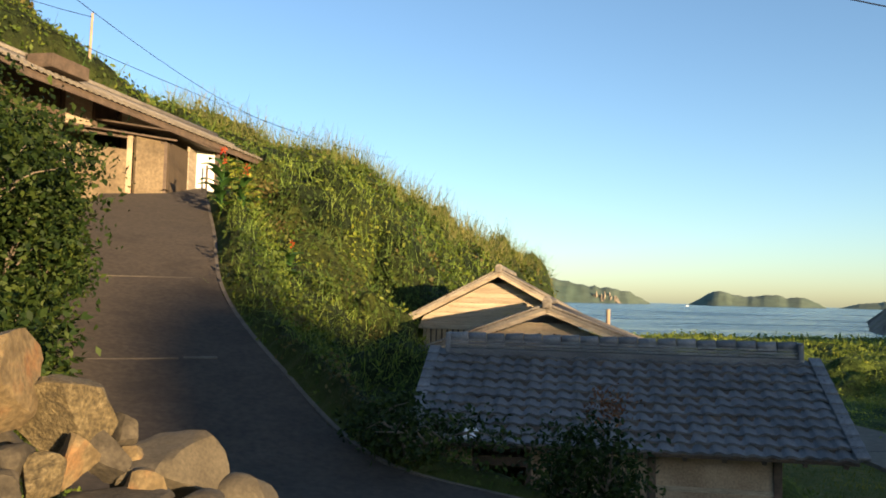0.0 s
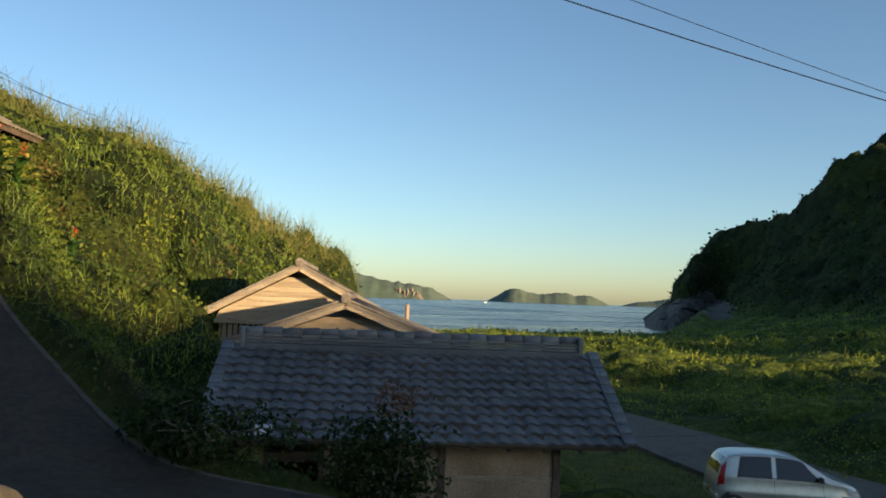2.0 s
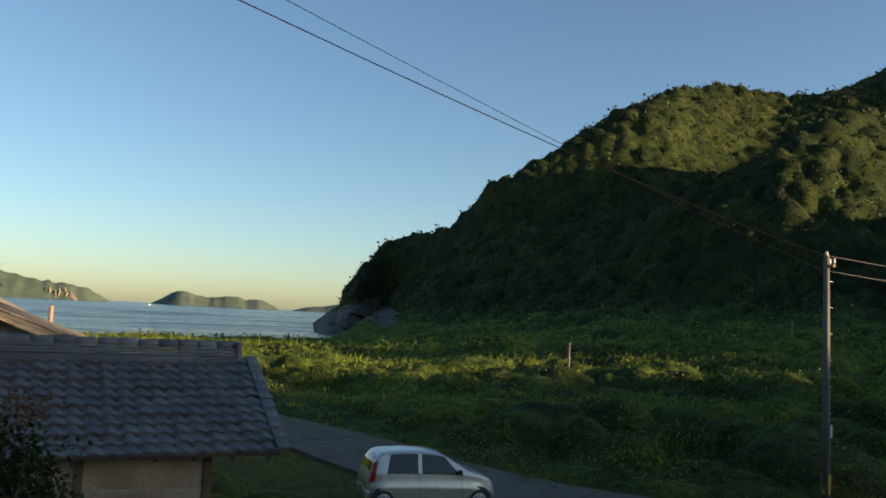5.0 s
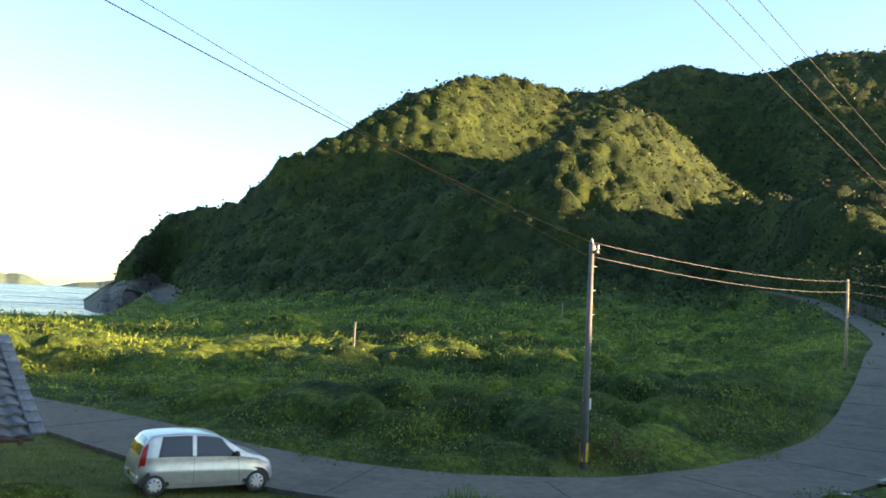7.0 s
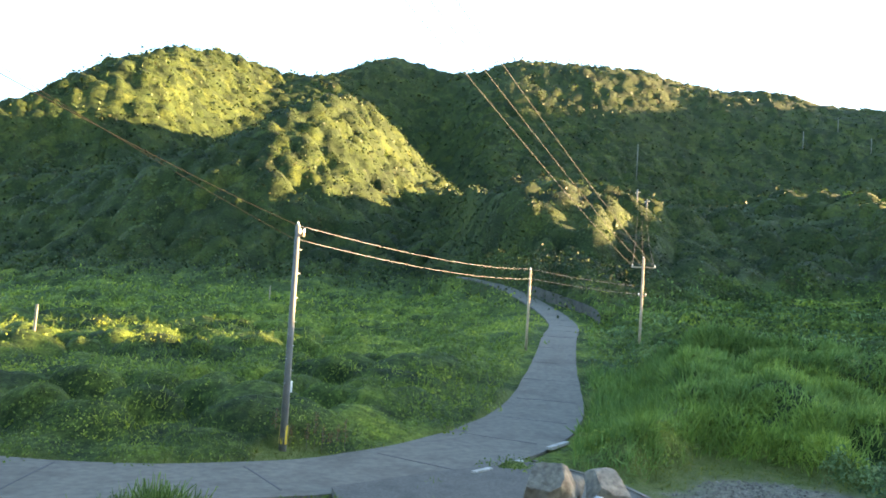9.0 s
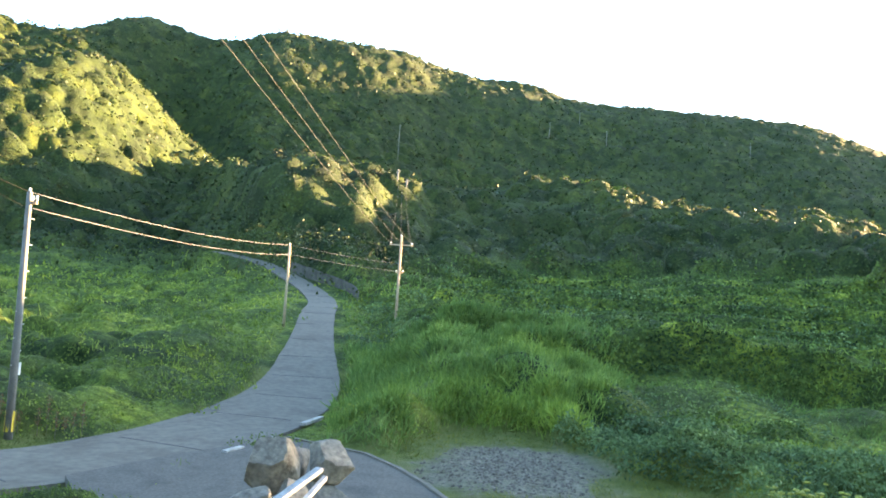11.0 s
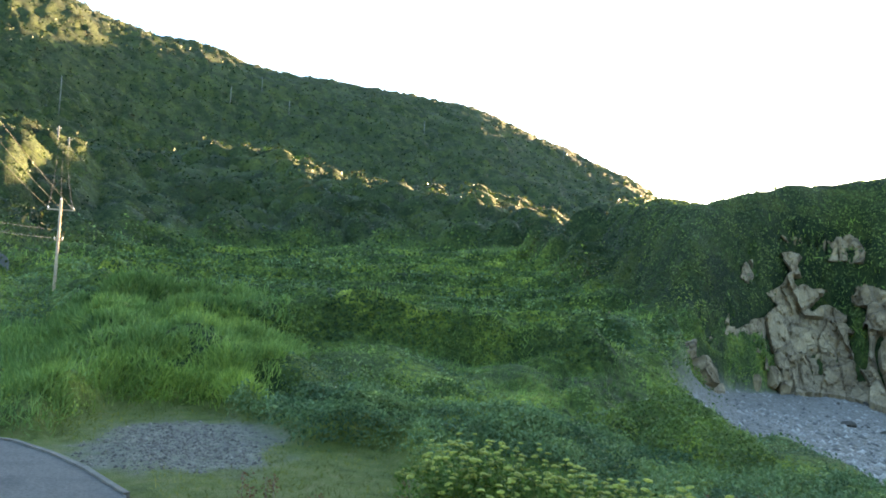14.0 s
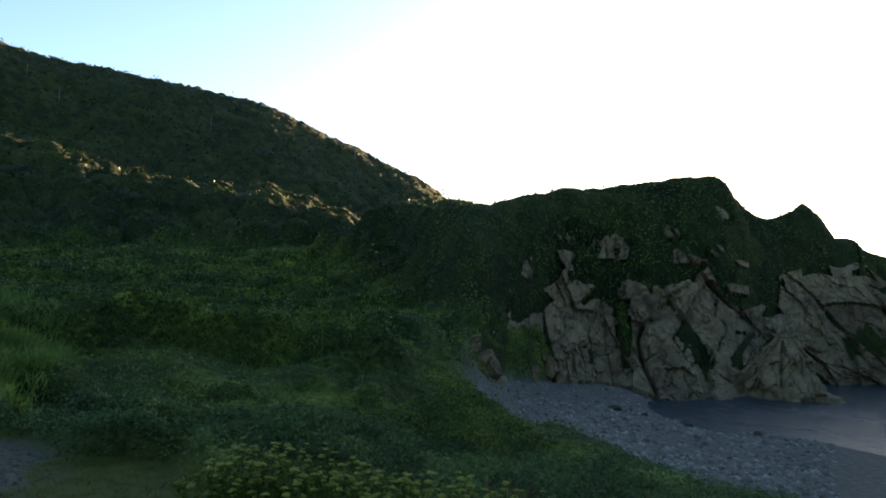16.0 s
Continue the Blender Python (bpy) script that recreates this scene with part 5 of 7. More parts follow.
sea_cliff(31.6, 40.0, ([31.6, 33, 35.5, 37.5, 40], [1.0, 10, 16, 10, 1]), (250, 460), "pale wave-cut rock at the foot of the dark headland")
for k in range(7):
    az, r = 33.5 + 4.5 * k / 6, 372 - 60 * k / 6
    x, y = polar(az, r)
    w = 4 + 4 * hash2(k, 8, 1)
    stone(x, y, 0.4, w * 1.3, w, w * 0.8, 400 + k, SEA_ROCK, "wave-cut pale rock at the headland's foot", k * 33, 9, "rocks at the headland", "sea_rock", 0.25)
def cape_cliff(az0, az1, heights):
    """A band of pale cliff along the cape's shore, ragged at the top."""
    na_, nf = 90, 10
    az = np.linspace(az0, az1, na_)[:, None] + np.zeros((1, nf))
    f = np.linspace(0, 1, nf)[None, :] + np.zeros((na_, 1))
    u = (az - az0) / (az1 - az0)
    top = np.interp(u, np.linspace(0, 1, len(heights)), heights) * (0.55 + 0.9 * value_noise(az * 9, az * 0, 71)) * np.sin(np.pi * np.clip(u, 0.02, 0.98)) ** 0.4
    r = 2485 + 34 * f - 22 * facets(az * 44, f * top, 16.0, 73)
    x, y = polar(az, r)
    pts = np.stack([x, y, f * top - 2 * (f < 0.01)], -1).reshape(-1, 3)
    i = np.arange(na_ * nf).reshape(na_, nf)
    q = np.stack([i[:-1, :-1], i[:-1, 1:], i[1:, 1:], i[1:, :-1]], -1).reshape(-1, 4)
    ob = grid_mesh("cliff", pts, q, CAPE_ROCK)
    ob.data.shade_flat()
    tagged(ob, "pale sunlit cliff on the far wooded cape", "cliff", kind="structure")


cape_cliff(12.4, 14.2, [10, 20, 14, 22, 10])
cape_cliff(14.5, 16.9, [14, 30, 34, 26, 20, 8])


def pebbles(name, places, sizes, mat, label):
    """Small eight-sided stones lying on the ground."""
    n = len(places)
    x, y = places[:, 0], places[:, 1]
    c = np.stack([x, y, ground(x, y)], -1)
    base = np.array([[1, 0, 0], [0, 1, 0], [-1, 0, 0], [0, -1, 0], [0, 0, 0.7], [0, 0, -0.5]], float)
    turn = rng.uniform(0, 6.28, n)
    ca, sn = np.cos(turn)[:, None], np.sin(turn)[:, None]
    st = rng.uniform(0.6, 1.3, (n, 3)) * sizes[:, None]
    v = base[None] * st[:, None, :] * rng.uniform(0.8, 1.2, (n, 6, 1))
    v = np.stack([v[..., 0] * ca - v[..., 1] * sn, v[..., 0] * sn + v[..., 1] * ca, v[..., 2]], -1) + c[:, None, :]
    tri = np.array([[0, 1, 4], [1, 2, 4], [2, 3, 4], [3, 0, 4], [1, 0, 5], [2, 1, 5], [3, 2, 5], [0, 3, 5]])
    faces = (np.arange(n)[:, None, None] * 6 + tri[None]).reshape(-1, 3)
    me = bpy.data.meshes.new(name)
    me.vertices.add(n * 6)
    me.vertices.foreach_set("co", v.reshape(-1).astype(np.float32))
    me.loops.add(len(faces) * 3)
    me.loops.foreach_set("vertex_index", faces.reshape(-1).astype(np.int32))
    me.polygons.add(len(faces))
    me.polygons.foreach_set("loop_start", np.arange(0, len(faces) * 3, 3, dtype=np.int32))
    me.materials.append(mat)
    me.update(calc_edges=True)
    return tagged(new(name, me), label, "pebbles", kind="stuff")


n = 9000
a_, r_ = rng.uniform(128, 152, n), np.exp(rng.uniform(math.log(34), math.log(92), n))
bx_, by_ = polar(a_, r_)
keep = (on_beach(bx_, by_) > 0.5) & (ground(bx_, by_) > -0.05)
pebbles("beach_pebbles", np.stack([bx_, by_], -1)[keep], 0.05 + 0.22 * rng.random(keep.sum()) ** 4, PEBBLE, "grey sea-worn pebbles over the beach")
gx_, gy_ = 25.3 + rng.normal(size=4500) * 2.3, -2.8 + rng.normal(size=4500) * 1.3
keep = on_beach(gx_, gy_) > 0.35
GRAVEL = surface("loose gravel", (0.075, 0.066, 0.05), (0.16, 0.143, 0.112), 3.0, 0.9, 20.0, by_island=0.6)
pebbles("gravel_stones", np.stack([gx_, gy_], -1)[keep], 0.025 + 0.06 * rng.random(keep.sum()) ** 3, GRAVEL, "loose grey gravel beside the road")

# ---------------------------------------------------------------- roofs and houses


def tile_mesh(w, l, mat, name="roof_tile"):
    """One pantile: a wave across, a thick front lip; x across, y up the slope."""
    n = 8
    verts, faces = [], []
    for y, dz in ((0.0, 0.0), (l * 1.12, 0.0)):
        for k in range(n + 1):
            u = k / n
            wave = 0.017 * math.sin(2 * math.pi * (u * 0.92 + 0.1)) + 0.012 * (u > 0.85)
            verts.append(((u - 0.5) * w * 1.04, y, wave + (0.05 if y == 0 else -0.004)))
    for k in range(n + 1):
        verts.append((verts[k][0], 0.0, verts[k][2] - 0.045))
    m = n + 1
    for k in range(n):
        faces.append((k, k + 1, m + k + 1, m + k))
        faces.append((2 * m + k, 2 * m + k + 1, k + 1, k))
    me = bpy.data.meshes.new(name)
    me.from_pydata(verts, [], faces)
    me.materials.append(mat)
    return me


def tiled_slope(parent, mat, x0, x1, y0, z0, run, rise, cols, rows, flip=False, seed=0):
    """Rows of pantiles on a slope that rises along y (or falls, when flip)."""
    w = (x1 - x0) / cols
    slope = math.hypot(run, rise)
    l = slope / rows
    me = tile_mesh(w, l, mat)
    tilt = math.degrees(math.atan2(rise, run))
    for i in range(cols):
        for j in range(rows):
            f = j / rows
            ob = new("roof_tile", me)
            ob.parent = parent
            jig = (hash2(i, j, seed) - 0.5) * 2
            sag = -0.03 * math.sin(math.pi * (i + 0.5) / cols)
            x, y, z = x0 + (i + 0.5) * w, y0 + run * f, z0 + rise * f + sag + 0.012 * jig
            if flip:
                ob.matrix_local = pose(x, 2 * (y0 + run) - y, z, 0, 0, 180) @ pose(0, 0, 0, tilt, 0, jig * 1.0)
            else:
                ob.matrix_local = pose(x, y, z, tilt, 0, jig * 1.0)


def ridge_cap(parent, mat, x0, x1, y, z, courses=4):
    """Stacked ridge courses with a round cap and end tiles."""
    n = int((x1 - x0) / 0.32)
    w = (x1 - x0) / n
    for c in range(courses):
        first = None
        for i in range(n):
            if first is None:
                first = part("ridge_tile", box_bm(bmesh.new(), 0, 0, 0, w * 0.98, 0.3 - 0.03 * c, 0.036, 0.006), mat, parent)
                t = first
            else:
                t = new("ridge_tile", first.data)
                t.parent = parent
            t.matrix_local = pose(x0 + (i + 0.5) * w, y + 0.01 * math.sin(i * 3 + c), z + 0.035 + c * 0.055, 0, 0.3 * math.sin(i * 5 + c), 0)
    zc = z + courses * 0.055 + 0.03
    first = None
    for i in range(n):
        if first is None:
            first = part("ridge_cap", tube_bm(bmesh.new(), [(0, 0, 0), (w * 0.94, 0, 0.006)], [0.075, 0.085], 10), mat, parent)
            t = first
        else:
            t = new("ridge_cap", first.data)
            t.parent = parent
        t.matrix_local = pose(x0 + i * w, y, zc + 0.006 * math.sin(i * 2.3))
    for xe in (x0 - 0.03, x1 + 0.03):
        bm = box_bm(bmesh.new(), xe, y, z + 0.15, 0.09, 0.34, 0.36, 0.03)
        part("ridge_end_tile", bm, mat, parent)


def wall_with_boards(parent, x0, x1, y, z0, z1, mat, n, thick=0.03):
    for i in range(n):
        h = (z1 - z0) / n
        box("board", ((x0 + x1) / 2, y, z0 + (i + 0.5) * h), (x1 - x0, thick, h * 0.96), mat, parent, 0.004)


def house_front():
    """The low tiled shed beside the ramp."""
    L, run, rise, over = 6.37, 2.4, 1.22, 0.45
    base = 3.05
    a = radians(-13.48)
    ex, ey = 3.72, 12.32
    m = pose(ex, ey, base, 0, 0, -13.48)  # local y = 0 at the front eave
    h = empty("tiled_shed", m, "low earthen-walled shed with a grey pantile roof", "house")
    ze = 5.863 - base
    tiled_slope(h, TILE, -L / 2, L / 2, 0.0, ze, run, rise, 26, 11, seed=1)
    # decking under the tiles, both slopes
    for s in (0, 1):
        bm = bmesh.new()
        tilt = math.atan2(rise, run)
        sl = math.hypot(run, rise)
        mm = (pose(0, 0, ze - 0.05, math.degrees(tilt)) if s == 0 else pose(0, 2 * run, ze - 0.05, 0, 0, 180) @ pose(0, 0, 0, math.degrees(tilt)))
        box_bm(bm, 0, sl / 2, 0, L - 0.06, sl, 0.05, 0.0, mm)
        part("roof_deck", bm, DARK_WOOD if s == 0 else TILE, h)
    box("ridge_bed", (0, run, ze + rise - 0.08), (L - 0.5, 0.34, 0.2), TILE, h, 0.02)
    ridge_cap(h, TILE, -L / 2 + 0.25, L / 2 - 0.25, run, ze + rise - 0.04)
    for xe in (-L / 2 - 0.02, L / 2 + 0.02):  # verge tiles stepping up the gable edge
        for j in range(10):
            f = (j + 0.5) / 10
            b = part("verge_tile", box_bm(bmesh.new(), 0, 0, 0, 0.2, 0.3, 0.05, 0.02), TILE, h)
            b.matrix_local = pose(xe, run * f, ze + rise * f + 0.03, 27 - 5, 0, 0)
    # walls
    wx0, wx1, wy0, wy1 = -L / 2 + 0.45, L / 2 - 1.0, over + 0.12, 2 * run - over
    box("wall", ((wx0 + wx1) / 2, wy1, ze / 2), (wx1 - wx0, 0.14, ze), MUD_WALL, h)
    for xw in (wx0 + 0.07, wx1 - 0.07):
        box("wall", (xw, (wy0 + wy1) / 2, ze / 2 + 0.1), (0.14, wy1 - wy0 - 0.14, ze + 0.2), MUD_WALL, h)
    door0, door1 = wx0 + 0.45, wx0 + 1.35
    box("wall", ((wx0 + door0) / 2, wy0, ze / 2), (door0 - wx0, 0.14, ze), MUD_WALL, h)
    box("wall", ((door1 + wx1) / 2, wy0, ze / 2), (wx1 - door1, 0.14, ze), MUD_WALL, h)
    box("lintel", ((door0 + door1) / 2, wy0, ze - 0.35), (door1 - door0 - 0.004, 0.16, 0.14), DARK_WOOD, h)
    box("door_frame", (door0 + 0.04, wy0 - 0.03, (ze - 0.42) / 2), (0.08, 0.16, ze - 0.42), DARK_WOOD, h)
    box("door_frame", (door1 - 0.04, wy0 - 0.03, (ze - 0.42) / 2), (0.08, 0.16, ze - 0.42), DARK_WOOD, h)
    for xp in (wx0, wx1, (door1 + wx1) / 2):
        box("post", (xp, wy0 - 0.06, ze / 2), (0.12, 0.12, ze), DARK_WOOD, h, 0.01)
    for zb in (0.9, 1.35, 1.8, 2.2):
        box("batten", ((door1 + wx1) / 2, wy0 - 0.085, zb), (wx1 - door1 - 0.1, 0.03, 0.07), MUD_WALL if zb < 1.5 else BOARD, h, 0.006)
    box("eave_beam", (0, over - 0.05, ze + 0.02), (L - 0.3, 0.12, 0.14), DARK_WOOD, h)
    for i in range(12):
        b = part("rafter", box_bm(bmesh.new(), 0, 0.35, 0, 0.06, 0.7, 0.07), DARK_WOOD, h)
        b.matrix_local = pose(-L / 2 + 0.2 + i * (L - 0.4) / 11, 0.0, ze - 0.09, 27)
    broken = part("broken_tile", box_bm(bmesh.new(), 0, 0, 0, 0.24, 0.26, 0.04, 0.015), WHITE_PAINT, h, "pale patched tile at the eave")
    broken.matrix_local = pose(-L / 2 + 0.92, 0.1, ze + 0.1, 27, 4, 6)


house_front()


def gable_house(name, x, y, turn, half, depth, z_apex, rise, base, wall_mat, boards, label, braces, roof_mat):
    """A house with its gable to the front: x across, y along the ridge."""
    h = empty(name, pose(x, y, base, 0, 0, turn), label, "house")
    za, ze = z_apex - base, z_apex - rise - base
    slope, tilt = math.hypot(half, rise), math.degrees(math.atan2(rise, half))
    for s in (-1, 1):
        m = pose(0, 0, za, 0, s * tilt, 0)
        part("roof_slope", box_bm(bmesh.new(), s * slope / 2, depth / 2 - 0.2, -0.04, slope, depth + 0.4, 0.07, 0, m), roof_mat, h)
        n = int(depth / 0.28)
        bm = bmesh.new()
        for i in range(n):
            yy = -0.3 + (i + 0.5) * (depth + 0.3) / n
            tube_bm(bm, [m @ Vector((s * 0.06, yy, 0.02)), m @ Vector((s * slope, yy, 0.02))], 0.05, 6)
        tiles = part("roof_tiling", bm, roof_mat, h)
        tiles["kind"] = "stuff"
        part("bargeboard", box_bm(bmesh.new(), s * slope / 2, -0.36, -0.1, slope - 0.02, 0.05, 0.12, 0.008, m), BOARD, h, "bleached wooden bargeboard")
        for j in range(9):
            part("verge_tile", box_bm(bmesh.new(), s * slope * (j + 0.5) / 9, -0.3, 0.03, slope / 9 * 0.97, 0.2, 0.05, 0.02, m), roof_mat, h)
    bm = bmesh.new()
    for i in range(int(depth / 0.35)):
        tube_bm(bm, [(0, -0.38 + i * 0.35, za + 0.08), (0, -0.06 + i * 0.35, za + 0.085)], [0.1, 0.11], 10)
    part("ridge_cap", bm, roof_mat, h)
    part("ridge_end_tile", box_bm(bmesh.new(), 0, -0.42, za + 0.03, 0.2, 0.1, 0.17, 0.04), roof_mat, h)
    # gable boards
    n = boards
    for i in range(n):
        z0, z1 = ze + (rise - 0.12) * i / n - 0.25, ze + (rise - 0.12) * (i + 1) / n - 0.25
        def wid(z):
            return max(0.03, min(half - 0.35, (za - 0.2 - z) / rise * half))
        bm = bmesh.new()
        v = [bm.verts.new(p) for p in ((-wid(z0), 0, z0 + 0.006), (wid(z0), 0, z0 + 0.006), (wid(z1), 0.008, z1), (-wid(z1), 0.008, z1))]
        f = bm.faces.new(v)
        ext = bmesh.ops.extrude_face_region(bm, geom=[f])
        bmesh.ops.translate(bm, verts=[g for g in ext["geom"] if isinstance(g, bmesh.types.BMVert)], vec=(0, 0.03, 0))
        part("board", bm, wall_mat, h)
    box("tie_beam", (0, -0.03, ze - 0.26), (2 * (half - 0.3), 0.1, 0.12), DARK_WOOD if braces else BOARD, h, 0.01)
    ww = 2 * (half - 0.5)
    zt = ze - 0.32
    for i in range(int(ww / 0.16)):
        box("wall_batten", (-ww / 2 + 0.08 + i * 0.16, 0.01, zt / 2), (0.11, 0.05, zt), CORRUGATED, h, 0.015)
    box("wall", (0, 0.1, zt / 2), (ww, 0.08, zt), DARK_WOOD, h)
    for s in (-1, 1):
        box("wall", (s * (half - 0.45), depth / 2 + 0.1, ze / 2 - 0.1), (0.1, depth - 0.2, ze - 0.2), BOARD, h)
    box("wall", (0, depth - 0.05, ze / 2), (ww, 0.1, ze), BOARD, h)
    if braces:
        for s in (-1, 1):
            part("brace", box_bm(bmesh.new(), 0, 0, 0, 1.3, 0.06, 0.1, 0.01, pose(s * 0.72, -0.05, ze + 0.2, 0, s * 23, 0)), DARK_WOOD, h)
    return h


CORRUGATED = surface("rusted brown sheet", (0.3, 0.2, 0.11), (0.46, 0.33, 0.19), 2.0, 0.75, 30.0, by_object=0.2)
gable_house("board_house", 3.62, 24.3, -13, 2.62, 7.5, 8.78, 1.4, 3.6, BOARD, 9, "wooden house with a sunlit boarded gable and old tiled roof", False, OLD_TILE)
gable_house("gabled_shed", 3.74, 18.1, -13.5, 2.85, 5.6, 7.86, 1.08, 3.3, BOARD, 7, "wooden shed with a weathered gable, grey tiles and corner braces", True, OLD_TILE)
pipe = part("flue_pipe", tube_bm(bmesh.new(), [(6.9, 24.5, 3.2), (6.9, 24.5, 7.75)], 0.06, 8), POLE_WOOD)
tagged(pipe, "thin pale post standing beyond the shed roof", "post")


def upper_house():
    """The long old house at the head of the ramp; x along its front from the near end, y back from the front."""
    a, b = Vector((-8.2, 19.9, 0)), Vector((-4.1, 34.0, 0))
    turn = math.degrees(math.atan2(b.y - a.y, b.x - a.x))
    L = (b - a).length
    base = 11.2
    h = empty("old_house", pose(a.x, a.y, base, 0, 0, turn), "long old wooden house with a weathered tiled roof", "house")
    ze, run, rise = 1.85, 2.6, 1.2
    tilt, sl = math.atan2(rise, run), math.hypot(run, rise)
    for s in (0, 1):
        mm = pose(0, 0, ze, math.degrees(tilt)) if s == 0 else pose(L, 2 * run, ze, 0, 0, 180) @ pose(0, 0, 0, math.degrees(tilt))
        part("roof_slope", box_bm(bmesh.new(), L / 2, sl / 2, -0.06, L, sl, 0.1, 0, mm), DARK_WOOD if s == 0 else OLD_TILE, h)
        n = int(L / 0.27)
        if s == 0:
            w = L / n
            me = tile_mesh(w, sl / 11, OLD_TILE)
            for i in range(n):
                for j in range(4):
                    t = new("roof_tile", me)
                    t.parent = h
                    t.matrix_local = mm @ pose((i + 0.5) * w, j * sl / 11 - 0.03, 0.02, 0, 0, (hash2(i, j, 3) - 0.5) * 2)
            bm = bmesh.new()
            for i in range(n):
                tube_bm(bm, [mm @ Vector(((i + 0.5) * w, 4 * sl / 11, 0.02)), mm @ Vector(((i + 0.5) * w, sl, 0.02))], 0.05, 6)
            part("upper_tiles", bm, OLD_TILE, h)["kind"] = "stuff"
    bm = bmesh.new()
    tube_bm(bm, [(0, run, ze + rise + 0.06), (L, run, ze + rise + 0.06)], 0.11, 10)
    part("ridge_cap", bm, OLD_TILE, h)
    box("fascia", (L / 2, 0.04, ze - 0.13), (L - 0.1, 0.05, 0.12), DARK_WOOD, h)
    for i in range(24):
        part("rafter", box_bm(bmesh.new(), 0.2 + i * (L - 0.4) / 23, 0.5, -0.15, 0.07, 1.0, 0.08, 0, pose(0, 0, ze, math.degrees(tilt))), DARK_WOOD, h)
    fy = 1.1
    box("wall", (L / 2, 2 * run - 0.6, ze / 2), (L - 0.6, 0.1, ze), BOARD, h)
    for x in (0.35, L - 0.35):
        box("wall", (x, run, (ze + 0.5) / 2), (0.1, 2 * run - 1.8, ze + 0.5), BOARD, h)
    x = 0.4
    for k, (w, mat, n) in enumerate(((2.6, DARK_WOOD, 1), (1.4, BOARD, 5), (1.2, DARK_WOOD, 1), (2.4, BOARD, 6), (1.8, DARK_WOOD, 1), (2.6, BOARD, 6), (2.8, DARK_WOOD, 1))):
        for i in range(n):
            box("wall_panel", (x + w / 2, fy, ze / 2 + 0.15 if n == 1 else (i + 0.5) * (ze + 0.3) / n), (w - 0.03, 0.06, (ze + 0.3) / n - 0.012), mat, h, 0.004)
        box("post", (x, fy - 0.05, (ze + 0.3) / 2), (0.12, 0.12, ze + 0.3), DARK_WOOD, h, 0.01)
        x += w
    for k in range(2):
        m = part("pipe", tube_bm(bmesh.new(), [(5.8 + k * 0.75, 0.5, 0.4 + 0.35 * k), (6.05 + k * 0.75, 0.5, 1.55)], 0.045, 8), WHITE_PAINT, h, "white drain pipe")
    box("roof_box", (2.5, 0.85, ze + 0.62), (1.5, 0.8, 0.36), DARK_WOOD, h, 0.03, "dark brown tank cover on the roof")


def leanto():
    """The plastered lean-to before the old house, its white door at the far end."""
    h = empty("leanto", pose(-6.8, 24.5, 10.6), "plastered lean-to with a low roof and a white sheet door", "shed")
    inv = h.matrix_world.inverted()
    def wall(name, p, q, z0, z1, mat, thick=0.12, label=""):
        p, q = Vector((*p, 0)), Vector((*q, 0))
        d = q - p
        m = inv @ pose((p.x + q.x) / 2, (p.y + q.y) / 2, (z0 + z1) / 2, 0, 0, math.degrees(math.atan2(d.y, d.x)))
        return part(name, box_bm(bmesh.new(), 0, 0, 0, d.length, thick, z1 - z0, 0.01, m), mat, h, label)
    A1, A2, A3, A4, A5, A6 = WALLPTS
    wall("wall", A1, A2, 9.6, 11.75, PLASTER)
    wall("post", A2, (A2[0] + 0.14, A2[1] + 0.04), 9.6, 12.2, MUD_WALL, 0.16)
    wall("wall", (A2[0] + 0.2, A2[1] + 0.06), A3, 9.8, 12.2, PLASTER)
    wall("post", A3, (A3[0] + 0.08, A3[1] + 0.04), 9.8, 12.25, DARK_WOOD, 0.14)
    wall("panel", (A3[0] + 0.1, A3[1] + 0.08), A4, 10.2, 12.15, SLATTED, 0.06)
    wall("panel", (A4[0] + 0.02, A4[1] + 0.05), A5, 10.4, 12.3, BOARD, 0.06)
    wall("door", (A5[0] + 0.03, A5[1] + 0.02), A6, 10.9, 12.35, WHITE_PAINT, 0.05, "white sheet door standing in the sun")
    wall("door_prop", (A5[0] + 0.36, A5[1] - 0.1), (A5[0] + 0.42, A5[1] - 0.1), 10.9, 11.9, DARK_WOOD, 0.05)
    wall("post", (A6[0] + 0.02, A6[1]), (A6[0] + 0.14, A6[1] + 0.05), 10.6, 12.5, DARK_WOOD, 0.14)
    for p, q, z, mat in ((A1, A3, 12.22, DARK_WOOD), (A3, A6, 12.45, DARK_WOOD)):
        d = Vector((q[0] - p[0], q[1] - p[1], 0))
        m = inv @ pose(p[0], p[1], z, 0, 0, math.degrees(math.atan2(d.y, d.x))) @ pose(0, 0, 0, 9)
        part("roof_sheet", box_bm(bmesh.new(), d.length / 2, 0.85, 0, d.length + 0.5, 2.3, 0.05, 0.01, m), mat, h)
    wall("eave_beam", A1, A3, 12.06, 12.17, DARK_WOOD, 0.16)


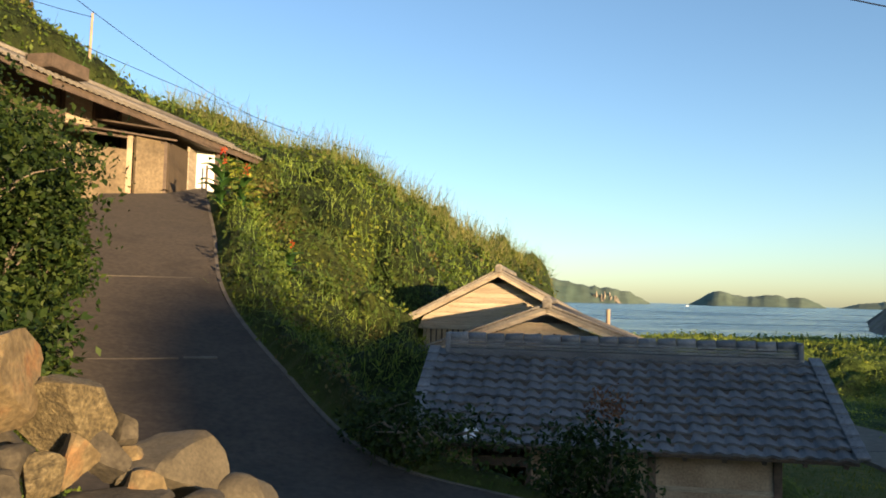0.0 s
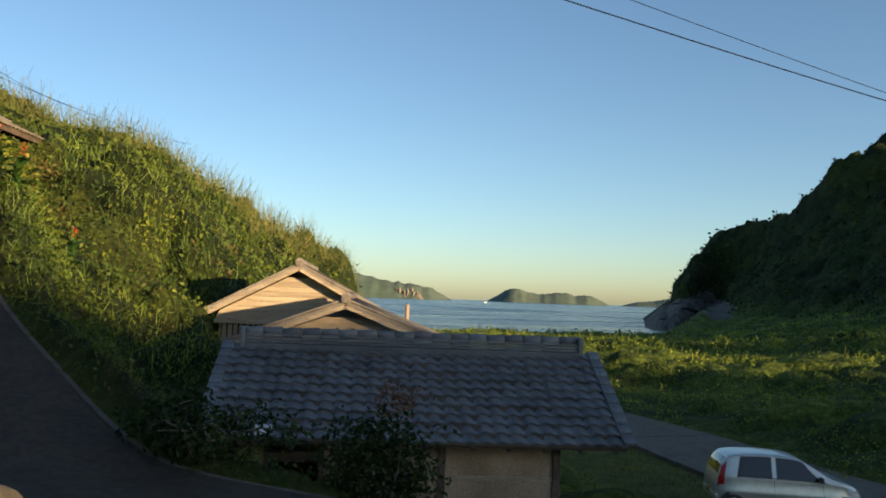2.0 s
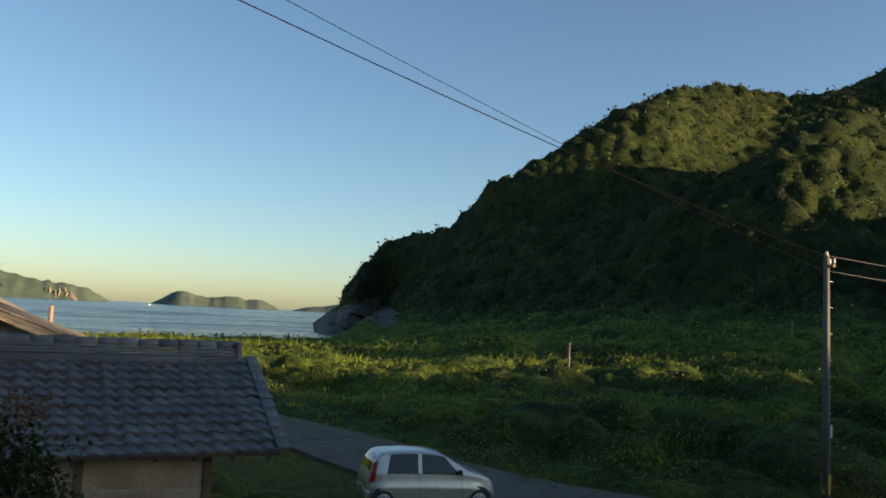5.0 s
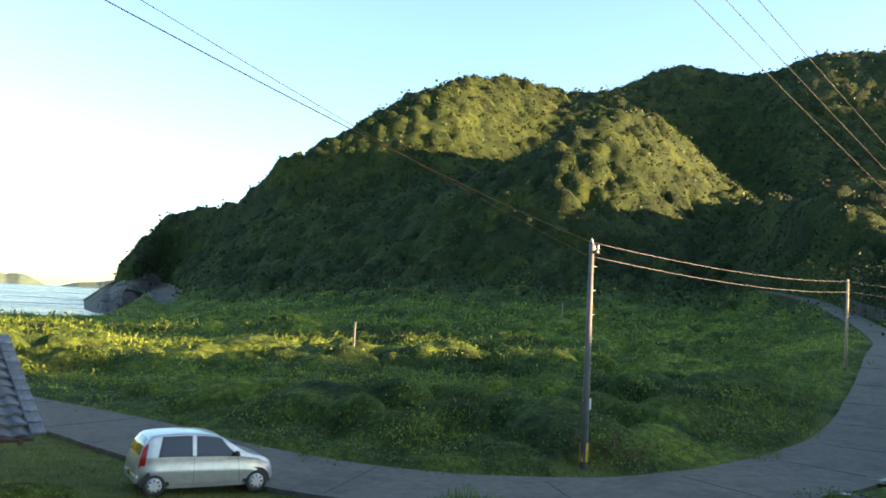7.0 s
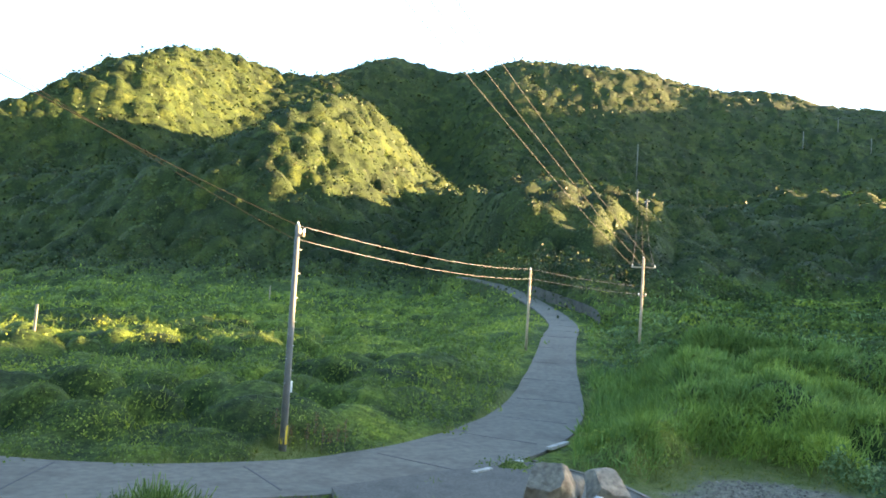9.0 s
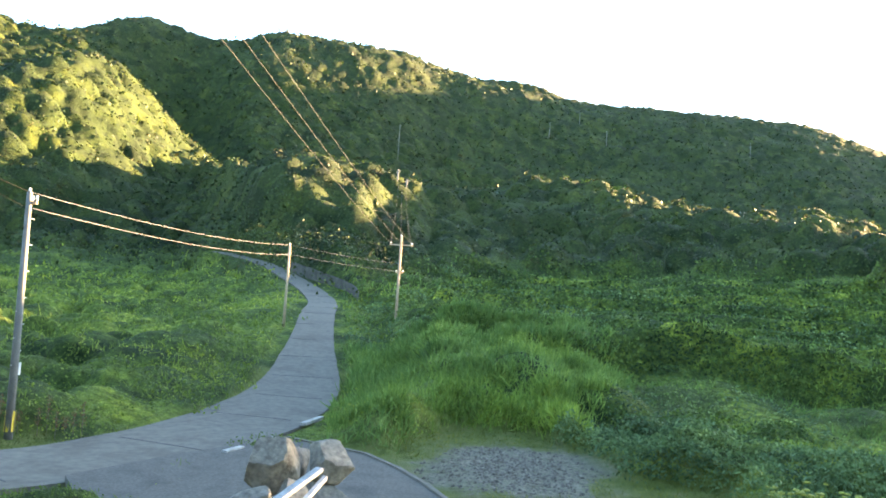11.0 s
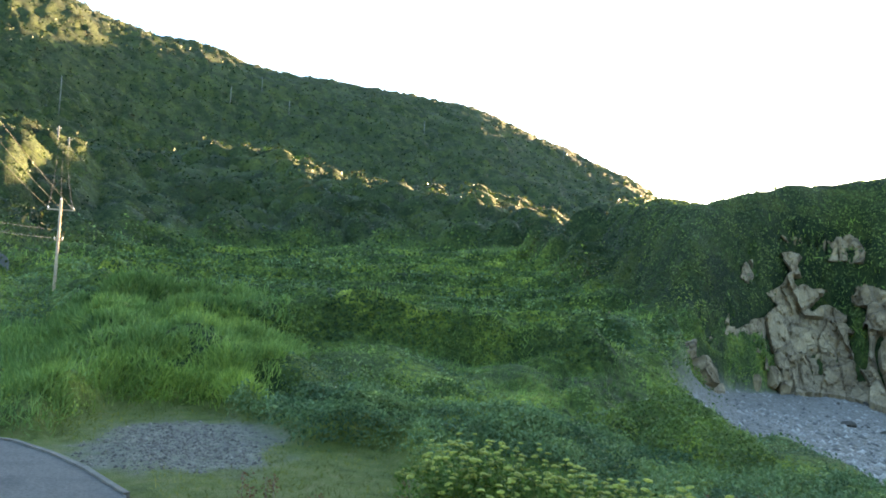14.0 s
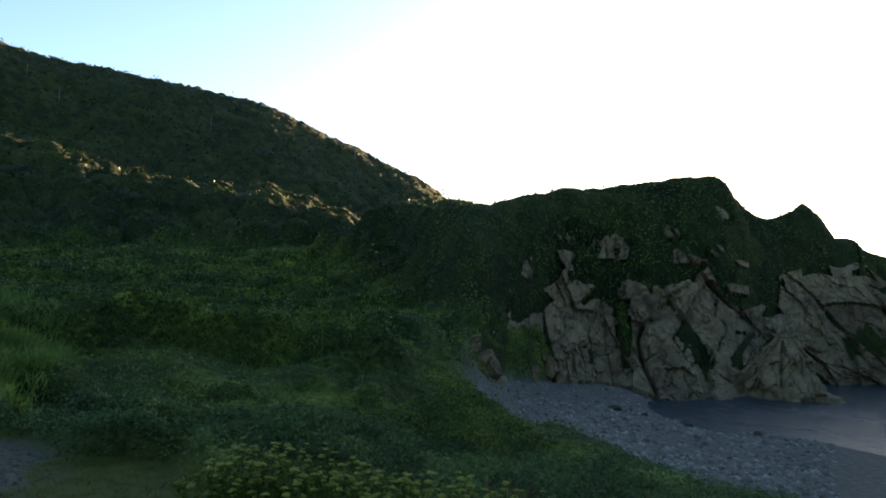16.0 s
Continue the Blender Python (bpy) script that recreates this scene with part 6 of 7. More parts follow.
SLATTED = surface("brown slatted door", (0.04, 0.028, 0.016), (0.085, 0.06, 0.035), 3.0, 0.85, 20.0, stretch=(9.0, 9.0, 0.4))
PLASTER = surface("stained grey plaster", (0.1, 0.073, 0.042), (0.19, 0.145, 0.088), 1.0, 0.95, 12.0, bumps=0.5)
RUST = surface("rusty sheet", (0.16, 0.09, 0.05), (0.26, 0.16, 0.09), 2.0, 0.8, 25.0)
WALLPTS = [(-7.82, 22.6), (-6.76, 23.47), (-5.97, 24.2), (-5.68, 25.81), (-5.66, 26.84), (-5.19, 27.45)]
upper_house()
leanto()
for x, y, z0, z1, r in ((-11.4, 33.6, 12.0, 18.75, 0.07), (-9.7, 20.5, 10.0, 17.0, 0.07)):
    mast = part("mast", tube_bm(bmesh.new(), [(x, y, z0), (x + 0.1, y, z1)], [r, r * 0.7], 8), POLE_WOOD)
    tagged(mast, "slender pale mast behind the old house", "mast", "masts behind the house")

# ---------------------------------------------------------------- poles and wires
BLACK = surface("black sheet", (0.02, 0.02, 0.02), (0.035, 0.035, 0.035), 3.0, 0.6, 20.0)
YELLOW = surface("yellow stripe", (0.5, 0.33, 0.02), (0.65, 0.45, 0.04), 3.0, 0.6, 20.0)
CERAMIC = surface("white insulator", (0.7, 0.68, 0.62), (0.85, 0.82, 0.76), 4.0, 0.25, 20.0)
STEEL = surface("galvanised steel", (0.35, 0.36, 0.36), (0.5, 0.5, 0.5), 4.0, 0.4, 30.0, metal=0.8)


def pole(x, y, z0, z1, r0, r1, mat, label, arms=(), guard=False, rungs=0, lean=(0, 0)):
    h = empty("utility_pole", pose(x, y, z0), label, "utility pole", "poles along the lane")
    H = z1 - z0
    top = Vector((lean[0], lean[1], H))
    part("shaft", tube_bm(bmesh.new(), [(0, 0, -0.3), tuple(top * 0.5), tuple(top)], [r0, (r0 + r1) / 2, r1], 14), mat, h)
    for hz, ang, w in arms:
        m = pose(lean[0] * hz / H, lean[1] * hz / H, hz, 0, 0, ang)
        arm = part("crossarm", box_bm(bmesh.new(), 0, -0.1, 0, w, 0.08, 0.09, 0.01, m), POLE_WOOD, h)
        for k in (-1, 0, 1):
            bm = bmesh.new()
            p = m @ Vector((k * w * 0.45, -0.1, 0.05))
            tube_bm(bm, [p, p + Vector((0, 0, 0.06)), p + Vector((0, 0, 0.1)), p + Vector((0, 0, 0.16))], [0.02, 0.05, 0.035, 0.045], 8)
            part("insulator", bm, CERAMIC, h)
    for i in range(rungs):
        s = 1 if i % 2 else -1
        zz = H * (0.3 + 0.65 * i / rungs)
        part("step_bolt", tube_bm(bmesh.new(), [(0, 0, zz), (s * 0.27, 0.02, zz)], 0.014, 6), STEEL, h)
    if guard:
        part("guard", tube_bm(bmesh.new(), [(0, 0, 0.2), (0, 0, 0.85)], r0 + 0.012, 16, False), BLACK, h, "black pole guard with yellow stripes")
        for k in range(6):
            m = pose(0, 0, 0.53, 0, 0, k * 60)
            part("stripe", box_bm(bmesh.new(), r0 + 0.014, 0, 0, 0.008, 0.075, 0.6, 0.0, m), YELLOW, h)
        box("plate", (-0.02, -r0 - 0.004, 2.05), (0.1, 0.02, 0.36), WHITE_PAINT, h, 0.003, "small white plate")
    part("cap", tube_bm(bmesh.new(), [tuple(top), tuple(top + Vector((0, 0, 0.12)))], [0.06, 0.03], 8), CERAMIC, h)
    return h


PA, PB, PC, PW = Vector((24.86, 11.81, 10.41)), Vector((59.6, 10.0, 11.4)), Vector((66.4, 2.4, 13.1)), Vector((-12.0, 7.4, 13.6))
pole(25.16, 11.85, gz(25.16, 11.85) - 0.02, 10.41, 0.125, 0.08, POLE_CONCRETE, "tall grey concrete utility pole with a striped guard", ((6.9, 60, 0.45),), True, 12, (-0.3, -0.04))
pole(59.6, 10.0, 5.6, 11.4, 0.1, 0.075, POLE_WOOD, "plain sunlit wooden pole beside the lane")
pole(66.4, 2.4, 5.4, 13.1, 0.12, 0.09, POLE_WOOD, "wooden utility pole with a crossarm by the lane", ((7.0, 80, 1.9), (4.8, 80, 0.6)), False, 6)
pole(-12.0, 7.4, gz(-12, 7.4), 16.8, 0.17, 0.12, POLE_CONCRETE, "concrete utility pole above the lane", ((5.5, 70, 1.5),))
slope_r = np.arange(60.0, 820.0, 2.0)
for k, (az, el0, el1) in enumerate([(87.25, 9.4, 12.0), (87.35, 6.9, 8.9), (88.0, 6.3, 8.3), (97.6, 11.2, 12.8), (99.6, 12.5, 13.6), (101.5, 10.9, 12.3), (110.8, 10.5, 11.6), (120.5, 9.3, 10.3)]):
    px, py = polar(az, slope_r)
    seen = np.degrees(np.arctan2(ground(px, py) + 1.5 - 8, slope_r))
    r = float(slope_r[min(len(slope_r) - 1, int(np.argmax(seen >= el0)))])
    x, y = polar(az, r)
    z0, z1 = gz(x, y), 8 + r * math.tan(radians(el1))
    pole(float(x), float(y), z0, z1, 0.2, 0.16, POLE_CONCRETE, "distant utility pole on the wooded slope", ((z1 - z0 - 0.4, 30, 1.8),) if k < 3 else ())


def wire(p, q, sag, label, r=0.009, mat=None):
    pts = []
    for i in range(25):
        f = i / 24
        v = Vector(p).lerp(Vector(q), f)
        pts.append(v - Vector((0, 0, sag * 4 * f * (1 - f))))
    return tagged(part("wire", tube_bm(bmesh.new(), pts, r, 6), mat or WIRE), label, "wire", "overhead wires")


wire(PA + Vector((0, 0, 0.0)), PW, 0.55, "black overhead wire crossing the meadow")
wire(PA + Vector((0.05, 0.1, -0.45)), PW + Vector((0.2, 0.5, 0.9)), 0.4, "thin overhead wire beside the black one", 0.006)
for p, q in ((PA + Vector((0, 0, 0.0)), PB), (PA + Vector((0, 0, -0.45)), PB + Vector((0, 0, -0.7)))):
    wire(p, q, 0.35, "pale overhead wire between the lane poles", 0.009, BRIGHT_WIRE)
for dz in (0.0, -0.6):
    wire(PB + Vector((0, 0, dz * 1.1)), PC + Vector((0, 0, -2.2 + dz)), 0.12, "pale overhead wire between the lane poles", 0.009, BRIGHT_WIRE)
for k in (-1, 0, 1):
    wire(PC + Vector((0.15, k * 0.85, -0.6)), (-11.8, 6.6 + k * 0.35, 15.9), 0.5, "overhead wire running up the valley", 0.008, GREY_WIRE)
    wire(PC + Vector((0.15, k * 0.85, -0.6)), (139.8, 5.6 + k * 0.6, 27.6), 1.5, "overhead wire running up the valley", 0.014, GREY_WIRE)
wire((-9.6, 20.5, 16.6), (-6.0, 60, 19.5), 0.8, "overhead wire above the old house", 0.012)
wire((-11.3, 33.6, 18.6), (-12, 7.4, 14.4), 0.6, "overhead wire above the old house", 0.012)
wire((-12, 7.6, 14.2), (1.0, 62, 18.2), 0.9, "overhead wire above the hillside", 0.009)

for x, y, h0 in ((43.8, 38.1, 2.7), (98.0, 50.0, 2.9)):
    post = part("marker_post", box_bm(bmesh.new(), 0, 0, h0 / 2, 0.14, 0.14, h0 + 0.6, 0.015), BOARD)
    post.matrix_world = pose(x, y, gz(x, y) + 0.2, 0, 1.5, 20)
    tagged(post, "pale marker post standing in the meadow", "post", "marker posts")

# retaining wall where the lane bends, and an old field wall
def stone_wall(points, height, thick, label):
    line = spline(points, 0.5)
    holder = empty("retaining_wall", Matrix(), label, "wall")
    bm = bmesh.new()
    pr = None
    for p in line:
        z = gz(p.x, p.y)
        ring = [bm.verts.new((p.x + dx, p.y, zz)) for dx, zz in ((-thick / 2, z - 0.3), (-thick / 2, z + height), (thick / 2, z + height), (thick / 2, z - 0.3))]
        if pr:
            for k in range(4):
                bm.faces.new((pr[k], pr[(k + 1) % 4], ring[(k + 1) % 4], ring[k]))
        pr = ring
    part("wall_core", bm, WALL_STONE, holder)


WALL_STONE = surface("dark wall stone", (0.022, 0.021, 0.018), (0.07, 0.066, 0.056), 1.2, 0.95, 8.0, bumps=0.8, dist=0.1)
stone_wall([(80.5, 6.6, 0), (88, 7.8, 0), (96, 11.2, 0), (104, 15.6, 0), (112, 19, 0)], 1.35, 0.5, "dark stone retaining wall along the bending lane")
stone_wall([(110, -14, 0), (112, -22, 0), (112, -30, 0), (110, -38, 0)], 1.5, 0.8, "low grey field wall across the old terraces")

boat = part("boat", box_bm(bmesh.new(), 0, 0, 0.6, 9, 3, 2.2, 0.5), WHITE_PAINT)
bx, by = polar(21.0, 1900)
boat.matrix_world = pose(float(bx), float(by), 0, 0, 0, 30)
tagged(boat, "small white boat far out on the bay", "boat")

# ---------------------------------------------------------------- car
SILVER, nt, bs = material("silver car paint")
bs.inputs["Base Color"].default_value = (0.5, 0.5, 0.46, 1)
bs.inputs["Metallic"].default_value, bs.inputs["Roughness"].default_value = 0.55, 0.32
bs.inputs["Coat Weight"].default_value = 0.6
dust = noise_tex(nt, 9.0, 4.0)
nt.links.new(ramp(nt, dust.outputs["Fac"], [(0.3, (0.44, 0.44, 0.4)), (0.7, (0.54, 0.54, 0.5))]), bs.inputs["Base Color"])
CARGLASS, nt, bs = material("tinted window glass")
bs.inputs["Base Color"].default_value, bs.inputs["Roughness"].default_value = (0.012, 0.014, 0.015, 1), 0.05
bs.inputs["Coat Weight"].default_value = 0.25
RUBBER = surface("tyre rubber", (0.02, 0.02, 0.02), (0.035, 0.035, 0.033), 8.0, 0.8, 40.0)
TRIM = surface("black plastic trim", (0.018, 0.018, 0.018), (0.03, 0.03, 0.03), 8.0, 0.6, 40.0)
REDLAMP = surface("red lamp lens", (0.35, 0.012, 0.012), (0.45, 0.02, 0.015), 8.0, 0.2, 40.0)
LAMPGLASS = surface("clear lamp lens", (0.6, 0.62, 0.62), (0.75, 0.76, 0.76), 8.0, 0.12, 40.0)
HUBCAP = surface("silver wheel cover", (0.55, 0.55, 0.55), (0.68, 0.68, 0.68), 8.0, 0.35, 40.0, metal=0.4)

CL = 3.39


def car_outline(x):
    """Roof or bonnet height, belt height and lower edge at x from the tail."""
    top = np.interp(x, [0, 0.06, 0.16, 0.3, 0.6, 1.1, 1.6, 1.95, 2.3, 2.62, 2.8, 3.1, 3.28, 3.36, 3.39], [0.72, 0.95, 1.22, 1.395, 1.45, 1.47, 1.455, 1.40, 1.2, 1.0, 0.94, 0.86, 0.76, 0.64, 0.5])
    belt = np.interp(x, [0, 0.1, 0.6, 2.5, 2.9, 3.25, 3.39], [0.68, 0.9, 0.93, 0.89, 0.84, 0.7, 0.48])
    low = np.interp(x, [0, 0.15, 0.3, 3.05, 3.3, 3.39], [0.34, 0.24, 0.2, 0.2, 0.24, 0.32])
    return top, min(belt, top - 0.005), low


def car_point(x, v):
    """Point of the left half-shell: v 0 sill, 1 belt, 2 roof edge, 3 roof middle."""
    top, belt, low = car_outline(x)
    plan = 0.737 * (1 - 0.16 * max(0, (0.45 - x) / 0.45) ** 2 - 0.30 * max(0, (x - 2.75) / 0.64) ** 2.2)
    cabin = np.interp(top - belt, [0.0, 0.12, 0.55], [0.02, 0.06, 0.165])
    edge_z = belt + (top - belt) * 0.93
    if v <= 1:
        z = low + (belt - low) * v
        y = plan * (0.955 + 0.045 * math.sin(math.pi * min(1, v * 1.15)))
        if 0.5 < v < 0.62:
            y += 0.006
    elif v <= 2:
        t = v - 1
        z = belt + (edge_z - belt) * t
        y = plan * 0.962 - cabin * t
    else:
        t = v - 2
        y = (plan * 0.962 - cabin) * math.cos(t * math.pi / 2) ** 0.75 if t < 1 else 0.0
        z = edge_z + (top - edge_z) * math.sin(t * math.pi / 2) ** 0.8
    return Vector((x, y, z))


def car_patch(xs, vs, side, off):
    """A panel on the shell between functions of position: xs(u, w) and vs(u, w), u and w from 0 to 1."""
    bm = bmesh.new()
    n, m = 10, 6
    grid = []
    for i in range(n + 1):
        row = []
        for j in range(m + 1):
            u, w = i / n, j / m
            x, v = xs(u, w), vs(u, w)
            p = car_point(x, v)
            e = 0.004
            a, b = car_point(min(CL, x + e), v) - car_point(max(0, x - e), v), car_point(x, min(3, v + e)) - car_point(x, max(0, v - e))
            nrm = a.cross(b)
            nrm = nrm.normalized() if nrm.length > 1e-9 else Vector((0, 1, 0))
            if nrm.y < 0:
                nrm = -nrm
            q = p + nrm * off
            row.append(bm.verts.new((q.x, q.y * side, q.z)))
        grid.append(row)
    for i in range(n):
        for j in range(m):
            f = bm.faces.new((grid[i][j], grid[i + 1][j], grid[i + 1][j + 1], grid[i][j + 1]))
            f.smooth = True
    return bm


def car(m):
    c = empty("car", m, "small silver hatchback parked on the rough grass", "car")
    bm = bmesh.new()
    vs = [0, 0.15, 0.3, 0.45, 0.52, 0.58, 0.65, 0.8, 0.92, 1, 1.08, 1.3, 1.6, 1.85, 2, 2.1, 2.25, 2.45, 2.7, 3]
    xs = [0, 0.015, 0.04, 0.08, 0.13, 0.19, 0.26, 0.34, 0.45] + [0.55 + i * 0.11 for i in range(22)] + [2.95, 3.05, 3.15, 3.22, 3.28, 3.33, 3.37, 3.39]
    rows = []
    for x in xs:
        left = [car_point(x, v) for v in vs]
        ring = [bm.verts.new(p) for p in left] + [bm.verts.new((p.x, -p.y, p.z)) for p in reversed(left[:-1])]
        rows.append(ring)
    for a, b in zip(rows, rows[1:]):
        for k in range(len(a)):
            j = (k + 1) % len(a)
            f = bm.faces.new((a[k], a[j], b[j], b[k]))
            f.smooth = True
    bm.faces.new(rows[0])
    bm.faces.new(list(reversed(rows[-1])))
    bmesh.ops.recalc_face_normals(bm, faces=bm.faces[:])
    body = part("body", bm, SILVER, c)
    lerp = lambda a, b, t: a + (b - a) * t
    for s in (1, -1):
        part("window_surround", car_patch(lambda u, w: lerp(lerp(0.42, 0.58, w), 1.3, u) + (0.06 * (1 - u) * (1 - w)), lambda u, w: lerp(1.02, 1.96, w), s, 0.003), TRIM, c)
        part("window_surround", car_patch(lambda u, w: lerp(1.375, lerp(2.52, 2.02, w), u), lambda u, w: lerp(1.02, 1.96, w), s, 0.003), TRIM, c)
        part("roof_strip", car_patch(lambda u, w: lerp(0.3, 2.0, u), lambda u, w: lerp(2.1, 2.14, w), s, 0.006), TRIM, c)
        part("rear_window", car_patch(lambda u, w: lerp(lerp(0.47, 0.62, w), lerp(1.27, 1.27, w), u) + (0.06 * (1 - u) * (1 - w)), lambda u, w: lerp(1.08, 1.9, w), s, 0.005), CARGLASS, c)
        part("front_window", car_patch(lambda u, w: lerp(1.4, lerp(2.46, 1.98, w), u), lambda u, w: lerp(1.08, 1.9, w), s, 0.005), CARGLASS, c)
        part("pillar", car_patch(lambda u, w: lerp(1.29, 1.385, u), lambda u, w: lerp(1.06, 1.9, w), s, 0.004), SILVER, c)
        part("tail_lamp", car_patch(lambda u, w: lerp(0.05 + 0.09 * w, 0.24 + 0.03 * w - 0.05 * (1 - w), u), lambda u, w: lerp(0.75, 1.85, w), s, 0.012), REDLAMP, c)
        part("headlamp", car_patch(lambda u, w: lerp(2.98, 3.3, u), lambda u, w: lerp(0.72, 1.0, w) + 0.15 * (1 - u), s, 0.008), LAMPGLASS, c)
        part("sill", car_patch(lambda u, w: lerp(0.75, 2.55, u), lambda u, w: lerp(0.0, 0.1, w), s, 0.012), SILVER, c)
        for x in (1.335, 2.42):
            part("door_gap", car_patch(lambda u, w: x + lerp(-0.004, 0.004, u) + (0.06 * (1 - w) if x > 2 else 0), lambda u, w: lerp(0.12, 1.0, w), s, 0.003), TRIM, c)
        for x in (1.18, 2.2):
            part("door_handle", car_patch(lambda u, w: lerp(x - 0.08, x + 0.08, u), lambda u, w: lerp(0.83, 0.88, w), s, 0.02), SILVER, c)
        part("mirror", box_bm(bmesh.new(), 2.36, s * 0.8, 0.98, 0.1, 0.17, 0.13, 0.04), TRIM if s < 0 else SILVER, c)
        part("belt_trim", car_patch(lambda u, w: lerp(0.5, 2.5, u), lambda u, w: lerp(1.03, 1.07, w), s, 0.006), TRIM, c)
        for x in (0.42, 2.91):
            # flat black sheet on the flank paints the dark of the wheel well
            bm = bmesh.new()
            pts = [(0.355 * math.cos(k * math.pi / 14), 0.355 * math.sin(k * math.pi / 14)) for k in range(15)]
            mid = [bm.verts.new((x + a, s * 0.727, 0.27 + b)) for a, b in pts]
            low = [bm.verts.new((x + a, s * 0.727, 0.255)) for a in (-0.3, 0.3)]
            bm.faces.new([low[1]] + mid + [low[0]])
            part("wheel_well_shade", bm, TRIM, c)
            w = part("wheel", tube_bm(bmesh.new(), [(x, s * 0.56, 0.275), (x, s * 0.735, 0.275)], 0.2, 20), TRIM, c)
            bm = bmesh.new()
            prof = [(0.2, 0.735), (0.255, 0.745), (0.275, 0.72), (0.277, 0.66), (0.275, 0.6), (0.25, 0.56), (0.2, 0.56)]
            rings = [[bm.verts.new((x + r * math.cos(k * math.pi / 14), s * y, 0.275 + r * math.sin(k * math.pi / 14))) for k in range(28)] for r, y in prof]
            for a, b in zip(rings, rings[1:]):
                for k in range(28):
                    f = bm.faces.new((a[k], a[(k + 1) % 28], b[(k + 1) % 28], b[k]))
                    f.smooth = True
            part("tyre", bm, RUBBER, w)
            part("wheel_cover", tube_bm(bmesh.new(), [(x, s * 0.738, 0.275), (x, s * 0.752, 0.275)], [0.19, 0.12], 20), HUBCAP, w)
            for k in range(8):
                mm = pose(x, s * 0.752, 0.275, 0, k * 45, 0)
                part("cover_slot", box_bm(bmesh.new(), 0.128, 0, 0, 0.05, 0.012, 0.034, 0.004, mm), TRIM, w)
    # glass and lamps fore and aft
    def across(x0, x1, half0, half1, off, v=None):
        bm = bmesh.new()
        rows = []
        for i in range(7):
            x = x0 + (x1 - x0) * i / 6
            top = car_outline(x)[0]
            half = half0 + (half1 - half0) * i / 6
            n = Vector((-(car_outline(x + 0.01)[0] - car_outline(x - 0.01)[0]), 0, 0.02)).normalized() * off
            row = []
            for k in range(9):
                t = k / 4 - 1
                y = half * t
                row.append(bm.verts.new((x + n.x, y, top + n.z - 0.035 * t * t * abs(t))))
            rows.append(row)
        for a, b in zip(rows, rows[1:]):
            for k in range(8):
                f = bm.faces.new((a[k], a[k + 1], b[k + 1], b[k]))
                f.smooth = True
        return bm
    part("windscreen", across(2.0, 2.6, 0.52, 0.62, 0.008), CARGLASS, c)
    part("tailgate_glass", across(0.075, 0.27, 0.56, 0.5, 0.012), CARGLASS, c)
    part("rear_bumper", box_bm(bmesh.new(), 0.03, 0, 0.42, 0.1, 1.3, 0.2, 0.045), SILVER, c)
    box("plate", (-0.025, 0, 0.5), (0.012, 0.33, 0.165), YELLOW, c, 0.003, "plain yellow plate")
    for k in range(3):
        box("bar", (-0.033, -0.09 + 0.09 * k, 0.49), (0.004, 0.05, 0.07), TRIM, c)
    part("grille", box_bm(bmesh.new(), 3.375, 0, 0.42, 0.03, 0.7, 0.12, 0.01), TRIM, c)
    part("aerial", tube_bm(bmesh.new(), [(1.9, 0.3, 1.4), (1.7, 0.3, 1.62)], 0.004, 5), TRIM, c)


rear, front = Vector((12.95, 17.1, 0)), Vector((15.23, 16.1, 0))
way = (front - rear).normalized()
ang = math.degrees(math.atan2(way.y, way.x))
# the near flank carries the two wheels named above; the car's middle lies 0.74 m beyond
left_side = Vector((-way.y, way.x, 0))
origin = rear - way * 0.42 + left_side * 0.74
car(pose(origin.x, origin.y, gz(14.0, 17.0), 0, 0, ang))

# ---------------------------------------------------------------- shrubs and near plants
LEAF_DARK = leaf_material("dark glossy leaves", (0.01, 0.024, 0.006), (0.024, 0.046, 0.01), (0.055, 0.08, 0.017), 0.8)
LEAF_UMBEL = leaf_material("pale yellow-green leaves", (0.05, 0.1, 0.015), (0.09, 0.15, 0.024), (0.14, 0.2, 0.04), 0.8)
UMBEL = surface("yellow flower head", (0.14, 0.16, 0.015), (0.27, 0.28, 0.035), 9.0, 0.9, 60.0, 0.9, bumps=1.0, dist=0.03, by_object=0.25)
BARK = surface("grey-brown bark", (0.1, 0.08, 0.06), (0.2, 0.16, 0.12), 6.0, 0.9, 40.0)
DOCK = leaf_material("rusty dock seed heads", (0.1, 0.04, 0.02), (0.16, 0.07, 0.03), (0.2, 0.1, 0.05), 1.0)


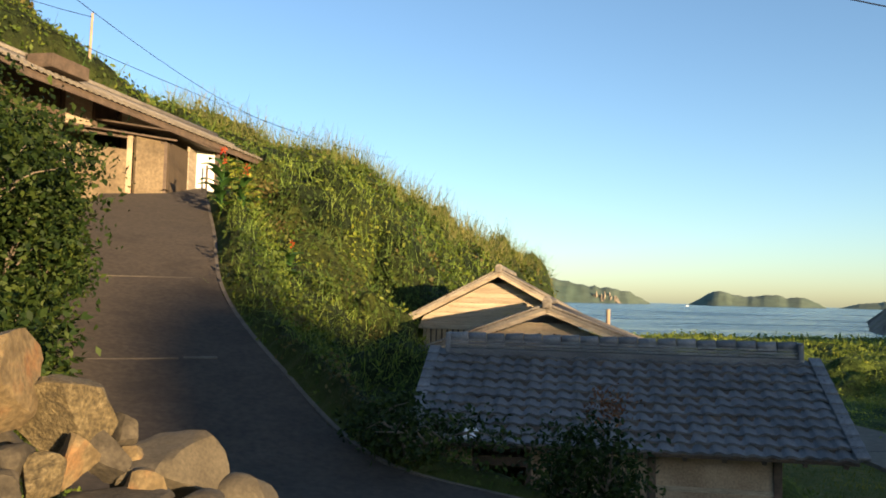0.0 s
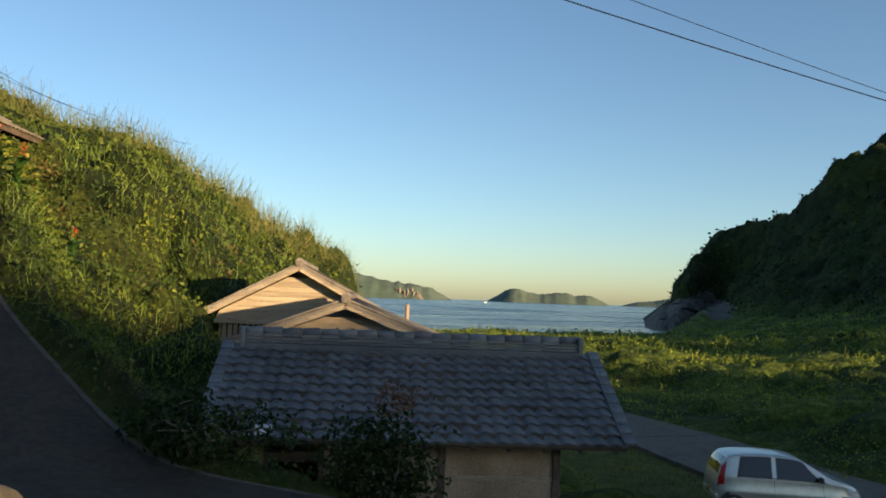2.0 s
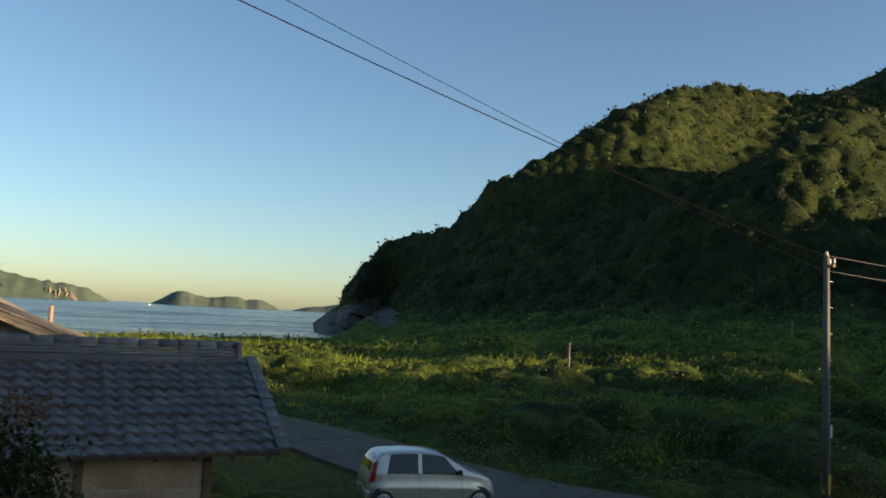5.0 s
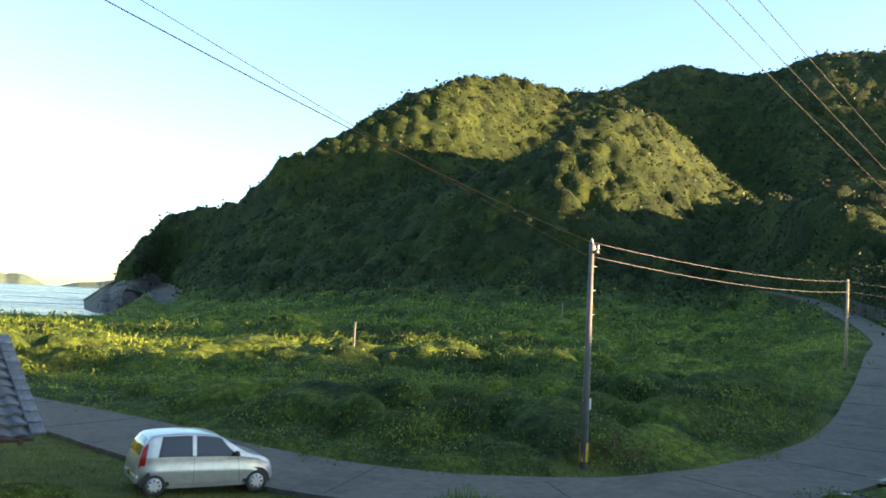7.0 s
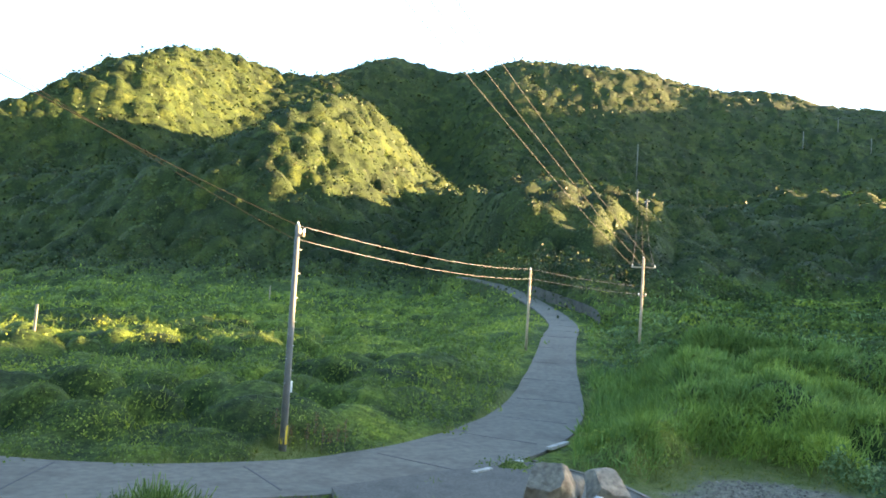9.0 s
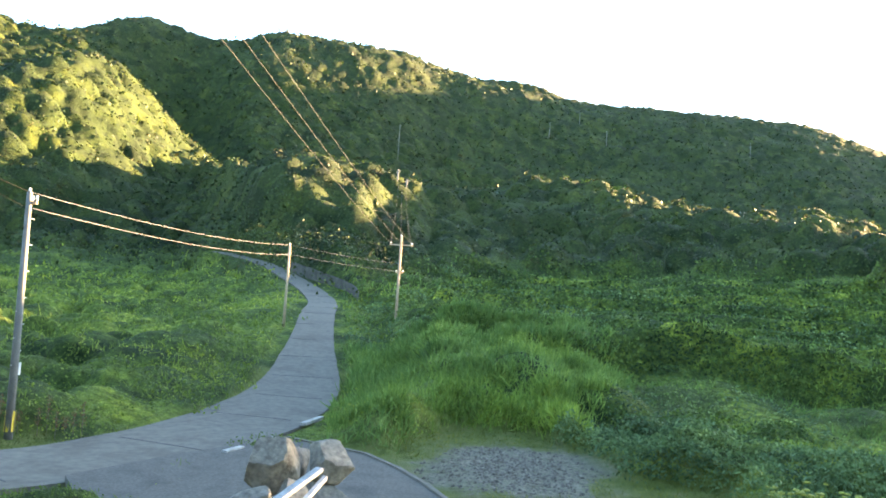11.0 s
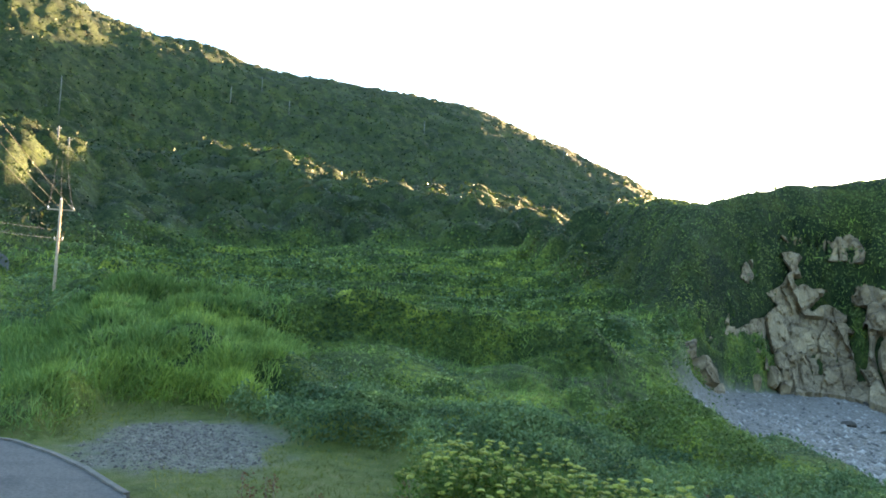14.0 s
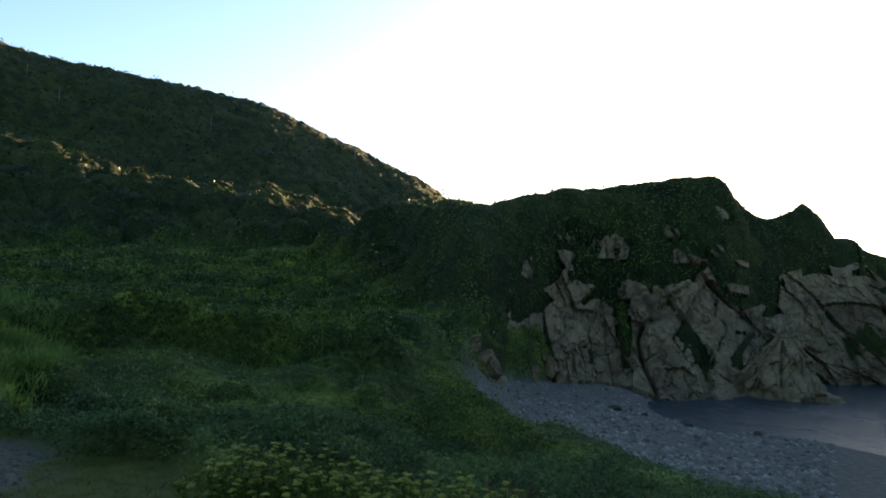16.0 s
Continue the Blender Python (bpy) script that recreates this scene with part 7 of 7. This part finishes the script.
def shrub(x, y, height, width, count, leaf, mat, label, seed, z=None, dead=False, name="shrub"):
    """A branching shrub: tapered stems, limbs, and leaves gathered in uneven clumps about the limb ends."""
    rnd = random.Random(seed)
    base = gz(x, y) if z is None else z
    h = empty(name, pose(x, y, base), label, "shrub")
    ends = []
    for s in range(6):
        a = s * 1.05 + rnd.uniform(-0.3, 0.3)
        top = Vector((math.cos(a) * width * 0.32, math.sin(a) * width * 0.32, height * rnd.uniform(0.5, 0.72)))
        mid = top * 0.5 + Vector((rnd.uniform(-0.1, 0.1), rnd.uniform(-0.1, 0.1), 0.1)) * height * 0.3
        part("stem", tube_bm(bmesh.new(), [(0, 0, -0.2), tuple(mid), tuple(top)], [0.035 * height ** 0.5, 0.024, 0.014], 6), BARK, h)
        for b in range(4):
            e = top + Vector((rnd.gauss(0, 1) * width * 0.2, rnd.gauss(0, 1) * width * 0.2, height * rnd.uniform(-0.15, 0.28)))
            part("limb", tube_bm(bmesh.new(), [tuple(mid.lerp(top, 0.6 + 0.1 * b)), tuple((top + e) / 2 + Vector((0, 0, 0.05))), tuple(e)], [0.014, 0.01, 0.005], 5), BARK, h)
            ends.append(e)
        ends.append(mid)
    ends = np.array([tuple(e) for e in ends])
    pick = rng.integers(0, len(ends), count)
    p = ends[pick] + rng.normal(size=(count, 3)) * np.array([width * 0.13, width * 0.13, height * 0.09])
    p[:, 2] = np.clip(p[:, 2], 0.05, height * (0.95 + 0.06 * rng.random(count)))
    ob = quads_object("leaves", leaves(p, np.full(count, leaf), 0.5, 0.2, 0.5), mat)
    ob.parent = h
    return h


# bearing, distance, height of the top, width, leaves
for k, (az, r, top, w, n) in enumerate([(-25.6, 11.2, 10.2, 1.9, 11000), (-23.8, 12.6, 10.0, 1.8, 10000), (-22.2, 11.4, 9.0, 1.4, 8000), (-20.4, 13.0, 9.0, 1.1, 5500), (-23.4, 9.8, 8.0, 1.4, 7000), (-21.8, 9.6, 7.5, 1.0, 4000), (-25.4, 8.4, 7.7, 1.4, 6000), (-23.6, 15.5, 10.7, 1.8, 5500), (-26.0, 14.0, 11.2, 2.2, 6500)]):
    x, y = polar(az, r)
    shrub(float(x), float(y), max(0.9, top - gz(x, y)), w, n, 0.095, LEAF_DARK, "dark leafy shrub overhanging the tarmac ramp", 10 + k)
shrub(2.35, 9.3, max(0.8, 6.75 - gz(2.35, 9.3)), 1.15, 3600, 0.075, LEAF_DARK, "dark green shrub with bare twigs before the tiled shed", 31)
shrub(0.5, 9.9, 0.9, 1.3, 2600, 0.075, LEAF_DARK, "low dark shrub at the foot of the bank", 32)
shrub(3.6, 10.3, 1.1, 1.2, 1500, 0.07, LEAF_DARK, "small shrub against the earthen wall", 33)
deadtip = quads_object("dead_shoot", leaves(np.array([2.6, 9.4, 6.75 + 0.1]) + rng.normal(size=(260, 3)) * np.array([0.14, 0.1, 0.1]), np.full(260, 0.05), 0.5, 0.2, 0.2), DOCK)
tagged(deadtip, "withered brown shoot at the top of the shrub", "shoot", kind="stuff")


def head_mesh(seed):
    """A domed, knobbly flower head in one piece."""
    bm = bmesh.new()
    bmesh.ops.create_icosphere(bm, subdivisions=2, radius=1.0)
    for v in bm.verts:
        q = 1 + 0.35 * noise.noise(v.co * 2.6 + Vector((seed * 7.0, 0, 0)))
        v.co = Vector((v.co.x * 0.105 * q, v.co.y * 0.105 * q, (v.co.z if v.co.z > 0 else v.co.z * 0.35) * 0.055 * q))
    me = bpy.data.meshes.new("flower_head")
    bm.to_mesh(me)
    bm.free()
    me.materials.append(UMBEL)
    return me


HEADS = [head_mesh(k) for k in range(5)]


def umbel_clump(x, y, height, width, heads, seed):
    """Tall yellow-green herbs with flat flower heads."""
    rnd = random.Random(seed)
    z = gz(x, y)
    h = empty("umbel_herb", pose(x, y, z), "tall yellow-green herb clump with flat flower heads", "herb", "flowering herbs")
    for k in range(heads):
        a, q = rnd.uniform(0, 6.28), math.sqrt(rnd.random())
        px, py = math.cos(a) * q * width / 2, math.sin(a) * q * width / 2
        pz = height * (1 - 0.22 * q * q) * rnd.uniform(0.8, 1.1)
        head = new("flower_head", HEADS[k % len(HEADS)])
        head.parent = h
        s = rnd.uniform(0.4, 0.8)
        head.matrix_local = pose(px, py, pz, rnd.uniform(-14, 14), rnd.uniform(-14, 14), rnd.uniform(0, 360)) @ Matrix.Diagonal((s, s, s, 1))
        if k < 30:
            part("stem", tube_bm(bmesh.new(), [(px * 0.5, py * 0.5, 0), (px, py, pz)], [0.012, 0.006], 5), LEAF_UMBEL, h)
    n = heads * 30
    a, q = rng.uniform(0, 6.28, n), np.sqrt(rng.random(n))
    p = np.stack([np.cos(a) * q * width / 2, np.sin(a) * q * width / 2, height * (1 - 0.25 * q**2) * rng.uniform(0.2, 0.93, n)], 1)
    quads_object("leaves", leaves(p, np.full(n, 0.1), 0.5, 0.1, 0.7), LEAF_UMBEL).parent = h


for k, (az, r, hh, w, n) in enumerate([(113.6, 16.4, 1.95, 2.0, 55), (115.8, 16.2, 2.15, 2.2, 70), (118.4, 16.0, 2.1, 2.2, 65), (121.0, 15.4, 1.95, 2.0, 50), (123.6, 15.2, 1.95, 2.0, 50), (126.4, 14.8, 2.0, 2.0, 50), (129.4, 14.6, 2.0, 2.0, 45), (132.4, 14.2, 1.9, 2.0, 40), (116.5, 14.2, 1.55, 2.0, 45), (120.5, 13.8, 1.5, 2.0, 45), (124.6, 13.4, 1.5, 2.0, 40), (128.6, 13.0, 1.5, 2.0, 35)]):
    x, y = polar(az, r)
    umbel_clump(float(x), float(y), hh, w, n, 70 + k)
for k, (az, r, n) in enumerate([(110.5, 16.5, 5), (112.0, 15.0, 5), (130.5, 20, 5), (132.0, 21, 4), (118, 17.5, 4), (104.5, 15.5, 3), (66.3, 28.2, 6), (64.2, 28.6, 3), (100.5, 16.8, 6)]):
    for i in range(n):
        x, y = polar(az + 0.5 * i, r + 0.3 * math.sin(i * 2.3))
        z, hh = gz(x, y), 0.9 + 0.25 * math.sin(i * 1.7 + k)
        d = empty("dock", pose(float(x), float(y), z), "rust-brown dock gone to seed in the grass", "dock", "docks gone to seed")
        part("stem", tube_bm(bmesh.new(), [(0, 0, -0.05), (0.03, 0.02, hh)], [0.01, 0.005], 5), BARK, d)
        pts = np.stack([rng.normal(size=90) * 0.05, rng.normal(size=90) * 0.05, hh * rng.uniform(0.4, 1.02, 90)], 1)
        sd = quads_object("seed_head", leaves(pts, np.full(90, 0.045), 0.6, 0.1, 0.3), DOCK)
        sd.parent = d
        sd["kind"] = "stuff"


CANNA = leaf_material("broad canna leaves", (0.03, 0.08, 0.02), (0.05, 0.12, 0.025), (0.08, 0.16, 0.035), 0.8)
RED = leaf_material("red petals", (0.35, 0.03, 0.015), (0.5, 0.06, 0.02), (0.6, 0.1, 0.03), 0.8)
for k, (x, y, hh) in enumerate(((-3.75, 21.0, 1.5), (-3.3, 21.4, 1.4), (-3.95, 21.9, 1.6), (-2.2, 22.6, 1.3))):
    z = gz(x, y)
    c = empty("canna", pose(x, y, z), "broad-leaved canna with a red flower beside the ramp", "canna", "cannas by the ramp")
    part("stem", tube_bm(bmesh.new(), [(0, 0, -0.1), (0.05, 0.03, hh)], [0.025, 0.012], 6), CANNA, c)
    for i in range(9):
        a = i * 2.4 + k
        h0 = hh * (0.25 + 0.07 * i)
        bm = bmesh.new()
        d, side = Vector((math.cos(a), math.sin(a), 0)), Vector((-math.sin(a), math.cos(a), 0))
        rows = []
        for j in range(6):
            t = j / 5
            p = Vector((0, 0, h0)) + d * 0.55 * t + Vector((0, 0, 0.5 * t - 0.35 * t * t))
            w = 0.14 * math.sin(math.pi * min(1, 0.12 + t * 0.88)) + 0.004
            rows.append([bm.verts.new(p - side * w + Vector((0, 0, 0.03))), bm.verts.new(p), bm.verts.new(p + side * w + Vector((0, 0, 0.03)))])
        for u, v in zip(rows, rows[1:]):
            for q in range(2):
                bm.faces.new((u[q], u[q + 1], v[q + 1], v[q]))
        part("leaf", bm, CANNA, c)
    fl = quads_object("flower", leaves(np.array([0.05, 0.03, hh + 0.05]) + rng.normal(size=(26, 3)) * np.array([0.03, 0.03, 0.05]), np.full(26, 0.06), 0.6, 0.1, 0.3), RED)
    fl.parent = c
    fl["kind"] = "stuff"
